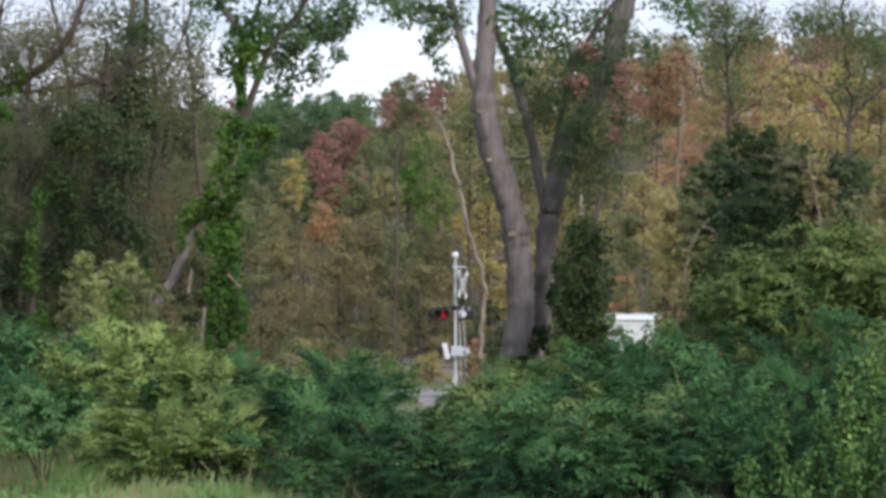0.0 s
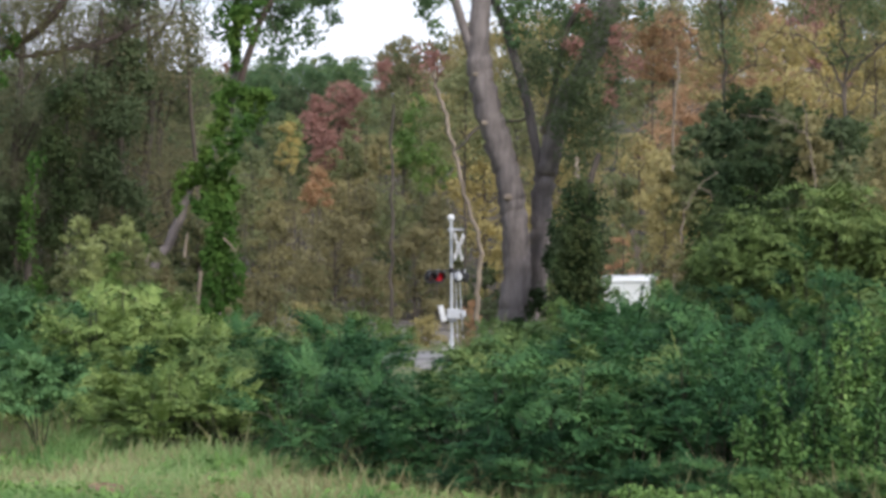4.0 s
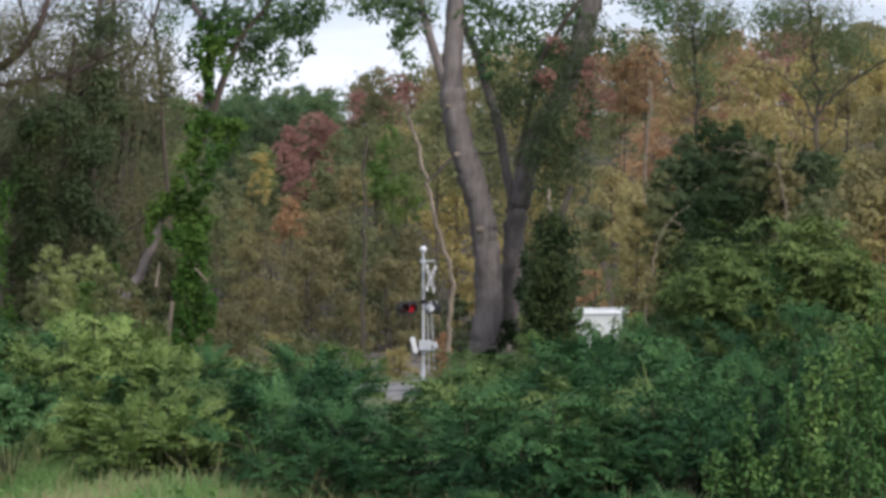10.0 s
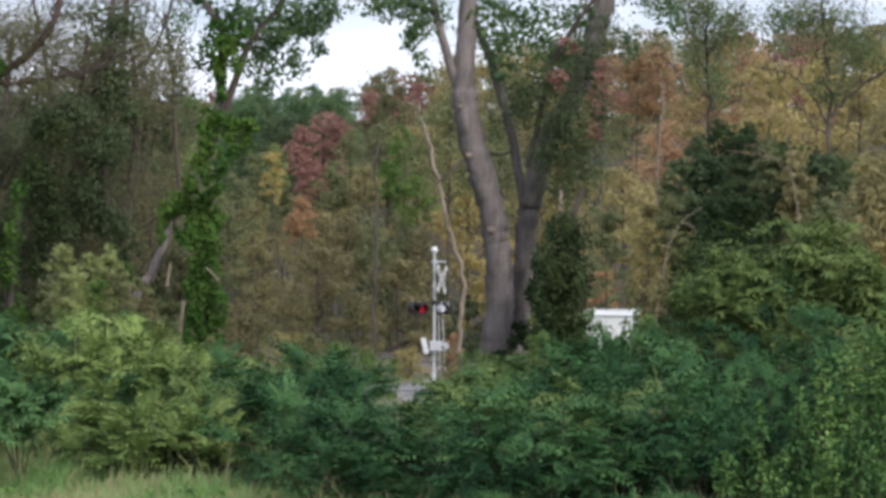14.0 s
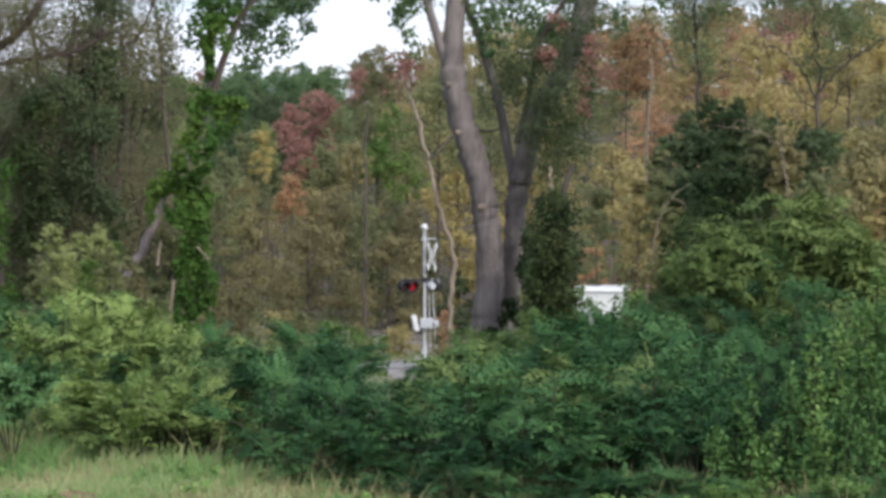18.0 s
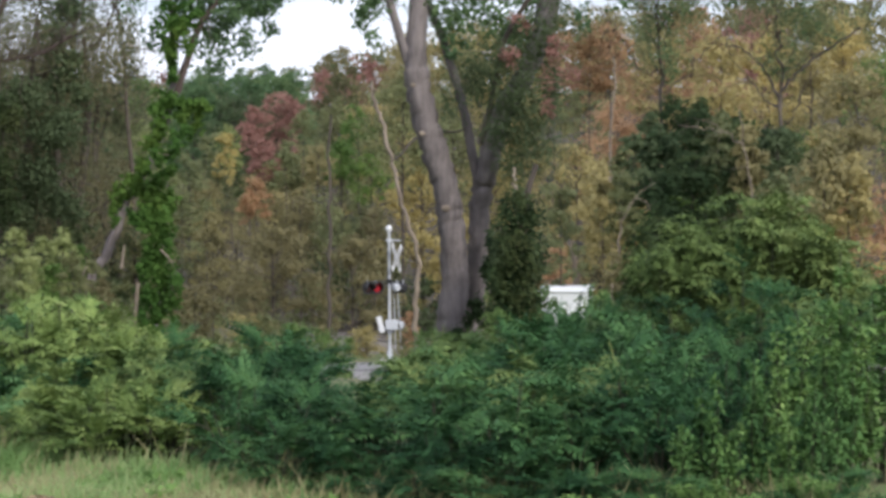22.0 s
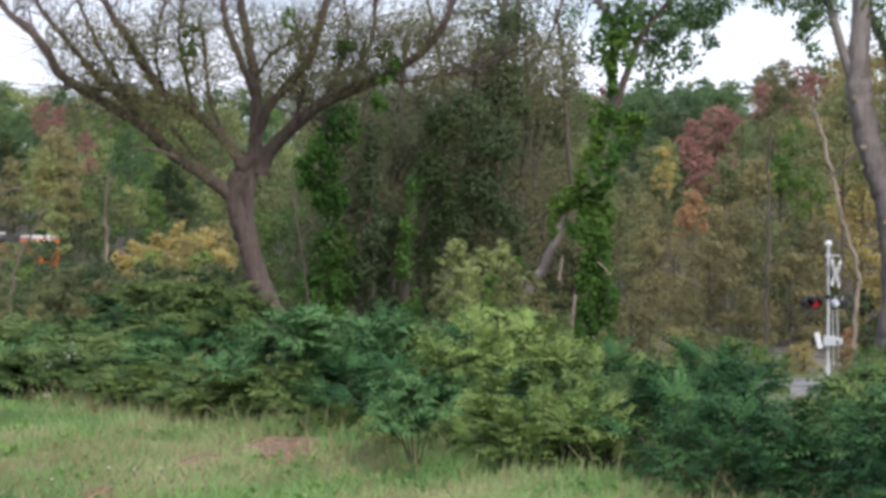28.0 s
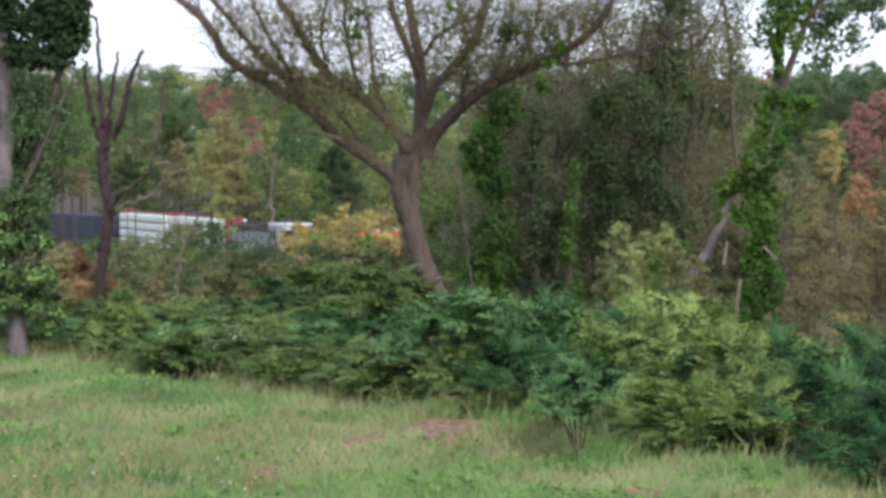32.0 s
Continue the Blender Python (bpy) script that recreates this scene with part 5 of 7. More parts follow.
def small_shape(kind, seed):
    """Boughs of a crown about one unit wide that stands on z = 0, and its branches."""
    rng = np.random.default_rng(seed)
    wood = Wood(rng)
    specs = []
    tall, n = {"shrub": (0.80, 16), "tree": (1.15, 28), "slim": (1.9, 26)}[kind]
    wood.limb([(0, 0, 0), (0.02 * rng.normal(), 0.02, 0.4 * tall), (0.03 * rng.normal(), 0, 0.9 * tall)], 0.014, 0.004, 6, 3)
    for k in range(n):
        s = (k + 0.5) / n
        h = tall * (0.06 + 0.84 * s)
        w = 0.40 * math.sin(math.pi * min(1, 0.30 + 0.66 * s)) ** 0.7
        a = 2.4 * k + 0.5 * rng.random()
        q = 0.35 + 0.75 * rng.random()
        c = np.array([w * q * math.cos(a), w * q * math.sin(a), h + 0.055 * tall * rng.normal()])
        b = np.array([0, 0, max(0.0, h - 0.15)])
        wood.limb([b, (b + c) / 2 + np.array([0, 0, 0.015]), c], 0.006, 0.0015, 4, 2)
        r = 0.6 + 0.8 * rng.random()
        specs.append((c, np.array([0.155, 0.155, 0.10]) * r, 1 / n))
    return specs, wood, tall


SHAPES = {}
WOOD_LABEL = {
    "green": "green leafy tree", "bright": "fresh green leafy tree", "olive": "olive-green tree turning in autumn", "tan": "tan and brown autumn tree",
    "brown": "brownish autumn tree", "ochre": "ochre-yellow autumn tree", "gold": "golden-yellow autumn tree", "orange": "orange autumn maple",
    "red": "salmon-red autumn maple", "dark": "dark green dense tree", "dusk": "dusky tree with sparse leaves", "poplar": "deep green tall tree", "willow": "olive tree with thin leaves", "vine": "bright green tree",
    "lime": "yellow-green tree", "sage": "pale sage-green sapling", "rust": "rust-brown autumn tree", "haze": "grey-green leafy tree", "sumac": "green tree"}


def tree(x, y, top_z, width, colour, kind="tree", variant=0, group="hillside trees", count=0, leaf=0.0):
    """A tree or shrub of the wood whose top is at top_z; the crown keeps its true proportions."""
    z = gz(x, y) - 0.05
    h = max(0.8, top_z - z)
    tall = {"shrub": 0.80, "tree": 1.15, "slim": 1.9}[kind]
    width = min(width, 1.05 * h / tall)
    # leaves keep their true size: a few classes of crown
    cls = min((0.8, 1.2, 1.8, 2.7, 4, 5.5, 7.5, 10), key=lambda c: abs(math.log(c / width)))
    leaf = leaf or (0.11 if cls < 1.5 else 0.14 if cls < 3 else 0.165 if cls < 5 else 0.19 if cls < 7 else 0.23)
    if colour == "dark":
        leaf *= 0.85
    elif group in ("scrub", "thicket shrubs"):
        leaf *= 0.7
    count = count or min(6000, int(3.3 * (cls / leaf) ** 2 * (1.0 if kind == "shrub" else 1.35 if kind == "tree" else 1.9) * (1.5 if colour == "dark" else 1.0)))
    key = (kind, colour, cls, variant % 3, count)
    wkey = (kind, "wood", variant % 3)
    if key not in SHAPES:
        specs, wood, _ = small_shape(kind, 500 + 7 * (variant % 3) + {"tree": 0, "slim": 40, "shrub": 80}[kind])
        rng = np.random.default_rng(900 + len(SHAPES))
        grown = [(np.asarray(c) * cls, np.asarray(r) * cls, n * count) for c, r, n in specs]
        me = leaves_mesh("crown", clumps(rng, grown, leaf * 0.85, 18, (0.45, 0.5), slim=1.0, droop=0.2, loose=0.3, far=True), 3)
        me.materials.append(LEAF[colour])
        SHAPES[key] = me
        if wkey not in SHAPES:
            me = wood.mesh("branchwork")
            me.materials.append(BARK_DIM)
            SHAPES[wkey] = me
            w = Wood(np.random.default_rng(31 + variant))
            w.limb([(0, 0, 0), (0.01, 0.01, 0.5), (0, 0, 1)], 0.5, 0.3, 7, 3)
            SHAPES[(wkey, "bole")] = w.mesh("trunk")
            SHAPES[(wkey, "bole")].materials.append(BARK_DIM)
    shrub = kind == "shrub"
    label = WOOD_LABEL[colour]
    label = label.replace("tree", "shrub").replace("maple", "shrub") + " in the scrub" if shrub else label + " in the wood"
    ob = thing("shrub" if shrub else "tree", pose(x, y, z, 0, 0, (x * 131 + y * 57) % 360), label, "shrub" if shrub else "tree", group)
    s = width / cls
    foot = max(0.0, h - width * tall)
    c = part("crown", SHAPES[key], None, ob)
    c.location, c.scale = (0, 0, foot), (s, s, s)
    c = part("branchwork", SHAPES[wkey], None, ob)
    c.location, c.scale = (0, 0, foot), (width, width, width)
    if foot > 0.1:
        c = part("trunk", SHAPES[(wkey, "bole")], None, ob)
        c.scale = (0.035 * width, 0.035 * width, foot + 0.05 * width)
    return ob


# ---- the wooded hillside beyond the line ----
def skyline(az):
    """Height of the tree line over the eye, as a slope, by bearing."""
    pts = ((-0.60, 0.056), (-0.40, 0.054), (-0.20, 0.050), (-0.05, 0.049), (-0.02, 0.050), (0.0, 0.055), (0.03, 0.066), (0.07, 0.072), (0.11, 0.076), (0.2, 0.08))
    return float(np.interp(az, [p[0] for p in pts], [p[1] for p in pts]))


def hillside():
    rng = np.random.default_rng(77)
    rows = ((9, -0.30, 5.0), (15, -0.02, 5.0), (24, 0.22, 5.5), (36, 0.45, 6.0), (52, 0.68, 6.0), (72, 0.88, 6.5), (94, 1.0, 7.5))
    for k, (d, share, width) in enumerate(rows):
        az = -0.46
        while az < 0.24:
            y = (TRACK_X + 0.613 * TRACK_Y - 0.0) / (az + 0.613) + d * 1.25 * (1 + 0.12 * rng.normal())
            x = az * y
            dist = y
            az += (width * 0.78 / dist) * (0.8 + 0.5 * rng.random()) * (1.7 if -0.20 < az < -0.11 else 1.0)
            if beyond_track(x, y) < 6:
                continue
            lift = skyline(az) * (share + (0.015 if k > 3 else 0.09) * rng.normal())
            top = EYE + lift * dist
            h = top - gz(x, y)
            if h < 2.0:
                continue
            if az < -0.17:
                c = rng.choice(["green", "poplar", "olive", "ochre", "dark", "tan", "bright"], p=[.27, .22, .2, .07, .1, .07, .07])
            elif az < -0.035:
                c = rng.choice(["olive", "tan", "brown", "green", "willow"], p=[.3, .22, .18, .15, .15])
            elif az < 0.03:
                c = rng.choice(["olive", "tan", "brown", "green", "willow", "ochre"], p=[.34, .2, .12, .08, .18, .08])
            else:
                c = rng.choice(["ochre", "tan", "olive", "orange", "gold", "green"], p=[.32, .14, .18, .14, .14, .08])
            if k == 0 and az > -0.17:
                c = rng.choice(["brown", "olive", "tan", "green"], p=[.35, .35, .15, .15])
            if c == "orange" and az < 0.10:
                c = "olive"
            tree(x, y, top, width * (0.8 + 0.45 * rng.random()) * (1.35 if az < -0.2 else 1.0), str(c), "shrub" if h < 3.2 else ("slim" if rng.random() < 0.12 else "tree"), int(rng.integers(3)))


hillside()


def far_wood():
    """The crowns that close the hill behind the single trees, down to the ground."""
    rng = np.random.default_rng(78)
    colours = ["olive", "poplar", "tan", "red", "ochre", "orange", "haze", "green", "sage"]
    shapes = []
    for k in range(5):
        specs, wood, tall = small_shape("tree", 600 + k)
        shapes.append(clumps(rng, [(c, r, n * 1500) for c, r, n in specs], 0.05, 18, (0.45, 0.5), slim=1.0, droop=0.2, loose=0.3, far=True))
    V, slots = [], []
    rows = ((112, 0.93, 4.2, 7.5, -0.10, 0.24), (128, 0.99, 4.2, 7.5, -0.10, 0.24), (16, 0.34, 3.4, 6.0, -0.46, -0.09),
            (34, 0.56, 3.4, 6.0, -0.46, -0.09), (66, 0.84, 4.0, 7.5, -0.46, -0.09), (100, 0.94, 4.0, 7.5, -0.46, -0.09))
    for d, share, step, width, az, az_end in rows:
        west = az_end < 0
        while az < az_end:
            y = (TRACK_X + 0.613 * TRACK_Y) / (az + 0.613) + d * 1.25
            x = az * y
            az += step / y * (0.8 + 0.4 * rng.random())
            top = EYE + skyline(az) * y * (share + (0.05 if west else 0.025) * rng.normal())
            if west:
                c = rng.choice(["poplar", "haze", "green", "olive", "sage"], p=[.22, .1, .24, .3, .14])
            elif az < 0.02:
                c = rng.choice(["olive", "poplar", "tan", "red"], p=[.4, .3, .2, .1])
            else:
                c = rng.choice(["ochre", "olive", "tan", "orange"], p=[.4, .25, .25, .1])
            z = gz(x, y)
            size = min(width, (top - z) / 1.15)
            a = 2 * math.pi * rng.random()
            v = shapes[int(rng.integers(5))] @ np.array([[math.cos(a), math.sin(a), 0], [-math.sin(a), math.cos(a), 0], [0, 0, 1]])
            V.append(v * size + np.array([x, y, top - 1.12 * size]))
            slots.append(np.full(len(v) // 3, colours.index(str(c)), np.int32))
    me = leaves_mesh("far_wood", np.concatenate(V), 3)
    for c in colours:
        me.materials.append(LEAF[c])
    me.polygons.foreach_set("material_index", np.concatenate(slots))
    tagged(part("far_wood", me, None), "dense autumn wood closing the hill behind the line", "wood", kind="stuff")


far_wood()


def undergrowth():
    """Low shrubs under the edge of the wood beyond the line."""
    rng = np.random.default_rng(91)
    for back, high, step in ((8.5, 2.3, 3.4), (14, 3.4, 4.2)):
        az = -0.46
        while az < 0.22:
            y = (TRACK_X + 0.613 * TRACK_Y) / (az + 0.613) + back * 1.17 * (1 + 0.1 * rng.normal())
            x = az * y
            az += step / y * (0.8 + 0.4 * rng.random())
            c = rng.choice(["dark", "haze", "green", "haze"] if az < -0.15 else ["brown", "haze", "olive", "brown"])
            tree(x, y, gz(x, y) + high * (0.8 + 0.4 * rng.random()), 3.6, str(c), "shrub", int(rng.integers(3)), "undergrowth")


undergrowth()
# trees with a colour of their own
for colour, kind, top, w in (("red", "tree", (-5.49, 132.00, 7.66), 2.9), ("red", "tree", (-6.57, 130.00, 6.88), 1.8), ("red", "tree", (-6.02, 128.00, 5.08), 2.2), ("red", "tree", (-4.58, 131.00, 7.53), 2.2), ("red", "tree", (-6.83, 129.00, 5.80), 1.6), ("red", "tree", (-5.52, 127.00, 4.61), 1.8), ("red", "tree", (-4.18, 190.00, 12.09), 3.2), ("red", "tree", (-1.76, 195.00, 12.18), 3.0), ("orange", "tree", (-5.97, 118.00, 2.83), 1.9), ("orange", "shrub", (-6.20, 117.00, 2.08), 1.4),
                             ("bright", "tree", (-0.92, 122.00, 6.68), 3.2), ("bright", "tree", (-1.74, 119.00, 4.89), 2.2), ("bright", "tree", (-0.25, 118.00, 4.45), 2.6), ("olive", "tree", (-3.69, 121.00, 6.44), 2.4), ("olive", "tree", (-4.47, 119.00, 4.46), 2.2), ("tan", "tree", (-2.90, 118.00, 4.45), 2.0), ("olive", "slim", (-8.12, 115.00, 5.42), 2.2), ("olive", "tree", (-7.52, 114.00, 3.57), 2.4), ("sage", "tree", (-6.88, 112.00, 5.34), 1.3), ("sage", "tree", (-6.72, 112.00, 4.34), 1.1), ("gold", "slim", (-6.90, 110.00, 5.04), 1.3), ("dark", "tree", (-7.02, 116.00, 3.59), 1.6),
                             ("brown", "shrub", (-4.61, 106.00, 0.72), 5.0), ("brown", "shrub", (-1.08, 104.00, 0.26), 5.0), ("brown", "shrub", (-7.52, 112.00, -0.96), 5.0), ("brown", "tree", (-3.48, 110.00, 2.22), 3.0), ("olive", "tree", (-2.16, 109.00, 1.71), 2.6), ("brown", "tree", (-0.10, 106.00, 1.72), 3.0),
                             ("poplar", "tree", (-9.60, 170.00, 11.01), 3.4), ("poplar", "tree", (-7.88, 172.00, 11.52), 3.0), ("poplar", "tree", (-5.61, 165.00, 10.56), 3.6), ("poplar", "tree", (-11.44, 150.00, 9.32), 5), ("poplar", "tree", (-9.67, 150.00, 9.68), 5), ("poplar", "tree", (-7.83, 152.00, 9.97), 5), ("poplar", "tree", (-5.96, 150.00, 9.59), 4.6), ("haze", "tree", (-8.55, 146.00, 8.28), 5), ("haze", "tree", (-6.48, 146.00, 8.12), 5), ("poplar", "tree", (-12.63, 165.00, 10.76), 7.0), ("poplar", "tree", (-5.81, 150.00, 9.46), 2.6), ("olive", "tree", (1.20, 110.00, 8.20), 5.0), ("red", "tree", (7.84, 105.00, 9.17), 2.5), ("orange", "tree", (11.30, 115.00, 10.20), 3.2), ("rust", "tree", (10.20, 114.00, 9.90), 3.0), ("orange", "shrub", (6.62, 88.00, 0.18), 1.6), ("orange", "shrub", (6.27, 86.00, -0.43), 1.4), ("orange", "shrub", (6.86, 87.00, -0.56), 1.4)):
    tree(top[0], top[1], top[2], w, colour, kind, int(abs(top[0])))
for colour, kind, top, w in (("olive", "slim", (5.81, 57.00, 3.34), 1.2), ("ochre", "slim", (5.31, 56.00, 2.72), 1.1), ("tan", "slim", (9.20, 58.00, 3.36), 1.0), ("olive", "tree", (9.48, 56.00, 2.66), 1.6), ("dark", "tree", (10.88, 63.00, 3.97), 1.6), ("ochre", "tree", (6.73, 80.00, 3.94), 3.0), ("ochre", "slim", (7.11, 76.00, 3.14), 2.2), ("olive", "slim", (5.70, 74.00, 2.77), 2.0), ("dark", "tree", (8.07, 62.00, 4.48), 2.6), ("dark", "tree", (7.10, 60.00, 3.89), 2.0), ("dark", "tree", (8.73, 61.00, 4.06), 2.4), ("dark", "tree", (7.69, 58.00, 3.36), 2.6), ("dark", "tree", (8.80, 59.00, 3.09), 1.8), ("dark", "shrub", (6.68, 57.00, 2.66), 2.4), ("dark", "tree", (5.95, 50.00, 1.75), 1.5), ("dark", "tree", (5.94, 46.00, 1.29), 2.2), ("brown", "tree", (5.66, 54.00, 0.85), 1.3), ("dark", "tree", (10.68, 64.00, 4.07), 2.2),
                             ("dark", "tree", (8.98, 61.00, 4.21), 2.2), ("haze", "tree", (7.06, 60.00, 3.89), 2.0), ("haze", "tree", (10.45, 62.00, 3.95), 1.8), ("olive", "tree", (10.34, 58.00, 2.82), 1.6), ("tan", "tree", (9.44, 50.00, 3.28), 1.8), ("ochre", "tree", (9.92, 50.00, 3.05), 1.7), ("haze", "slim", (6.16, 57.00, 3.71), 1.1), ("olive", "slim", (8.33, 58.00, 4.21), 0.9), ("dark", "slim", (7.85, 63.00, 4.91), 1.4), ("dark", "slim", (8.52, 63.00, 4.79), 1.2), ("tan", "slim", (9.02, 58.00, 3.88), 0.9), ("haze", "slim", (7.14, 62.00, 4.38), 1.3), ("olive", "slim", (5.73, 56.00, 2.78), 1.0), ("tan", "slim", (10.72, 60.00, 2.97), 2.0), ("orange", "slim", (11.74, 58.00, 2.26), 1.6), ("ochre", "tree", (13.09, 90.00, 8.61), 4.5), ("ochre", "tree", (12.18, 100.00, 9.08), 4.0), ("gold", "tree", (15.61, 95.00, 8.74), 4.0), ("red", "tree", (17.30, 110.00, 10.53), 4.0), ("ochre", "slim", (15.58, 85.00, 7.86), 4.0), ("tan", "tree", (16.17, 80.00, 6.59), 4.0)):
    tree(top[0], top[1], top[2], w, colour, kind, int(abs(top[0])), "near trees")
# behind the train
for colour, kind, top, w in (("poplar", "tree", (-62.86, 178.00, 11.49), 5.0), ("poplar", "tree", (-63.00, 172.00, 9.70), 3.6), ("dark", "tree", (-57.75, 166.00, 7.37), 3.2), ("poplar", "tree", (-58.26, 170.00, 9.17), 2.6), ("dark", "tree", (-60.72, 164.00, 4.46), 3.0), ("tan", "tree", (-51.25, 158.00, 7.49), 3.6), ("sage", "tree", (-51.94, 157.00, 6.10), 3.2), ("tan", "tree", (-49.78, 156.00, 4.15), 3.0), ("sage", "slim", (-50.67, 155.00, 2.98), 2.6), ("sage", "tree", (-46.15, 158.00, 3.79), 3.0), ("tan", "slim", (-55.44, 160.00, 5.77), 2.6), ("tan", "slim", (-52.54, 160.00, 7.57), 2.6), ("tan", "tree", (-50.86, 158.00, 5.36), 2.4), ("ochre", "tree", (-52.08, 157.00, 4.76), 2.0), ("tan", "tree", (-50.82, 156.00, 3.20), 2.6),
                             ("red", "tree", (-67.86, 205.00, 11.69), 3.4), ("red", "tree", (-64.90, 200.00, 10.86), 2.4), ("red", "shrub", (-51.28, 165.00, 5.49), 1.5), ("red", "tree", (-54.76, 175.00, 7.63), 1.6), ("green", "tree", (-49.32, 157.00, 3.60), 2.4), ("olive", "tree", (-60.19, 190.00, 10.43), 3.6), ("lime", "tree", (-51.45, 190.00, 8.99), 5.0), ("poplar", "tree", (-54.33, 185.00, 8.37), 4.0), ("dark", "tree", (-45.51, 165.00, 5.29), 4.0), ("bright", "slim", (-44.37, 158.00, 3.23), 2.2), ("olive", "tree", (-46.40, 156.00, 2.83), 2.0),
                             ("green", "tree", (-36.07, 90.00, 6.75), 3.4), ("bright", "tree", (-34.81, 86.00, 4.94), 2.0), ("poplar", "tree", (-33.56, 80.00, 7.58), 4.0), ("olive", "tree", (-34.79, 84.00, 3.82), 2.0), ("brown", "tree", (-59.12, 150.00, 5.02), 3.0), ("brown", "tree", (-55.36, 140.00, 4.14), 2.4)):
    tree(top[0], top[1], top[2], w, colour, kind, int(abs(top[0])))

# ---- scrub on the near side of the line ----
for colour, top, w in (("gold", (-18.52, 71.50, 1.48), 1.4), ("gold", (-21.02, 73.00, 0.92), 1.3), ("gold", (-19.57, 70.00, 1.32), 1.2), ("ochre", (-17.52, 70.00, 1.40), 1.2), ("ochre", (-18.48, 69.00, 1.20), 1.5), ("gold", (-22.07, 75.00, 0.59), 1.0), ("lime", (-19.24, 68.00, 0.89), 1.4), ("tan", (-18.80, 74.00, 1.63), 0.9), ("ochre", (-18.45, 67.00, 0.91), 1.6), ("lime", (-17.44, 67.00, 0.91), 1.4), ("gold", (-17.36, 69.00, 0.87), 0.9),
                       ("olive", (-20.44, 68.00, 0.25), 2.4), ("olive", (-22.28, 70.00, 0.46), 2.4), ("haze", (-21.76, 66.00, 1.18), 2.0), ("olive", (-22.69, 67.00, 1.22), 1.8), ("olive", (-22.95, 66.00, 1.14), 2.0), ("haze", (-21.84, 64.00, 0.80), 2.6), ("olive", (-24.95, 68.00, 0.61), 3.0), ("haze", (-25.59, 66.00, 0.66), 3.0), ("orange", (-18.79, 62.00, 0.10), 1.1), ("haze", (-15.42, 56.00, 0.75), 2.4), ("haze", (-13.79, 54.00, 0.87), 2.4)):
    tree(top[0], top[1], top[2], w, colour, "shrub", int(abs(top[0] * 3)), "scrub", 300 if colour == "gold" else 0, 0.12 if colour == "gold" else 0.0)
for colour, top, w in (("orange", (-14.28, 36.60, 0.74), 0.6), ("tan", (-25.93, 66.00, 0.48), 1.8), ("haze", (-19.18, 52.00, 0.78), 2.4), ("bright", (-19.19, 56.00, 0.81), 1.8), ("haze", (-17.52, 54.00, 0.81), 2.4), ("haze", (-15.93, 52.00, 0.94), 2.4), ("haze", (-14.17, 50.00, 0.88), 2.4), ("lime", (-13.82, 44.00, 0.38), 0.6), ("dark", (-12.62, 48.00, 0.82), 2.0), ("haze", (-24.37, 60.00, 0.52), 1.4)):
    tree(top[0], top[1], top[2], w, colour, "shrub", int(abs(top[0])), "scrub")
for colour, top, w in (("olive", (-4.46, 60.00, -0.30), 2.0), ("olive", (-2.41, 50.00, -0.34), 2.0), ("green", (-1.57, 46.00, -0.24), 1.6), ("green", (-0.87, 44.00, -0.44), 1.4), ("green", (-2.12, 40.00, -0.19), 1.4), ("olive", (-1.99, 100.00, -3.69), 4.0), ("tan", (-0.56, 98.00, -3.80), 3.0), ("lime", (-1.07, 92.00, -3.75), 0.7), ("orange", (1.08, 79.50, -1.84), 0.6), ("orange", (1.19, 79.00, -2.28), 0.7), ("brown", (0.94, 80.00, -2.62), 0.6), ("orange", (1.03, 78.50, -2.81), 0.75), ("brown", (1.29, 79.20, -2.95), 0.7), ("orange", (0.95, 78.00, -3.24), 0.7), ("green", (0.85, 42.00, -0.21), 1.0), ("green", (2.15, 42.00, 0.18), 1.0), ("olive", (2.50, 60.00, -0.30), 2.0), ("green", (4.50, 48.00, 0.22), 1.4), ("dark", (4.64, 44.00, 0.40), 1.4), ("dark", (5.15, 43.00, 0.64), 1.4), ("dark", (5.62, 42.00, 0.58), 1.5), ("dark", (6.32, 42.00, 0.68), 1.6), ("dark", (7.01, 42.00, 0.68), 1.6), ("dark", (7.71, 42.00, 0.68), 1.6), ("dark", (8.50, 42.00, 0.68), 1.8), ("dark", (4.52, 41.00, -0.25), 1.5), ("dark", (5.30, 41.00, -0.25), 1.5), ("dark", (6.07, 41.00, -0.25), 1.5), ("dark", (6.85, 41.00, -0.25), 1.5), ("dark", (7.62, 41.00, -0.25), 1.5), ("dark", (8.40, 41.00, -0.25), 1.5), ("dark", (4.03, 42.00, -0.31), 1.2), ("haze", (4.41, 63.00, -0.61), 0.4), ("green", (4.17, 60.00, -0.87), 0.5), ("bright", (4.75, 58.00, -0.87), 0.9), ("green", (5.59, 62.00, -1.06), 0.6), ("green", (-4.86, 40.00, 0.57), 1.2), ("brown", (-3.85, 46.00, -0.13), 1.4)):
    tree(top[0], top[1], top[2], w, colour, "shrub", int(abs(top[0])), "scrub")


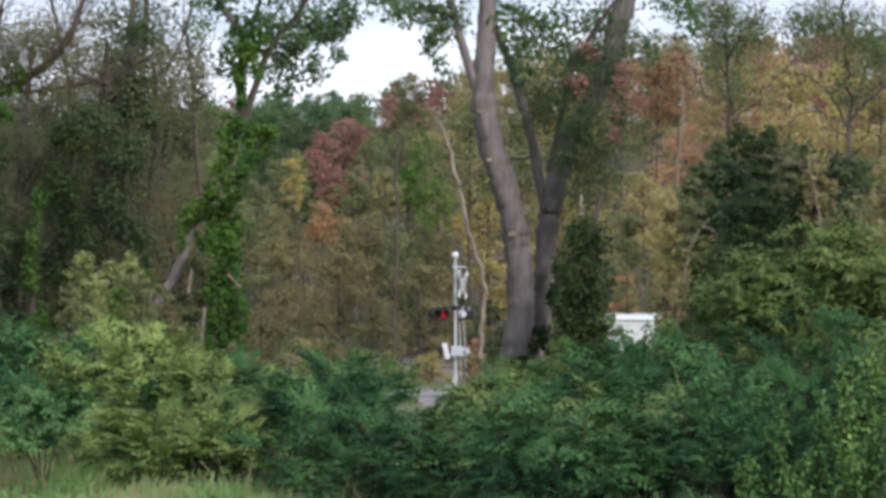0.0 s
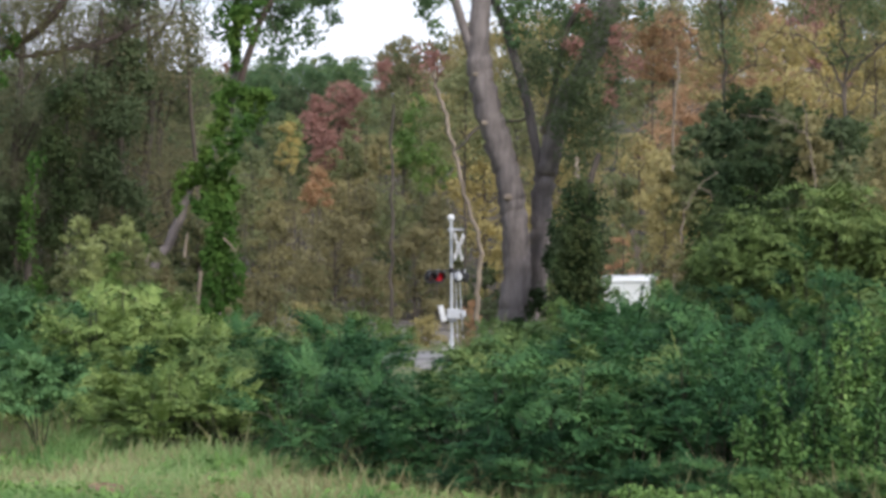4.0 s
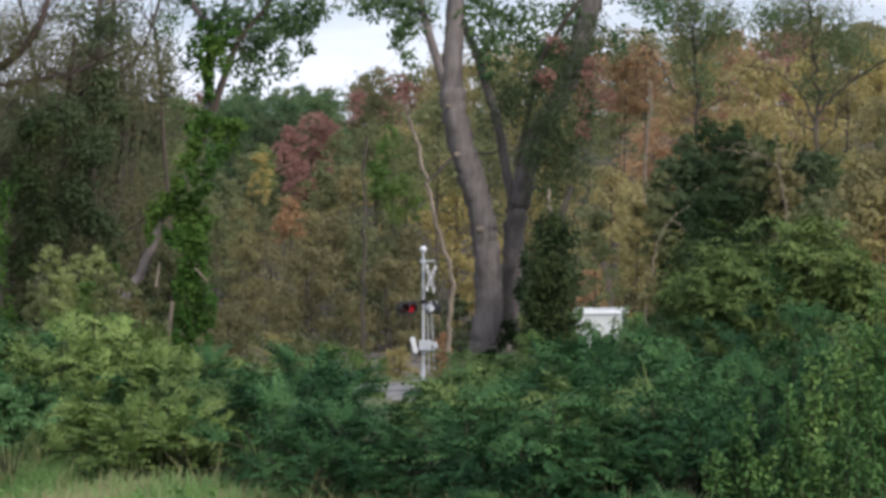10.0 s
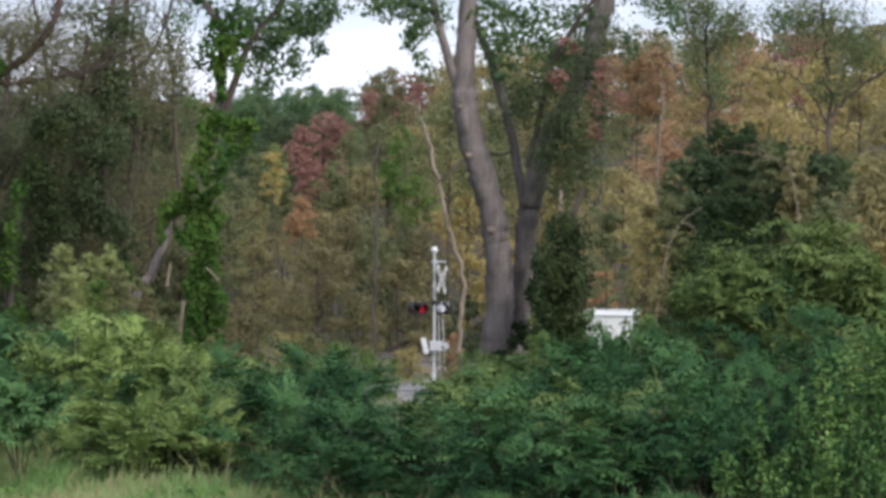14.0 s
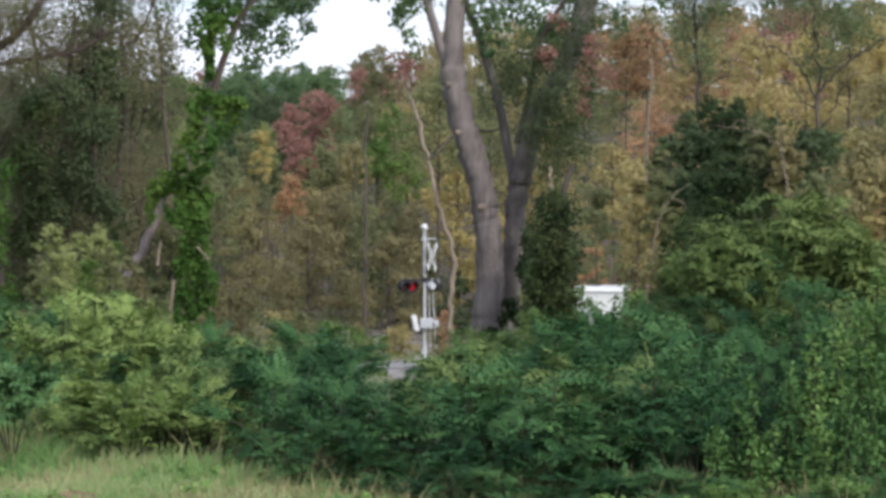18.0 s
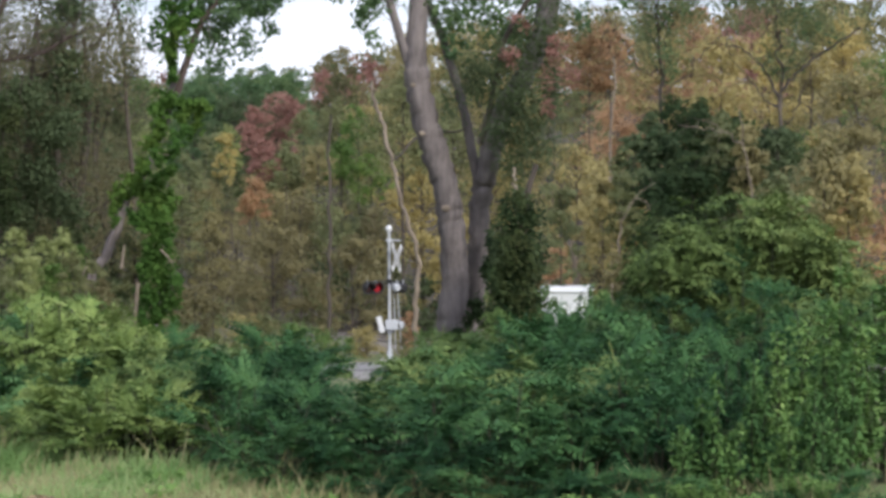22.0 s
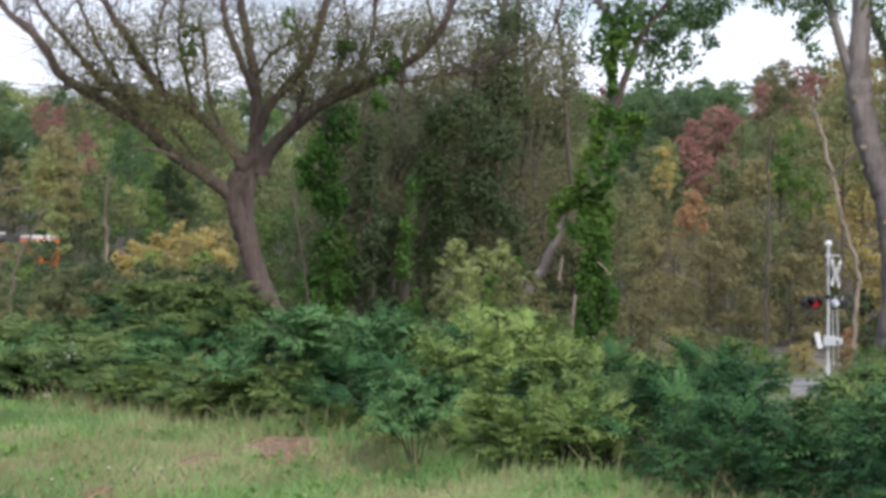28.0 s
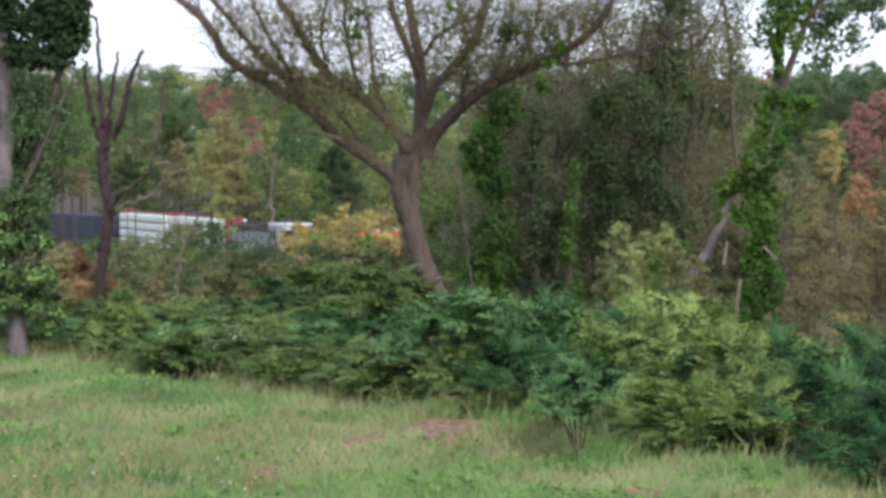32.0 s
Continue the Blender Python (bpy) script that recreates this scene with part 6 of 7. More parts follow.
for colour, kind, top, w in (("gold", "slim", (-19.02, 70.00, 1.83), 0.9), ("gold", "slim", (-19.73, 70.00, 1.45), 0.9), ("gold", "slim", (-20.44, 70.00, 1.27), 0.9), ("gold", "slim", (-18.13, 70.00, 1.40), 0.9), ("gold", "slim", (-17.60, 70.00, 1.18), 0.8), ("gold", "slim", (-18.57, 70.00, 1.51), 0.8), ("gold", "slim", (-20.80, 70.00, 0.89), 0.9), ("gold", "slim", (-19.37, 70.00, 1.16), 0.8), ("tan", "slim", (-15.18, 38.00, 1.38), 0.65), ("rust", "slim", (-14.79, 37.60, 1.18), 0.7), ("rust", "slim", (-14.78, 37.00, 1.01), 0.7), ("rust", "slim", (-14.77, 38.00, 0.93), 0.7), ("tan", "slim", (-14.96, 37.20, 0.76), 0.6), ("rust", "slim", (-14.55, 36.80, 0.69), 0.75), ("rust", "slim", (-14.27, 36.60, 0.43), 0.6), ("tan", "slim", (-14.78, 37.00, 1.28), 0.6), ("rust", "slim", (-14.68, 37.50, 1.21), 0.7), ("rust", "slim", (-14.18, 37.00, 1.06), 0.6), ("tan", "slim", (-13.56, 34.00, 0.86), 0.5), ("rust", "slim", (-13.38, 34.00, 0.69), 0.55), ("tan", "slim", (-13.11, 33.00, 0.44), 0.45), ("rust", "slim", (-13.99, 37.00, 0.79), 0.5), ("olive", "slim", (-13.96, 38.00, 1.18), 0.8), ("olive", "slim", (-13.46, 38.00, 1.04), 0.8), ("tan", "slim", (-12.85, 36.00, 0.84), 0.6), ("olive", "slim", (-12.81, 40.00, 1.14), 0.9), ("tan", "slim", (-11.34, 36.00, 0.81), 0.6), ("olive", "slim", (-12.66, 38.00, 0.96), 0.8), ("tan", "slim", (-11.80, 35.00, 0.71), 0.5), ("sage", "slim", (-6.57, 44.00, 1.74), 0.8), ("sage", "slim", (-6.02, 43.00, 1.58), 0.75), ("sage", "slim", (-5.69, 43.50, 1.71), 0.8), ("bright", "slim", (-5.47, 44.00, 1.41), 0.7), ("olive", "slim", (-4.83, 40.60, 1.19), 0.6), ("brown", "slim", (-4.59, 40.20, 0.87), 0.55), ("olive", "slim", (-5.15, 40.60, 1.33), 0.6), ("sage", "slim", (-5.94, 41.00, 1.32), 0.7), ("olive", "slim", (-6.59, 42.00, 1.14), 0.7), ("bright", "slim", (-5.54, 41.00, 1.18), 0.8),
                             ("dusk", "tree", (-10.61, 57.00, 5.65), 2.8), ("dusk", "tree", (-9.39, 58.00, 5.91), 3.0), ("dusk", "tree", (-8.27, 59.00, 5.89), 2.8), ("dusk", "tree", (-7.13, 59.00, 5.18), 2.4), ("dark", "tree", (-10.33, 57.00, 4.42), 2.6), ("dark", "tree", (-8.97, 58.00, 4.66), 2.8), ("dusk", "tree", (-7.44, 57.00, 4.34), 2.6), ("dark", "tree", (-9.33, 56.00, 3.31), 2.4), ("dark", "tree", (-7.84, 56.00, 3.04), 2.4), ("brown", "tree", (-6.75, 57.00, 3.73), 1.6), ("olive", "tree", (-4.84, 62.00, 3.26), 1.6), ("tan", "tree", (-4.54, 64.00, 2.68), 1.6), ("olive", "slim", (-4.73, 58.00, 2.51), 1.2), ("tan", "slim", (-3.84, 56.00, 1.71), 1.2), ("brown", "tree", (-6.39, 60.00, 2.66), 2.2), ("brown", "slim", (-6.36, 56.00, 1.97), 1.4), ("tan", "tree", (-10.63, 62.00, 3.12), 1.8), ("brown", "tree", (-9.67, 58.00, 1.68), 1.6), ("olive", "tree", (-5.16, 52.00, 1.50), 1.4), ("brown", "shrub", (-3.63, 48.00, 0.43), 1.6), ("olive", "shrub", (-5.23, 46.00, 0.50), 1.4), ("brown", "tree", (-11.25, 56.00, 1.42), 1.4)):
    tree(top[0], top[1], top[2], w, colour, kind, int(abs(top[0] * 5)), "thicket shrubs")

rng_w = np.random.default_rng(55)
for k in range(36):
    s = -96 + 70 * (k + rng_w.random()) / 36
    sx, sy = TRACK_X - TRACK_S * s - 3.6 * TRACK_C - rng_w.random(), TRACK_Y + TRACK_C * s - 3.6 * TRACK_S
    tree(sx, sy, gz(sx, sy) + 1.0 + 0.5 * rng_w.random(), 2.2, str(rng_w.choice(["olive", "tan", "ochre", "brown"])), "shrub", k, "scrub")

rng_w = np.random.default_rng(56)
for k in range(34):
    # soft rounded shrubs between the bank and the line
    s = (k % 17 + rng_w.random()) / 17
    near = k < 17
    p = np.array((-17.93, 42.00, 0.67)) * (1 - s) + np.array((-9.32, 38.00, 0.92)) * s if near else np.array((-23.05, 54.00, 0.61)) * (1 - s) + np.array((-12.27, 50.00, 0.78)) * s
    p = p + rng_w.normal(size=3) * np.array([0.2, 1.0, 0.12])
    tree(float(p[0]), float(p[1]), float(p[2]), 2.0 + 0.9 * rng_w.random(), str(rng_w.choice(["haze", "olive", "green", "willow", "tan"], p=[0.3, 0.24, 0.1, 0.24, 0.12])), "shrub", k, "scrub")

# ---- bare and broken trunks ----
def snag():
    t = thing("dead_tree", pose(0, 0, 0), "dead reddish-brown tree stripped to bare prongs", "dead tree")
    limb_part("trunk", t, [(-13.76, 36.00, 0.01), (-13.77, 36.00, 0.46), (-13.76, 36.00, 0.91), (-13.69, 36.00, 1.28), (-13.65, 36.00, 1.64), (-13.65, 36.00, 2.00), (-13.73, 36.00, 2.45), (-13.74, 36.00, 2.77), (-13.69, 36.00, 3.08), (-13.67, 36.00, 3.31)], 0.083, 0.089, BARK_RED, 71, 11, rough=0.13, wander=0.012)
    limb_part("limb", t, [(-13.76, 36.00, 2.95), (-13.87, 36.00, 3.22), (-13.96, 36.00, 3.49), (-14.02, 36.00, 3.89), (-14.03, 36.00, 4.24)], 0.054, 0.023, BARK_RED, 72, 7, 3, 0.35, rough=0.14, wander=0.016)
    limb_part("limb", t, [(-13.73, 36.00, 3.08), (-13.77, 36.00, 3.53), (-13.80, 36.00, 3.98), (-13.82, 36.00, 4.48), (-13.84, 36.00, 4.93)], 0.054, 0.019, BARK_RED, 73, 7, 3, 0.35, rough=0.14, wander=0.016)
    limb_part("limb", t, [(-13.65, 36.00, 3.13), (-13.61, 36.00, 3.58), (-13.54, 36.00, 4.07), (-13.47, 36.00, 4.38)], 0.039, 0.019, BARK_RED, 74, 7, 2, 0.35, rough=0.14, wander=0.016)
    limb_part("limb", t, [(-13.59, 36.00, 2.97), (-13.42, 36.00, 3.31), (-13.31, 36.00, 3.80), (-13.19, 36.00, 4.14), (-13.06, 36.00, 4.40)], 0.059, 0.029, BARK_RED, 75, 7, 3, 0.35, rough=0.14, wander=0.016)
    limb_part("limb", t, [(-13.52, 35.80, 1.93), (-13.23, 35.50, 2.13), (-12.93, 35.30, 2.27), (-12.62, 35.10, 2.54), (-12.48, 35.00, 2.89), (-12.39, 35.00, 3.50), (-12.35, 35.00, 3.91)], 0.034, 0.021, BARK_DIM, 76, 7, 2, 0.35, rough=0.14, wander=0.016)
    limb_part("limb", t, [(-13.31, 35.70, 1.90), (-12.76, 35.50, 2.10), (-12.37, 35.30, 2.40), (-11.84, 35.10, 2.56)], 0.026, 0.013, BARK_PALE, 77, 7, 1, 0.35, rough=0.14, wander=0.016)
    limb_part("limb", t, [(-12.75, 35.20, 2.52), (-12.30, 35.10, 2.60)], 0.021, 0.013, BARK_PALE, 78, 7, 0, 0.35, rough=0.14, wander=0.016)
    limb_part("limb", t, [(-13.67, 36.00, 1.55), (-13.78, 36.00, 1.32), (-13.82, 36.00, 1.00)], 0.039, 0.023, BARK_RED, 79, 7, 0, 0.35, rough=0.14, wander=0.016)


snag()
for pts, a, b, mat, label in (
        ([(1.13, 70.00, -2.06), (1.13, 70.00, -0.73), (1.23, 70.00, 0.10), (0.89, 70.00, 1.26), (0.51, 70.00, 2.75), (0.26, 70.00, 3.90), (-0.03, 70.00, 4.81), (-0.10, 70.00, 5.39)], 10, 6, BARK_PALE, "pale barkless leaning dead trunk"),
        ([(-13.89, 40.00, -0.16), (-13.89, 40.00, 0.54), (-13.76, 40.00, 1.19), (-13.50, 40.00, 1.69), (-13.21, 40.00, 2.18)], 9, 4, BARK_PALE, "thin bare leaning sapling"),
        ([(-1.99, 100.00, -3.92), (-1.99, 100.00, -0.61), (-1.94, 100.00, 3.17), (-1.87, 100.00, 5.30)], 9, 4, BARK_DIM, "slim grey bare trunk in the wood"),
        ([(8.36, 85.00, 4.05), (8.55, 85.00, 5.85), (8.45, 85.00, 6.86)], 4, 3, BARK_PALE, "pale birch-like stem in the wood"),
        ([(6.44, 77.00, -0.96), (6.36, 77.00, 0.04), (6.28, 77.00, 1.05)], 14, 8, BARK_PALE, "stout pale broken trunk in the wood"),
        ([(2.60, 43.60, 1.75), (2.54, 43.60, 2.17), (2.51, 43.60, 2.63)], 13, 5, BARK_PALE, "pale splintered stub of a broken tree"),
        ([(-11.74, 34.00, 0.30), (-11.56, 34.00, 0.38), (-11.42, 34.00, 0.45)], 9, 6, BARK_PALE, "pale broken end of a fallen log"),
        ([(-7.89, 37.0, -0.03), (-7.93, 37.0, 0.69), (-8.03, 37.0, 1.41), (-8.12, 37.0, 2.12), (-8.18, 37.0, 2.84)], 4.5, 2.5, BARK_DIM, "slim dead vine stem in the thicket"),
        ([(-57.58, 190.00, -1.67), (-57.77, 190.00, 1.12), (-57.48, 190.00, 3.45), (-57.09, 190.00, 5.30)], 8, 4, BARK_PALE, "pale slender birch trunk")):
    t = thing("dead_tree", pose(0, 0, 0), label, "dead tree", "bare trunks")
    y0 = pts[0][1]
    foot = (pts[0][0], y0, min(pts[0][2], gz(pts[0][0], y0) - 0.1))
    limb_part("trunk", t, [foot] + list(pts), a / 2 * y0 / 4230, b / 2 * y0 / 4230, mat, int(abs(pts[0][0] * 10)) + 5, 8, rough=0.12, wander=0.0004 * y0)


def dead_boughs():
    """Bleached leafless saplings and a broken bough."""
    t = thing("dead_tree", pose(0, 0, 0), "bleached leafless sapling with a forked top", "dead tree", "bare trunks")
    limb_part("trunk", t, [(5.49, 55.00, -3.40)] + [(5.51, 55.00, 0.04), (5.61, 55.00, 1.21), (5.79, 55.00, 1.73), (5.97, 55.00, 1.97)], 0.030, 0.014, BARK_PALE, 161, 6, 3, 0.25, 0.006, wander=0.02)
    limb_part("limb", t, [(5.97, 55.00, 1.97), (6.13, 55.00, 2.15), (6.44, 55.00, 2.34)], 0.014, 0.007, BARK_PALE, 162, 5, wander=0.015)
    limb_part("limb", t, [(5.97, 55.00, 1.97), (6.22, 55.00, 1.89), (6.29, 55.00, 1.71)], 0.014, 0.007, BARK_PALE, 163, 5, 2, 0.2, 0.005, wander=0.015)
    t = thing("dead_tree", pose(0, 0, 0), "grey dead sapling with level bare boughs", "dead tree", "bare trunks")
    limb_part("trunk", t, [(9.10, 57.00, -3.60)] + [(9.06, 57.00, 0.51), (8.97, 57.00, 2.13), (8.80, 57.00, 3.21), (8.69, 57.00, 4.15)], 0.035, 0.012, BARK_PALE, 164, 6, 4, 0.4, 0.007, wander=0.02)
    limb_part("limb", t, [(8.80, 57.00, 3.21), (8.33, 57.00, 3.53), (7.72, 57.00, 3.64), (7.20, 57.00, 3.71)], 0.018, 0.007, BARK_PALE, 165, 5, 6, 0.3, 0.006, wander=0.03)
    limb_part("limb", t, [(8.33, 57.00, 3.53), (7.99, 57.00, 3.77), (7.66, 57.00, 3.81)], 0.012, 0.006, BARK_PALE, 166, 5, 3, 0.2, 0.005, wander=0.02)
    t = thing("fallen_bough", pose(0, 0, 0), "pale broken bough leaning out of the scrub", "branch")
    limb_part("limb", t, [(-11.70, 33.00, -0.20), (-11.46, 33.00, 0.33), (-11.30, 33.00, 0.39), (-11.10, 33.00, 0.51)], 0.035, 0.022, BARK_PALE, 167, 7, wander=0.01)


dead_boughs()


def fallen_log():
    x, y = -2.53, 29.00
    t = thing("log", pose(x, y, gz(x, y) + 0.07), "pale fallen log lying among the bushes", "log")
    w = Wood(np.random.default_rng(17))
    w.limb([(-0.28, 0.05, -0.02), (0, 0, 0.02), (0.3, -0.04, 0.05)], 0.075, 0.06, 9, 4, 0.08)
    part("trunk", w.mesh("trunk"), BARK_GREY, t)


fallen_log()


def vine_column():
    t = thing("tree", pose(0, 0, 0), "ivy-smothered dark green tree stub", "tree")
    limb_part("trunk", t, [(2.50, 43.00, -1.19), (2.52, 43.00, 0.03), (2.60, 43.00, 1.25), (2.70, 43.00, 2.07), (2.89, 43.00, 2.68)], 0.14, 0.05, BARK_DIM, 91, 8)
    leafy("vine", "dark", t, [((2.50, 43.00, -0.38), (0.48, 0.44, 0.55), 1440), ((2.50, 43.00, 0.34), (0.55, 0.44, 0.55), 1800), ((2.55, 43.00, 1.05), (0.53, 0.44, 0.55), 1800), ((2.60, 43.00, 1.76), (0.43, 0.39, 0.44), 1080), ((2.29, 42.80, 0.45), (0.24, 0.22, 0.44), 540)], 0.08, 92, slim=0.7)
    leafy("vine", "haze", t, [((2.18, 42.70, 1.06), (0.18, 0.22, 0.55), 288), ((2.59, 42.80, 2.07), (0.24, 0.22, 0.22), 216), ((2.79, 42.70, 0.86), (0.18, 0.22, 0.55), 252)], 0.09, 93, "brighter ivy sprays", slim=0.7)
    leafy("vine", "dark", t, [((2.24, 42.50, 1.65), (0.20, 0.28, 0.36), 160), ((2.64, 42.50, 1.76), (0.24, 0.31, 0.40), 200), ((2.39, 42.50, 1.15), (0.34, 0.34, 0.40), 300), ((2.75, 42.50, 0.95), (0.20, 0.33, 0.50), 220), ((2.19, 42.50, 0.55), (0.20, 0.31, 0.44), 200), ((2.55, 42.50, 0.25), (0.34, 0.35, 0.44), 320), ((2.85, 42.50, 0.04), (0.18, 0.27, 0.36), 160), ((2.35, 42.50, -0.26), (0.34, 0.29, 0.26), 220), ((2.59, 42.50, 2.16), (0.14, 0.23, 0.30), 90)], 0.07, 94, "fresh ivy leaves over the dark ones", slim=0.75, per=14, spread=(0.35, 0.45))
    leafy("vine", "poplar", t, [((3.00, 42.50, 0.44), (0.12, 0.16, 0.12), 30), ((3.12, 42.50, 0.21), (0.14, 0.17, 0.12), 40), ((3.27, 42.50, 0.04), (0.16, 0.18, 0.12), 50), ((3.02, 42.50, -0.04), (0.12, 0.16, 0.10), 40), ((3.48, 42.50, -0.04), (0.14, 0.16, 0.10), 40), ((3.81, 42.50, 0.36), (0.06, 0.17, 0.20), 36), ((3.77, 42.50, 0.04), (0.08, 0.16, 0.14), 40)], 0.085, 95, "loose green sprays at the outer edge", slim=0.75, per=5, spread=(0.3, 0.4))


vine_column()


def edge_tree():
    t = thing("tree", pose(0, 0, 0.122) @ Matrix.Scale(0.947, 4), "grey-stemmed tree with deep green leaves on the bank", "tree")
    limb_part("trunk", t, [(-12.40, 29.40, -0.34), (-12.40, 29.40, -0.04), (-12.41, 29.40, 0.33), (-12.45, 29.40, 0.78), (-12.53, 29.40, 1.30), (-12.58, 29.40, 1.67), (-12.59, 29.40, 2.04), (-12.58, 29.40, 2.57), (-12.54, 29.40, 2.94), (-12.59, 29.40, 3.46), (-12.63, 29.40, 4.05), (-12.70, 29.40, 4.65), (-12.75, 29.40, 5.24)], 0.139, 0.083, BARK_GREY, 95, 11, rough=0.07, wander=0.01)
    limb_part("limb", t, [(-12.60, 29.60, 1.82), (-12.38, 29.60, 2.31), (-12.22, 29.60, 2.64), (-12.13, 29.60, 2.94), (-12.02, 29.60, 3.31), (-11.94, 29.60, 3.61), (-11.86, 29.60, 3.87), (-11.75, 29.60, 4.35), (-11.69, 29.60, 4.80)], 0.070, 0.042, BARK_WILLOW, 96, 8, 8, 0.5)
    limb_part("limb", t, [(-12.29, 29.20, 2.12), (-12.10, 29.20, 2.49), (-11.82, 29.20, 3.07), (-11.67, 29.20, 3.41), (-11.53, 29.20, 3.67)], 0.028, 0.014, BARK_DIM, 97, 7, 5, 0.4)
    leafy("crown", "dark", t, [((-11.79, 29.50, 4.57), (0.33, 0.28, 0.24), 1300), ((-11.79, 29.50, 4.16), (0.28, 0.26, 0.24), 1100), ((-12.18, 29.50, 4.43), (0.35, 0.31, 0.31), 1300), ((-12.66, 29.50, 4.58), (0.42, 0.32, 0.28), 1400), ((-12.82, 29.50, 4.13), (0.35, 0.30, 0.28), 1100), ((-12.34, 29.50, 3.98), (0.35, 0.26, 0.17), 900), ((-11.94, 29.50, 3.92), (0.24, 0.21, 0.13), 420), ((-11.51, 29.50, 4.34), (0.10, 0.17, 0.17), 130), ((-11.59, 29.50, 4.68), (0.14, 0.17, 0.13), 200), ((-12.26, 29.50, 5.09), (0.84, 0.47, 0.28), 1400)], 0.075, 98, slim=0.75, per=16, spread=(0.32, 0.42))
    leafy("crown", "haze", t, [((-12.91, 29.70, 3.62), (0.35, 0.30, 0.28), 1500), ((-12.38, 29.70, 3.43), (0.28, 0.29, 0.32), 1000), ((-12.91, 29.70, 2.94), (0.32, 0.30, 0.32), 1500), ((-12.42, 29.70, 2.87), (0.25, 0.28, 0.32), 900), ((-11.98, 29.70, 3.35), (0.24, 0.27, 0.32), 560), ((-11.86, 29.70, 2.87), (0.18, 0.24, 0.28), 300), ((-12.95, 29.70, 2.30), (0.32, 0.29, 0.28), 1400), ((-12.30, 29.70, 2.31), (0.25, 0.27, 0.28), 900), ((-12.58, 29.70, 2.57), (0.24, 0.29, 0.35), 800), ((-11.94, 29.70, 2.27), (0.15, 0.21, 0.21), 200)], 0.06, 99, "thin middle leaves round the stems", slim=0.6, per=12, spread=(0.4, 0.5))
    leafy("crown", "broad", t, [((-12.73, 29.20, 1.82), (0.35, 0.26, 0.18), 450), ((-12.17, 29.20, 1.89), (0.26, 0.22, 0.14), 210), ((-12.49, 29.20, 1.53), (0.41, 0.29, 0.18), 500), ((-11.98, 29.20, 1.48), (0.17, 0.19, 0.15), 160), ((-12.69, 29.20, 1.16), (0.32, 0.25, 0.18), 450), ((-12.17, 29.20, 1.09), (0.36, 0.27, 0.18), 450), ((-11.86, 29.20, 0.98), (0.14, 0.18, 0.15), 120), ((-12.53, 29.20, 0.75), (0.37, 0.27, 0.17), 450), ((-11.96, 29.20, 0.63), (0.23, 0.22, 0.17), 280), ((-12.78, 29.20, 0.45), (0.16, 0.2, 0.14), 150), ((-11.80, 29.20, 0.47), (0.10, 0.17, 0.15), 65)], 0.062, 100, "dense lower leaves round the stem", slim=0.75, per=16, spread=(0.32, 0.42))
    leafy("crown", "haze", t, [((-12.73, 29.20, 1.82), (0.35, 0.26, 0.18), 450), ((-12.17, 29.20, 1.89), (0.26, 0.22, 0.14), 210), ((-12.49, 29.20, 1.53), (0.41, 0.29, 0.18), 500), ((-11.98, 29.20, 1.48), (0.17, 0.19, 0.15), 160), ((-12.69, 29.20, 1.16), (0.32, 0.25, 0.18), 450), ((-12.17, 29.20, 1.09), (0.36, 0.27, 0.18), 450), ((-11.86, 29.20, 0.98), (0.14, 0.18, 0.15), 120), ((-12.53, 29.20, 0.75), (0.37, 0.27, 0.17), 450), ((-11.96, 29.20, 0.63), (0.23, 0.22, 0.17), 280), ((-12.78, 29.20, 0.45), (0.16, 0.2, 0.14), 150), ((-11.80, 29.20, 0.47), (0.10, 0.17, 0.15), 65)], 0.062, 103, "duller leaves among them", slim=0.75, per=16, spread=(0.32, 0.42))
    # shade inside the crown is put into the colour: a core of darker leaves
    leafy("crown", "dark", t, [((-12.91, 29.70, 2.19), (0.35, 0.33, 0.35), 500), ((-12.42, 29.70, 2.34), (0.28, 0.30, 0.35), 300), ((-12.74, 29.70, 1.59), (0.42, 0.35, 0.35), 500), ((-12.58, 29.70, 0.99), (0.42, 0.33, 0.28), 500), ((-12.18, 29.70, 0.77), (0.21, 0.25, 0.28), 300), ((-12.91, 29.70, 2.94), (0.28, 0.30, 0.35), 400)], 0.08, 101, "inner leaves coloured dark to stand for shade", slim=0.75, per=16, spread=(0.32, 0.42))
    leafy("crown", "poplar", t, [((-12.18, 29.30, 1.94), (0.26, 0.24, 0.21), 700), ((-12.03, 29.30, 2.12), (0.12, 0.21, 0.24), 260), ((-12.33, 29.30, 2.20), (0.28, 0.25, 0.21), 500), ((-12.65, 29.30, 2.01), (0.28, 0.25, 0.21), 500), ((-12.00, 29.30, 1.72), (0.11, 0.18, 0.17), 220), ((-12.34, 29.30, 3.19), (0.28, 0.30, 0.35), 360), ((-11.86, 29.30, 3.01), (0.21, 0.27, 0.35), 240)], 0.06, 102, "sprays reaching out beside the stem", slim=0.7, per=14, spread=(0.35, 0.45))


edge_tree()


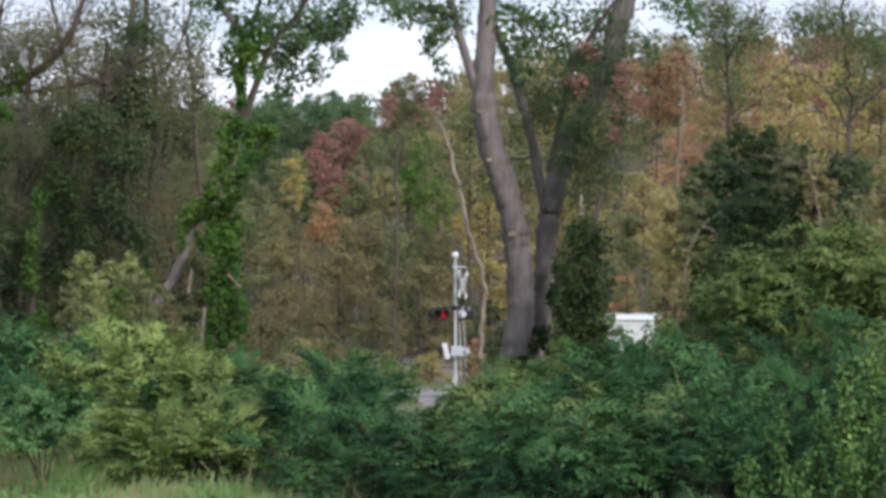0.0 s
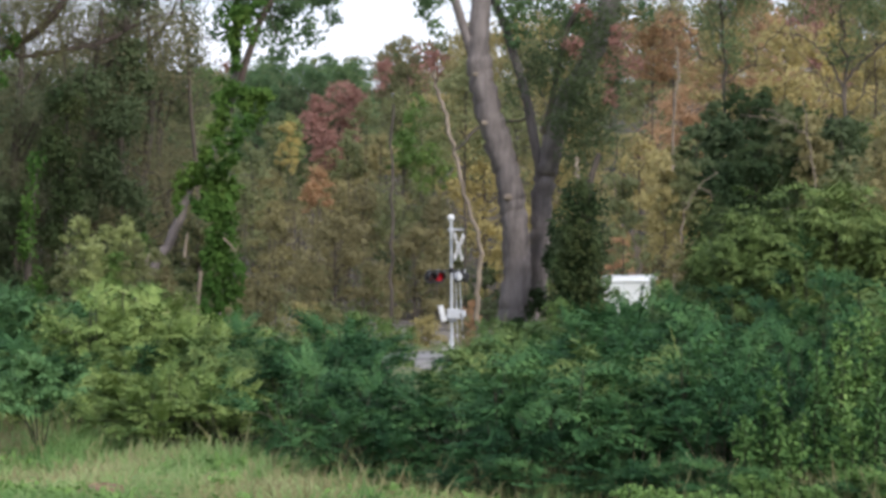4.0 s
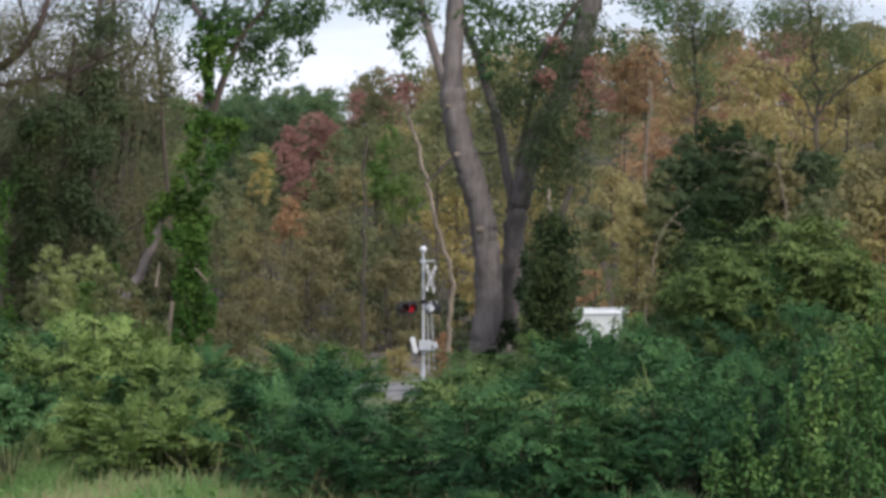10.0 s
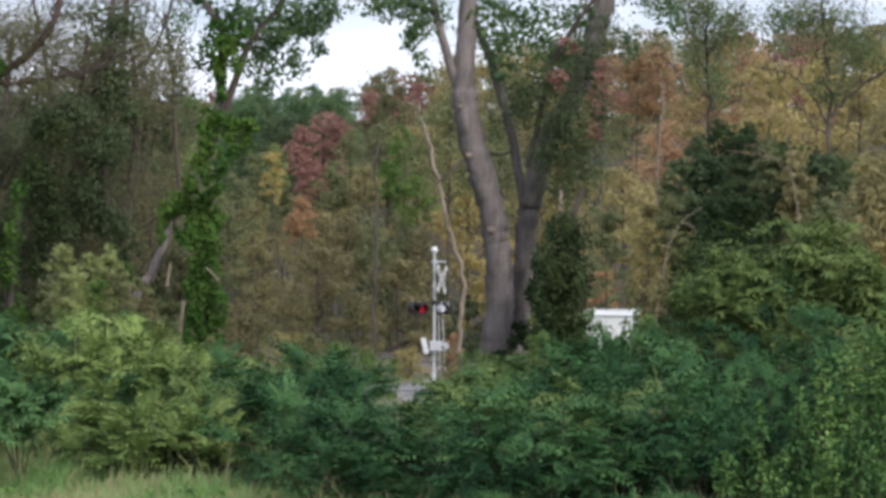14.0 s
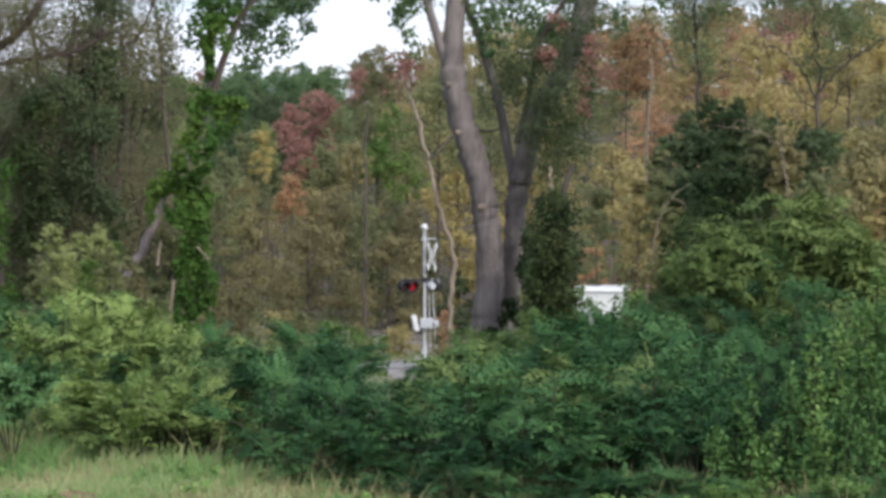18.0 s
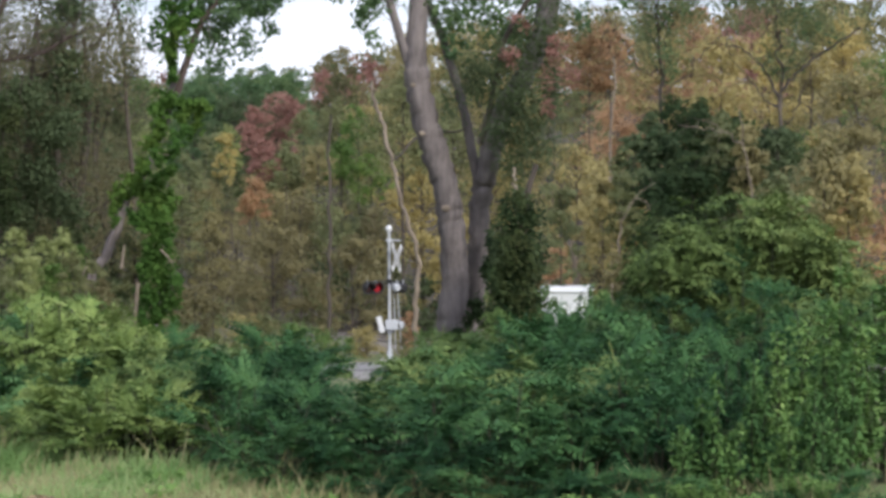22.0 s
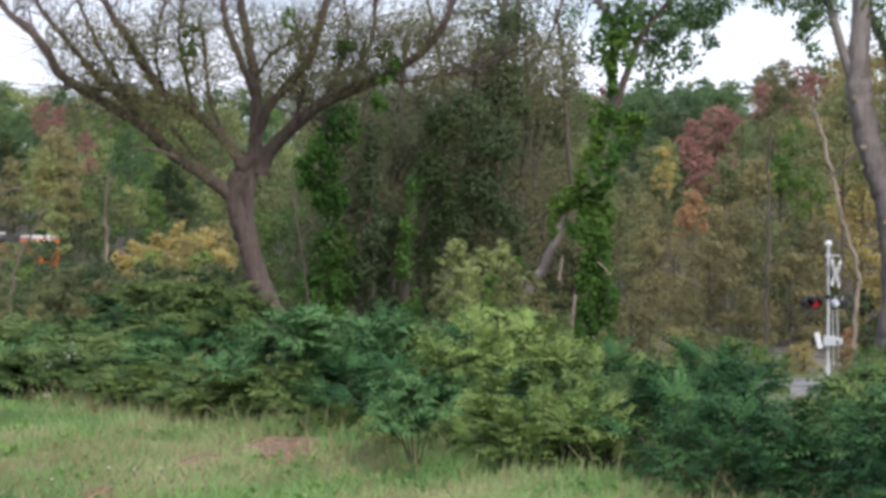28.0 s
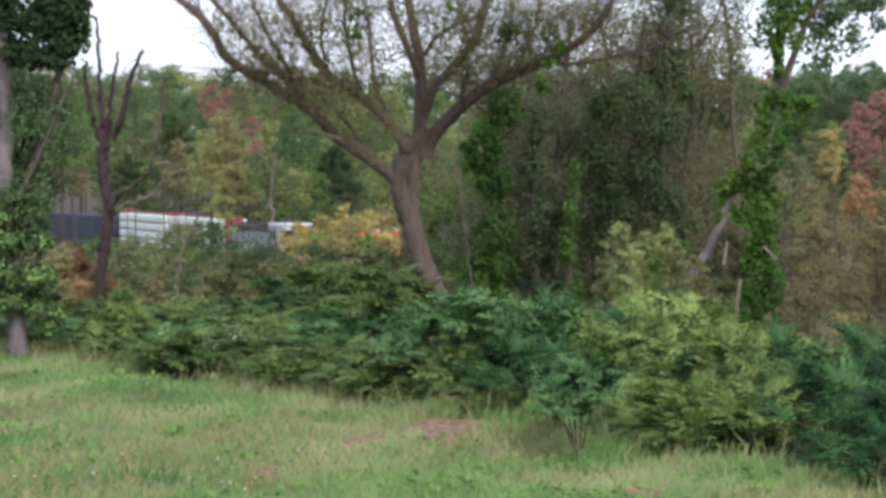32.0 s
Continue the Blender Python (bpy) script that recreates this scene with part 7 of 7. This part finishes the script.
def right_tree():
    """Half-bare tall trees at the near end of the wood."""
    for pts, specs, seed in (
            ([(7.78, 65.00, -0.51), (7.78, 65.00, 1.95), (7.74, 65.00, 4.71), (7.69, 65.00, 7.16), (7.61, 65.00, 9.31)], [((7.69, 65.00, 7.47), (1.2, 0.8, 1.0), 1530), ((7.92, 65.00, 6.09), (0.7, 0.6, 1.0), 1020), ((7.00, 65.00, 7.78), (1.0, 0.6, 0.6), 850), ((8.38, 65.00, 7.16), (1.0, 0.6, 0.7), 850), ((7.76, 65.00, 9.00), (1.9, 1.0, 0.8), 1360)], 110),
            ([(11.18, 66.00, -0.56), (11.17, 66.00, 1.63), (11.20, 66.00, 3.81), (11.16, 66.00, 5.84), (11.08, 66.00, 7.71), (11.00, 66.00, 9.57)], [((11.16, 66.00, 7.24), (1.6, 0.8, 1.0), 1700), ((10.22, 66.00, 7.71), (1.2, 0.8, 0.6), 1190), ((12.09, 66.00, 6.77), (1.2, 0.8, 1.0), 1360), ((11.16, 66.00, 5.84), (1.0, 0.6, 0.7), 680), ((10.84, 66.00, 9.11), (2.4, 1.0, 0.8), 1700)], 120)):
        t = thing("tree", pose(0, 0, 0), "tall thin-leaved tree with dark bare boughs", "tree")
        if seed == 120:
            limb_part("limb", t, [(11.19, 66.00, 4.29), (11.28, 66.00, 4.92), (11.62, 66.00, 5.26), (12.21, 66.00, 5.77), (12.87, 66.00, 6.24), (13.46, 66.00, 6.57)], 0.060, 0.030, BARK_DIM, 171, 7, 8, 0.7, 0.012, wander=0.03)
            limb_part("limb", t, [(11.15, 66.00, 4.68), (10.80, 66.00, 5.39), (10.36, 66.00, 5.85), (9.86, 66.00, 6.16)], 0.045, 0.020, BARK_DIM, 172, 7, 8, 0.7, 0.012, wander=0.03)
        limb_part("trunk", t, pts, 0.075, 0.03, BARK_DIM, seed, 8, 30, 1.5, 0.014, 0.4, start=0.4, wander=0.05)
        leafy("crown", "olive", t, [(c, r, n * 0.8) for c, r, n in specs], 0.10, seed + 1, slim=0.5)
        leafy("crown", "poplar", t, [(c, r, n * 0.45) for c, r, n in specs], 0.10, seed + 2, slim=0.5)
        rng = np.random.default_rng(seed + 9)
        for k in (0, 1, 3, 5, 6):
            dx = (1, -1, -1, 1, 1, -1, 1)[k] * (0.4 + 1.2 * rng.random())
            b = np.array(pts[2]) * (1 - 0.13 * k) + np.array(pts[4]) * 0.13 * k
            limb_part("limb", t, [b, b + np.array([0.35 * dx, 0.1, 0.2 + 0.3 * rng.random()]), b + np.array([0.8 * dx, 0.2, 0.6 + 0.6 * rng.random()]), b + np.array([1.1 * dx, 0.2, 1.5 + 0.8 * rng.random()])], 0.028, 0.010, BARK_DIM, seed + 15 + k, 6, 12, 0.8, 0.012, wander=0.07)


right_tree()


# ---- crossing signal ----
WHITE = paint_material("white_paint", (0.68, 0.69, 0.70), 0.45, 0, (0.3, 0.27, 0.22), 0.3)
SILVER = paint_material("silver_paint", (0.55, 0.57, 0.60), 0.4, 0.3, (0.25, 0.22, 0.2), 0.3)
CLEAN_WHITE = paint_material("clean_white_paint", (0.86, 0.87, 0.87), 0.4, 0, (0.5, 0.48, 0.42), 0.15)
BLACK = paint_material("black_paint", (0.012, 0.012, 0.014), 0.4, 0, (0.05, 0.04, 0.04), 0.3)
RED_LENS = glow_material("lit_red_lens", (0.42, 0.012, 0.022), 0.06)
DULL_LENS = paint_material("unlit_red_lens", (0.035, 0.006, 0.008), 0.25)
GLASS_DARK = paint_material("dark_window", (0.015, 0.017, 0.02), 0.12)
CONCRETE = paint_material("concrete", (0.42, 0.40, 0.37), 0.85, 0, (0.2, 0.17, 0.13), 0.5, 4.0)


def crossing_signal():
    x, y = 0.43, 83.00
    z = gz(x, y) + 0.3
    t = thing("crossing_signal", pose(x, y, z), "silver railway crossing signal with crossed boards and red lamps", "signal")
    part("footing", boxed((0, 0, -0.12), (0.7, 0.7, 0.66), 0.03), CONCRETE, t, "concrete footing")
    part("base", rodded((0, 0, 0.2), (0, 0, 0.6), 0.11, 0.07, 16), SILVER, t)
    part("mast", rodded((0, 0, 0.2), (0, 0, 4.65), 0.052, 0.046, 16), SILVER, t)
    bm = bmesh.new()
    bmesh.ops.create_uvsphere(bm, u_segments=20, v_segments=14, radius=0.12, matrix=pose(0, 0, 4.73))
    part("finial", bm, WHITE, t, "white ball cap")
    part("bracket", rod(rodded((-0.12, 0, 4.32), (0.42, -0.05, 4.32), 0.025), (0, 0, 4.25), (0, 0, 4.39), 0.085), SILVER, t)
    # crossed boards, seen from their edge-on side
    cx = new("crossbuck")
    cx.parent = t
    cx.matrix_basis = pose(0.26, -0.05, 3.72, 0, 5, 69)
    for a in (45, -45):
        bm = bmesh.new()
        box(bm, (0, 0.012 * (1 if a > 0 else -1), 0), (1.25, 0.012, 0.22), 0.004)
        bm.transform(pose(0, 0, 0, 0, a, 0))
        part("board", bm, WHITE, cx, "white board")
        bm = bmesh.new()
        for k in range(7):
            box(bm, (-0.42 + 0.14 * k, -0.009 + 0.012 * (1 if a > 0 else -1), 0), (0.09, 0.004, 0.10))
        bm.transform(pose(0, 0, 0, 0, a, 0))
        part("lettering_bar", bm, BLACK, cx, "plain dark bars of lettering")
    part("post_clamp", rodded((-0.24, 0, 0), (0.05, 0, 0), 0.03), SILVER, cx)
    part("crossarm", rod(rodded((-0.62, -0.1, 2.9), (0.48, 0.1, 2.9), 0.022), (0, 0, 2.82), (0, 0, 2.98), 0.08), BLACK, t)
    for px, py, turn in ((-0.72, -0.12, 20), (-0.44, -0.06, 20), (0.22, 0.06, 200), (0.44, 0.1, 200)):
        h = new("lamp_head")
        h.parent = t
        h.matrix_basis = pose(px, py, 2.68, 0, 0, turn)
        part("backboard", rodded((0, 0.02, 0), (0, 0.0, 0), 0.24 if turn < 100 else 0.20, None, 24), BLACK, h)
        part("housing", rodded((0, 0.02, 0), (0, 0.22, 0), 0.16, 0.10, 16), SILVER if 0 < px < 0.3 else BLACK, h)
        bm = rodded((0, 0, 0), (0, -0.28, 0.03), 0.165, 0.15, 18)
        bmesh.ops.delete(bm, geom=[f for f in bm.faces if abs(f.normal.y) > 0.8 or f.calc_center_median().z < -0.05], context="FACES")
        bmesh.ops.solidify(bm, geom=list(bm.faces), thickness=0.008)
        part("hood", bm, BLACK, h)
        bm = bmesh.new()
        bmesh.ops.create_uvsphere(bm, u_segments=18, v_segments=10, radius=0.15, matrix=pose(0, -0.01, 0) @ Matrix.Diagonal((1, 0.35, 1, 1)))
        part("lens", bm, RED_LENS if px > -0.6 else DULL_LENS, h, "lit red glass lens" if px > -0.6 else "unlit dark red lens")
        part("hanger", rodded((0, 0.1, 0.1), (0, 0.1, 0.27), 0.02), SILVER, h)
    part("junction_box", boxed((0.06, -0.14, 1.40), (0.44, 0.24, 0.34), 0.02), SILVER, t, "grey junction box")
    bm = boxed((0, 0, 0), (0.18, 0.30, 0.56), 0.02)
    bm.transform(pose(-0.32, -0.05, 1.40, 0, -14, 0))
    part("gate_mechanism", bm, WHITE, t, "pale tilted side box")
    part("arm_stub", rodded((0.16, -0.1, 1.50), (0.40, -0.1, 1.42), 0.035), SILVER, t)
    part("counterweight", boxed((0.42, -0.1, 1.40), (0.16, 0.10, 0.22), 0.02), SILVER, t)
    part("collar", rod(rodded((-0.42, 0, 1.24), (0.44, 0, 1.24), 0.03), (0, 0, 1.1), (0, 0, 1.32), 0.11), SILVER, t)
    part("ladder_rail", rodded((0.26, 0.1, 2.9), (0.40, 0.1, 0.4), 0.018), SILVER, t)
    part("ladder_rail", rodded((0.14, 0.1, 2.9), (0.20, 0.1, 0.4), 0.018), SILVER, t)


crossing_signal()


def bungalow():
    x, y = 5.90, 74.00
    z = gz(x, y)
    t = thing("equipment_cabinet", pose(x, y, z, 0, 0, -14), "white metal trackside equipment cabinet with a shallow cap", "cabinet")
    t.scale = (0.88, 1, 1)
    top = (5.92, 74.00, -0.83)[2] - z
    part("base", boxed((0, 0, 0.15), (1.7, 1.6, 0.3), 0.03), CONCRETE, t)
    part("body", boxed((0, 0, 0.3 + (top - 0.46) / 2), (1.55, 1.45, top - 0.46), 0.03), CLEAN_WHITE, t)
    bm = bmesh.new()
    h0, h1 = top - 0.16, top
    v = [bm.verts.new(p) for p in ((-0.86, -0.8, h0), (0.86, -0.8, h0), (0.86, 0.8, h0), (-0.86, 0.8, h0), (-0.84, -0.7, h1), (0.84, -0.7, h1), (0.84, 0.7, h1), (-0.84, 0.7, h1))]
    for f in ((3, 2, 1, 0), (4, 5, 6, 7), (0, 1, 5, 4), (1, 2, 6, 5), (2, 3, 7, 6), (3, 0, 4, 7)):
        bm.faces.new([v[i] for i in f])
    bmesh.ops.bevel(bm, geom=list(bm.edges), offset=0.02, segments=1, affect="EDGES")
    part("roof", bm, CLEAN_WHITE, t)
    for s in (-1, 1):
        d = part("door", boxed((0.37 * s, -0.735, 1.4), (0.68, 0.03, top - 1.0), 0.01), CLEAN_WHITE, t)
        part("door_handle", boxed((0.1 * s, -0.765, 1.4), (0.03, 0.03, 0.16), 0.008), SILVER, d)
    part("vent", boxed((0.37, -0.757, 0.75), (0.4, 0.02, 0.2), 0.005), SILVER, t)


bungalow()


# ---- road and railway line ----
def strip(name, mat, a, b, half, lift, label, n=60, parent=None):
    p = np.linspace(a, b, n)
    d = unit(np.asarray(b, float) - np.asarray(a, float))
    s = np.array([-d[1], d[0]]) * half
    v, f = [], []
    for q in p:
        for k, w in enumerate((1.25, 1, -1, -1.25)):
            z = gz(*(q)) + (lift if abs(w) < 1.1 else -0.3)
            v.append((q[0] + s[0] * w, q[1] + s[1] * w, z))
    for i in range(n - 1):
        for k in range(3):
            f.append((4 * i + k, 4 * i + k + 1, 4 * i + k + 5, 4 * i + k + 4))
    ob = part(name, poly_mesh(name, v, f), mat, parent)
    return tagged(ob, label, name, kind="structure")


ASPHALT = paint_material("weathered_asphalt", (0.245, 0.235, 0.225), 0.9, 0, (0.09, 0.085, 0.08), 0.6, 1.2)
BALLAST = paint_material("grey_ballast", (0.17, 0.15, 0.13), 0.95, 0, (0.12, 0.10, 0.09), 0.7, 5.0)
RAIL = paint_material("worn_rail", (0.30, 0.26, 0.23), 0.35, 0.8, (0.14, 0.07, 0.04), 0.5)
strip("road", ASPHALT, (-14, 79.2), (40, 80.6), 2.6, 0.45, "weathered pale grey road crossing the line")
TAR = paint_material("dark_tar", (0.03, 0.028, 0.03), 0.8)
strip("tar_seam", TAR, (-13, 78.35), (39, 79.7), 0.16, 0.456, "dark tarred seam along the pale road")
strip("ballast", BALLAST, (TRACK_X - 0.522 * 560, TRACK_Y + 0.853 * 560), (TRACK_X + 0.522 * 150, TRACK_Y - 0.853 * 150), 2.2, 0.28, "grey stone ballast bed under the rails", 90)


def rails():
    t = thing("railway_track", pose(0, 0, 0), "single railway line of steel rails", "track", kind="structure")
    for sgn in (1, -1):
        w = Wood(np.random.default_rng(5))
        pts = []
        for s in np.linspace(-130, 540, 60):
            x, y = TRACK_X - 0.522 * s + 0.853 * 0.72 * sgn, TRACK_Y + 0.853 * s + 0.522 * 0.72 * sgn
            pts.append((x, y, gz(TRACK_X - 0.522 * s, TRACK_Y + 0.853 * s) + 0.40))
        w.limb(pts, 0.06, 0.06, 6, 1, 0.0)
        part("rail", w.mesh("rail"), RAIL, t)


rails()

# ---- the train ----
ORANGE = paint_material("orange_paint", (0.78, 0.14, 0.02), 0.4, 0, (0.25, 0.09, 0.04), 0.4, 1.5)
GREY_BLUE = paint_material("grey_blue_paint", (0.20, 0.23, 0.27), 0.45, 0, (0.09, 0.09, 0.09), 0.5, 1.5)
BULKHEAD = paint_material("oxide_red_paint", (0.23, 0.05, 0.04), 0.6, 0, (0.10, 0.05, 0.04), 0.5, 2.0)
WRAP = paint_material("white_wrap", (0.66, 0.70, 0.70), 0.35, 0, (0.40, 0.45, 0.42), 0.5, 2.5)
NAVY = paint_material("navy_paint", (0.014, 0.02, 0.05), 0.6, 0, (0.03, 0.03, 0.04), 0.4, 1.0)
STEEL = paint_material("dark_steel", (0.05, 0.045, 0.042), 0.6, 0.4, (0.09, 0.06, 0.04), 0.5)
LAMP = glow_material("lit_headlight", (1.0, 0.93, 0.78), 1.6)


def truck(t, y):
    b = part("bogie", boxed((0, y, 0.55), (2.2, 3.6, 0.45), 0.05), STEEL, t)
    for wy in (-1.3, 1.3):
        part("axle", rodded((-0.85, y + wy, 0.5), (0.85, y + wy, 0.5), 0.09), STEEL, b)
        for wx in (-0.76, 0.76):
            part("wheel", rodded((wx - 0.07, y + wy, 0.5), (wx + 0.07, y + wy, 0.5), 0.5, 0.5, 20), STEEL, b)


def locomotive(body, label, roof, lamp):
    """Along +y is ahead; the front coupler is at y = 0."""
    t = thing("locomotive", pose(0, 0, 0), label, "locomotive")
    truck(t, -4.5)
    truck(t, -17.5)
    part("frame", boxed((0, -11, 1.35), (2.9, 21.6, 0.4), 0.05), STEEL, t)
    part("fuel_tank", boxed((0, -11, 0.8), (2.6, 5.5, 0.7), 0.15), STEEL, t)
    part("pilot", boxed((0, -0.35, 0.85), (2.8, 0.25, 0.9), 0.04), STEEL, t)
    part("nose", boxed((0, -1.75, 2.35), (2.0, 1.9, 1.6), 0.18), body, t)
    cab = part("cab", boxed((0, -4.1, 3.0), (3.05, 2.9, 2.9), 0.14), body, t)
    part("roof", boxed((0, -4.1, 4.52), (3.0, 3.1, 0.22), 0.09), roof, t, "pale cab roof")
    for x in (-0.72, 0.72):
        part("windshield", boxed((x, -2.63, 3.65), (0.95, 0.04, 0.72), 0.02), GLASS_DARK, cab)
        part("number_board", boxed((x, -2.63, 4.24), (0.6, 0.05, 0.24), 0.02), WHITE, cab)
        part("ditch_light", rodded((x * 1.2, -0.2, 1.62), (x * 1.2, -0.12, 1.62), 0.13, 0.13, 14), lamp, t, "round ditch light")
    part("headlight", rodded((0, -2.66, 4.28), (0, -2.60, 4.28), 0.12, 0.12, 14), lamp, cab)
    for sx in (-1, 1):
        for y in (-3.55, -4.65):
            part("side_window", boxed((1.525 * sx, y, 3.65), (0.04, 0.75, 0.75), 0.02), GLASS_DARK, cab)
        part("door", boxed((1.0 * sx, -5.56, 2.9), (0.6, 0.04, 1.9), 0.02), STEEL, cab)
        for k in range(9):
            y = -6.2 - 1.8 * k
            part("handrail_post", rodded((1.42 * sx, y, 1.5), (1.42 * sx, y, 2.55), 0.025, None, 6), roof, t)
        part("handrail", rodded((1.42 * sx, -6.2, 2.55), (1.42 * sx, -20.6, 2.55), 0.025, None, 6), roof, t)
    part("hood", boxed((0, -13.2, 2.6), (1.9, 15.2, 2.1), 0.12), body, t)
    part("hood_top", boxed((0, -13.2, 3.98), (1.86, 15.1, 0.66), 0.12), STEEL, t, "dark upper hood")
    for k in range(7):
        for sx in (-1, 1):
            part("hood_door", boxed((0.955 * sx, -7.2 - 1.5 * k, 2.8), (0.03, 1.3, 1.9), 0.012), body, t)
    for k in range(3):
        part("radiator_fan", rodded((0, -15.2 - 1.6 * k, 4.34), (0, -15.2 - 1.6 * k, 4.5), 0.6, 0.6, 18), STEEL, t)
    part("dynamic_brake", boxed((0, -9.6, 4.35), (1.9, 3.0, 0.34), 0.08), STEEL, t)
    part("exhaust", boxed((0, -12.4, 4.45), (0.5, 0.8, 0.3), 0.04), STEEL, t)
    part("radiator_flare", boxed((0, -17.5, 4.1), (2.7, 4.6, 0.5), 0.12), STEEL, t)
    return t


def lumber_car():
    t = thing("lumber_car", pose(0, 0, 0), "red-ended flat railway car stacked with white-wrapped lumber", "railway car", "lumber cars")
    truck(t, -3.2)
    truck(t, -20.8)
    part("deck", boxed((0, -12, 1.0), (2.8, 23.4, 0.35), 0.03), BULKHEAD, t)
    part("centre_beam", boxed((0, -12, 3.0), (0.12, 22.4, 3.7), 0.02), BULKHEAD, t)
    for y in (-0.55, -23.45):
        part("bulkhead", boxed((0, y, 3.0), (1.5, 0.3, 3.9), 0.04), BULKHEAD, t, "oxide red end wall")
    part("top_chord", boxed((0, -12, 4.72), (0.4, 22.6, 0.16), 0.03), BULKHEAD, t)
    for sx in (-1, 1):
        for k in range(5):
            for j in range(4):
                part("lumber_block", boxed((0.72 * sx, -3.05 - 4.47 * k, 1.66 + 0.86 * j), (1.28, 4.30, 0.74), 0.15), WRAP, t, "white-wrapped lumber bundle" if not (k or j) else "")
    return t


def container_car(long):
    t = thing("container_car", pose(0, 0, 0), "railway well car with a dark blue container", "railway car", "container cars")
    truck(t, -1.8)
    truck(t, -long + 1.8)
    part("frame", boxed((0, -long / 2, 0.85), (2.8, long - 1.0, 0.4), 0.04), STEEL, t)
    c = part("container", boxed((0, -long / 2, 2.62), (2.44, long - 3.0, 2.9), 0.03), NAVY, t, "dark blue corrugated container")
    for sx in (-1, 1):
        for k in range(int((long - 3.4) / 0.6)):
            part("rib", boxed((1.235 * sx, -1.9 - 0.6 * k, 2.62), (0.035, 0.28, 2.5), 0.008), NAVY, c)
    for k in range(5):
        part("door_bar", rodded((-0.9 + 0.45 * k, -1.47, 1.4), (-0.9 + 0.45 * k, -1.47, 3.9), 0.03, None, 6), STEEL, c)
    return t


TRAIN = [(locomotive(ORANGE, "orange diesel locomotive with a white roof and lit lamps", WHITE, LAMP), 0.0),
         (locomotive(GREY_BLUE, "grey diesel locomotive coupled behind the first", SILVER, SILVER), 23.3)]
for engine, _ in TRAIN:
    engine.scale = (1, 1.03, 1)
car = lumber_car()
TRAIN += [(car, 46.8), (copy_thing(car, pose(0, 0, 0)), 70.9)]
car = container_car(18.0)
TRAIN += [(car, 95.0)] + [(copy_thing(car, pose(0, 0, 0)), 95.0 + 18.6 * k) for k in range(1, 5)]


def train_pose(s):
    x, y = TRACK_X - TRACK_S * s, TRACK_Y + TRACK_C * s
    # ahead points towards the crossing: (+S, -C)
    turn = math.degrees(math.atan2(-TRACK_S, -TRACK_C))
    return pose(x, y, gz(x, y) + 0.46, 0, 0, turn)


# ---- flowers in the grass ----
PETAL_Y = paint_material("yellow_petals", (0.85, 0.42, 0.02), 0.6, 0, (0.5, 0.2, 0.02), 0.2)
PETAL_W = paint_material("white_petals", (0.62, 0.63, 0.58), 0.6, 0, (0.5, 0.5, 0.4), 0.3)


def flower(x, y, h, r, mat, label):
    t = thing("flower", pose(x, y, gz(x, y)), label, "flower", "flowers")
    part("stem", rodded((0, 0, 0), (0, 0, h), 0.004, 0.003, 5), STEM, t)
    bm = bmesh.new()
    bmesh.ops.create_uvsphere(bm, u_segments=10, v_segments=6, radius=r, matrix=pose(0, 0, h) @ Matrix.Diagonal((1, 1, 0.6, 1)))
    part("bloom", bm, mat, t)


flower(-0.59, 15.70, 0.08, 0.022, PETAL_Y, "single orange-yellow flower in the grass")
_r = random.Random(4)
for k in range(14):
    fx = -7.6 + 2.6 * _r.random()
    flower(fx, 16.6 + 2.6 * _r.random(), 0.09, 0.011, PETAL_W, "small white clover head")


def white_blossom(tops, seed):
    for x, y, z in tops:
        rng = np.random.default_rng(seed)
        t = thing("flowering_weed", pose(0, 0, 0), "green weed with clusters of small white flowers", "weed", "flowering weeds")
        w = Wood(rng)
        g = gz(x, y)
        specs = []
        for k in range(6):
            e = np.array([x + 0.35 * rng.normal(), y + 0.2 * rng.normal(), z - 0.25 * rng.random()])
            w.limb([(x, y, g), (e + np.array([x, y, g])) / 2, e], 0.01, 0.004, 4, 3)
            part("stem", w.mesh("stem"), STEM, t)
            w = Wood(rng)
            specs.append((e, (0.16, 0.12, 0.12), 4))
        part("blossom", leaves_mesh("blossom", clumps(rng, specs, 0.02, slim=0.9, per=2, spread=(0.1, 0.15))), PETAL_W, t)
        seed += 1


white_blossom(((-9.17, 26.40, 0.36), (-9.07, 26.80, 0.58), (-8.69, 26.60, 0.54), (-8.76, 26.20, 0.40), (-8.56, 25.90, 0.26)), 300)


# ---- what moves ----
def motions():
    for vehicle, back in TRAIN:
        walk(vehicle, [(t, train_pose(54.9 - 13.5 * (t - 28) + back)) for t in np.arange(0, 33, 4.0)])


motions()
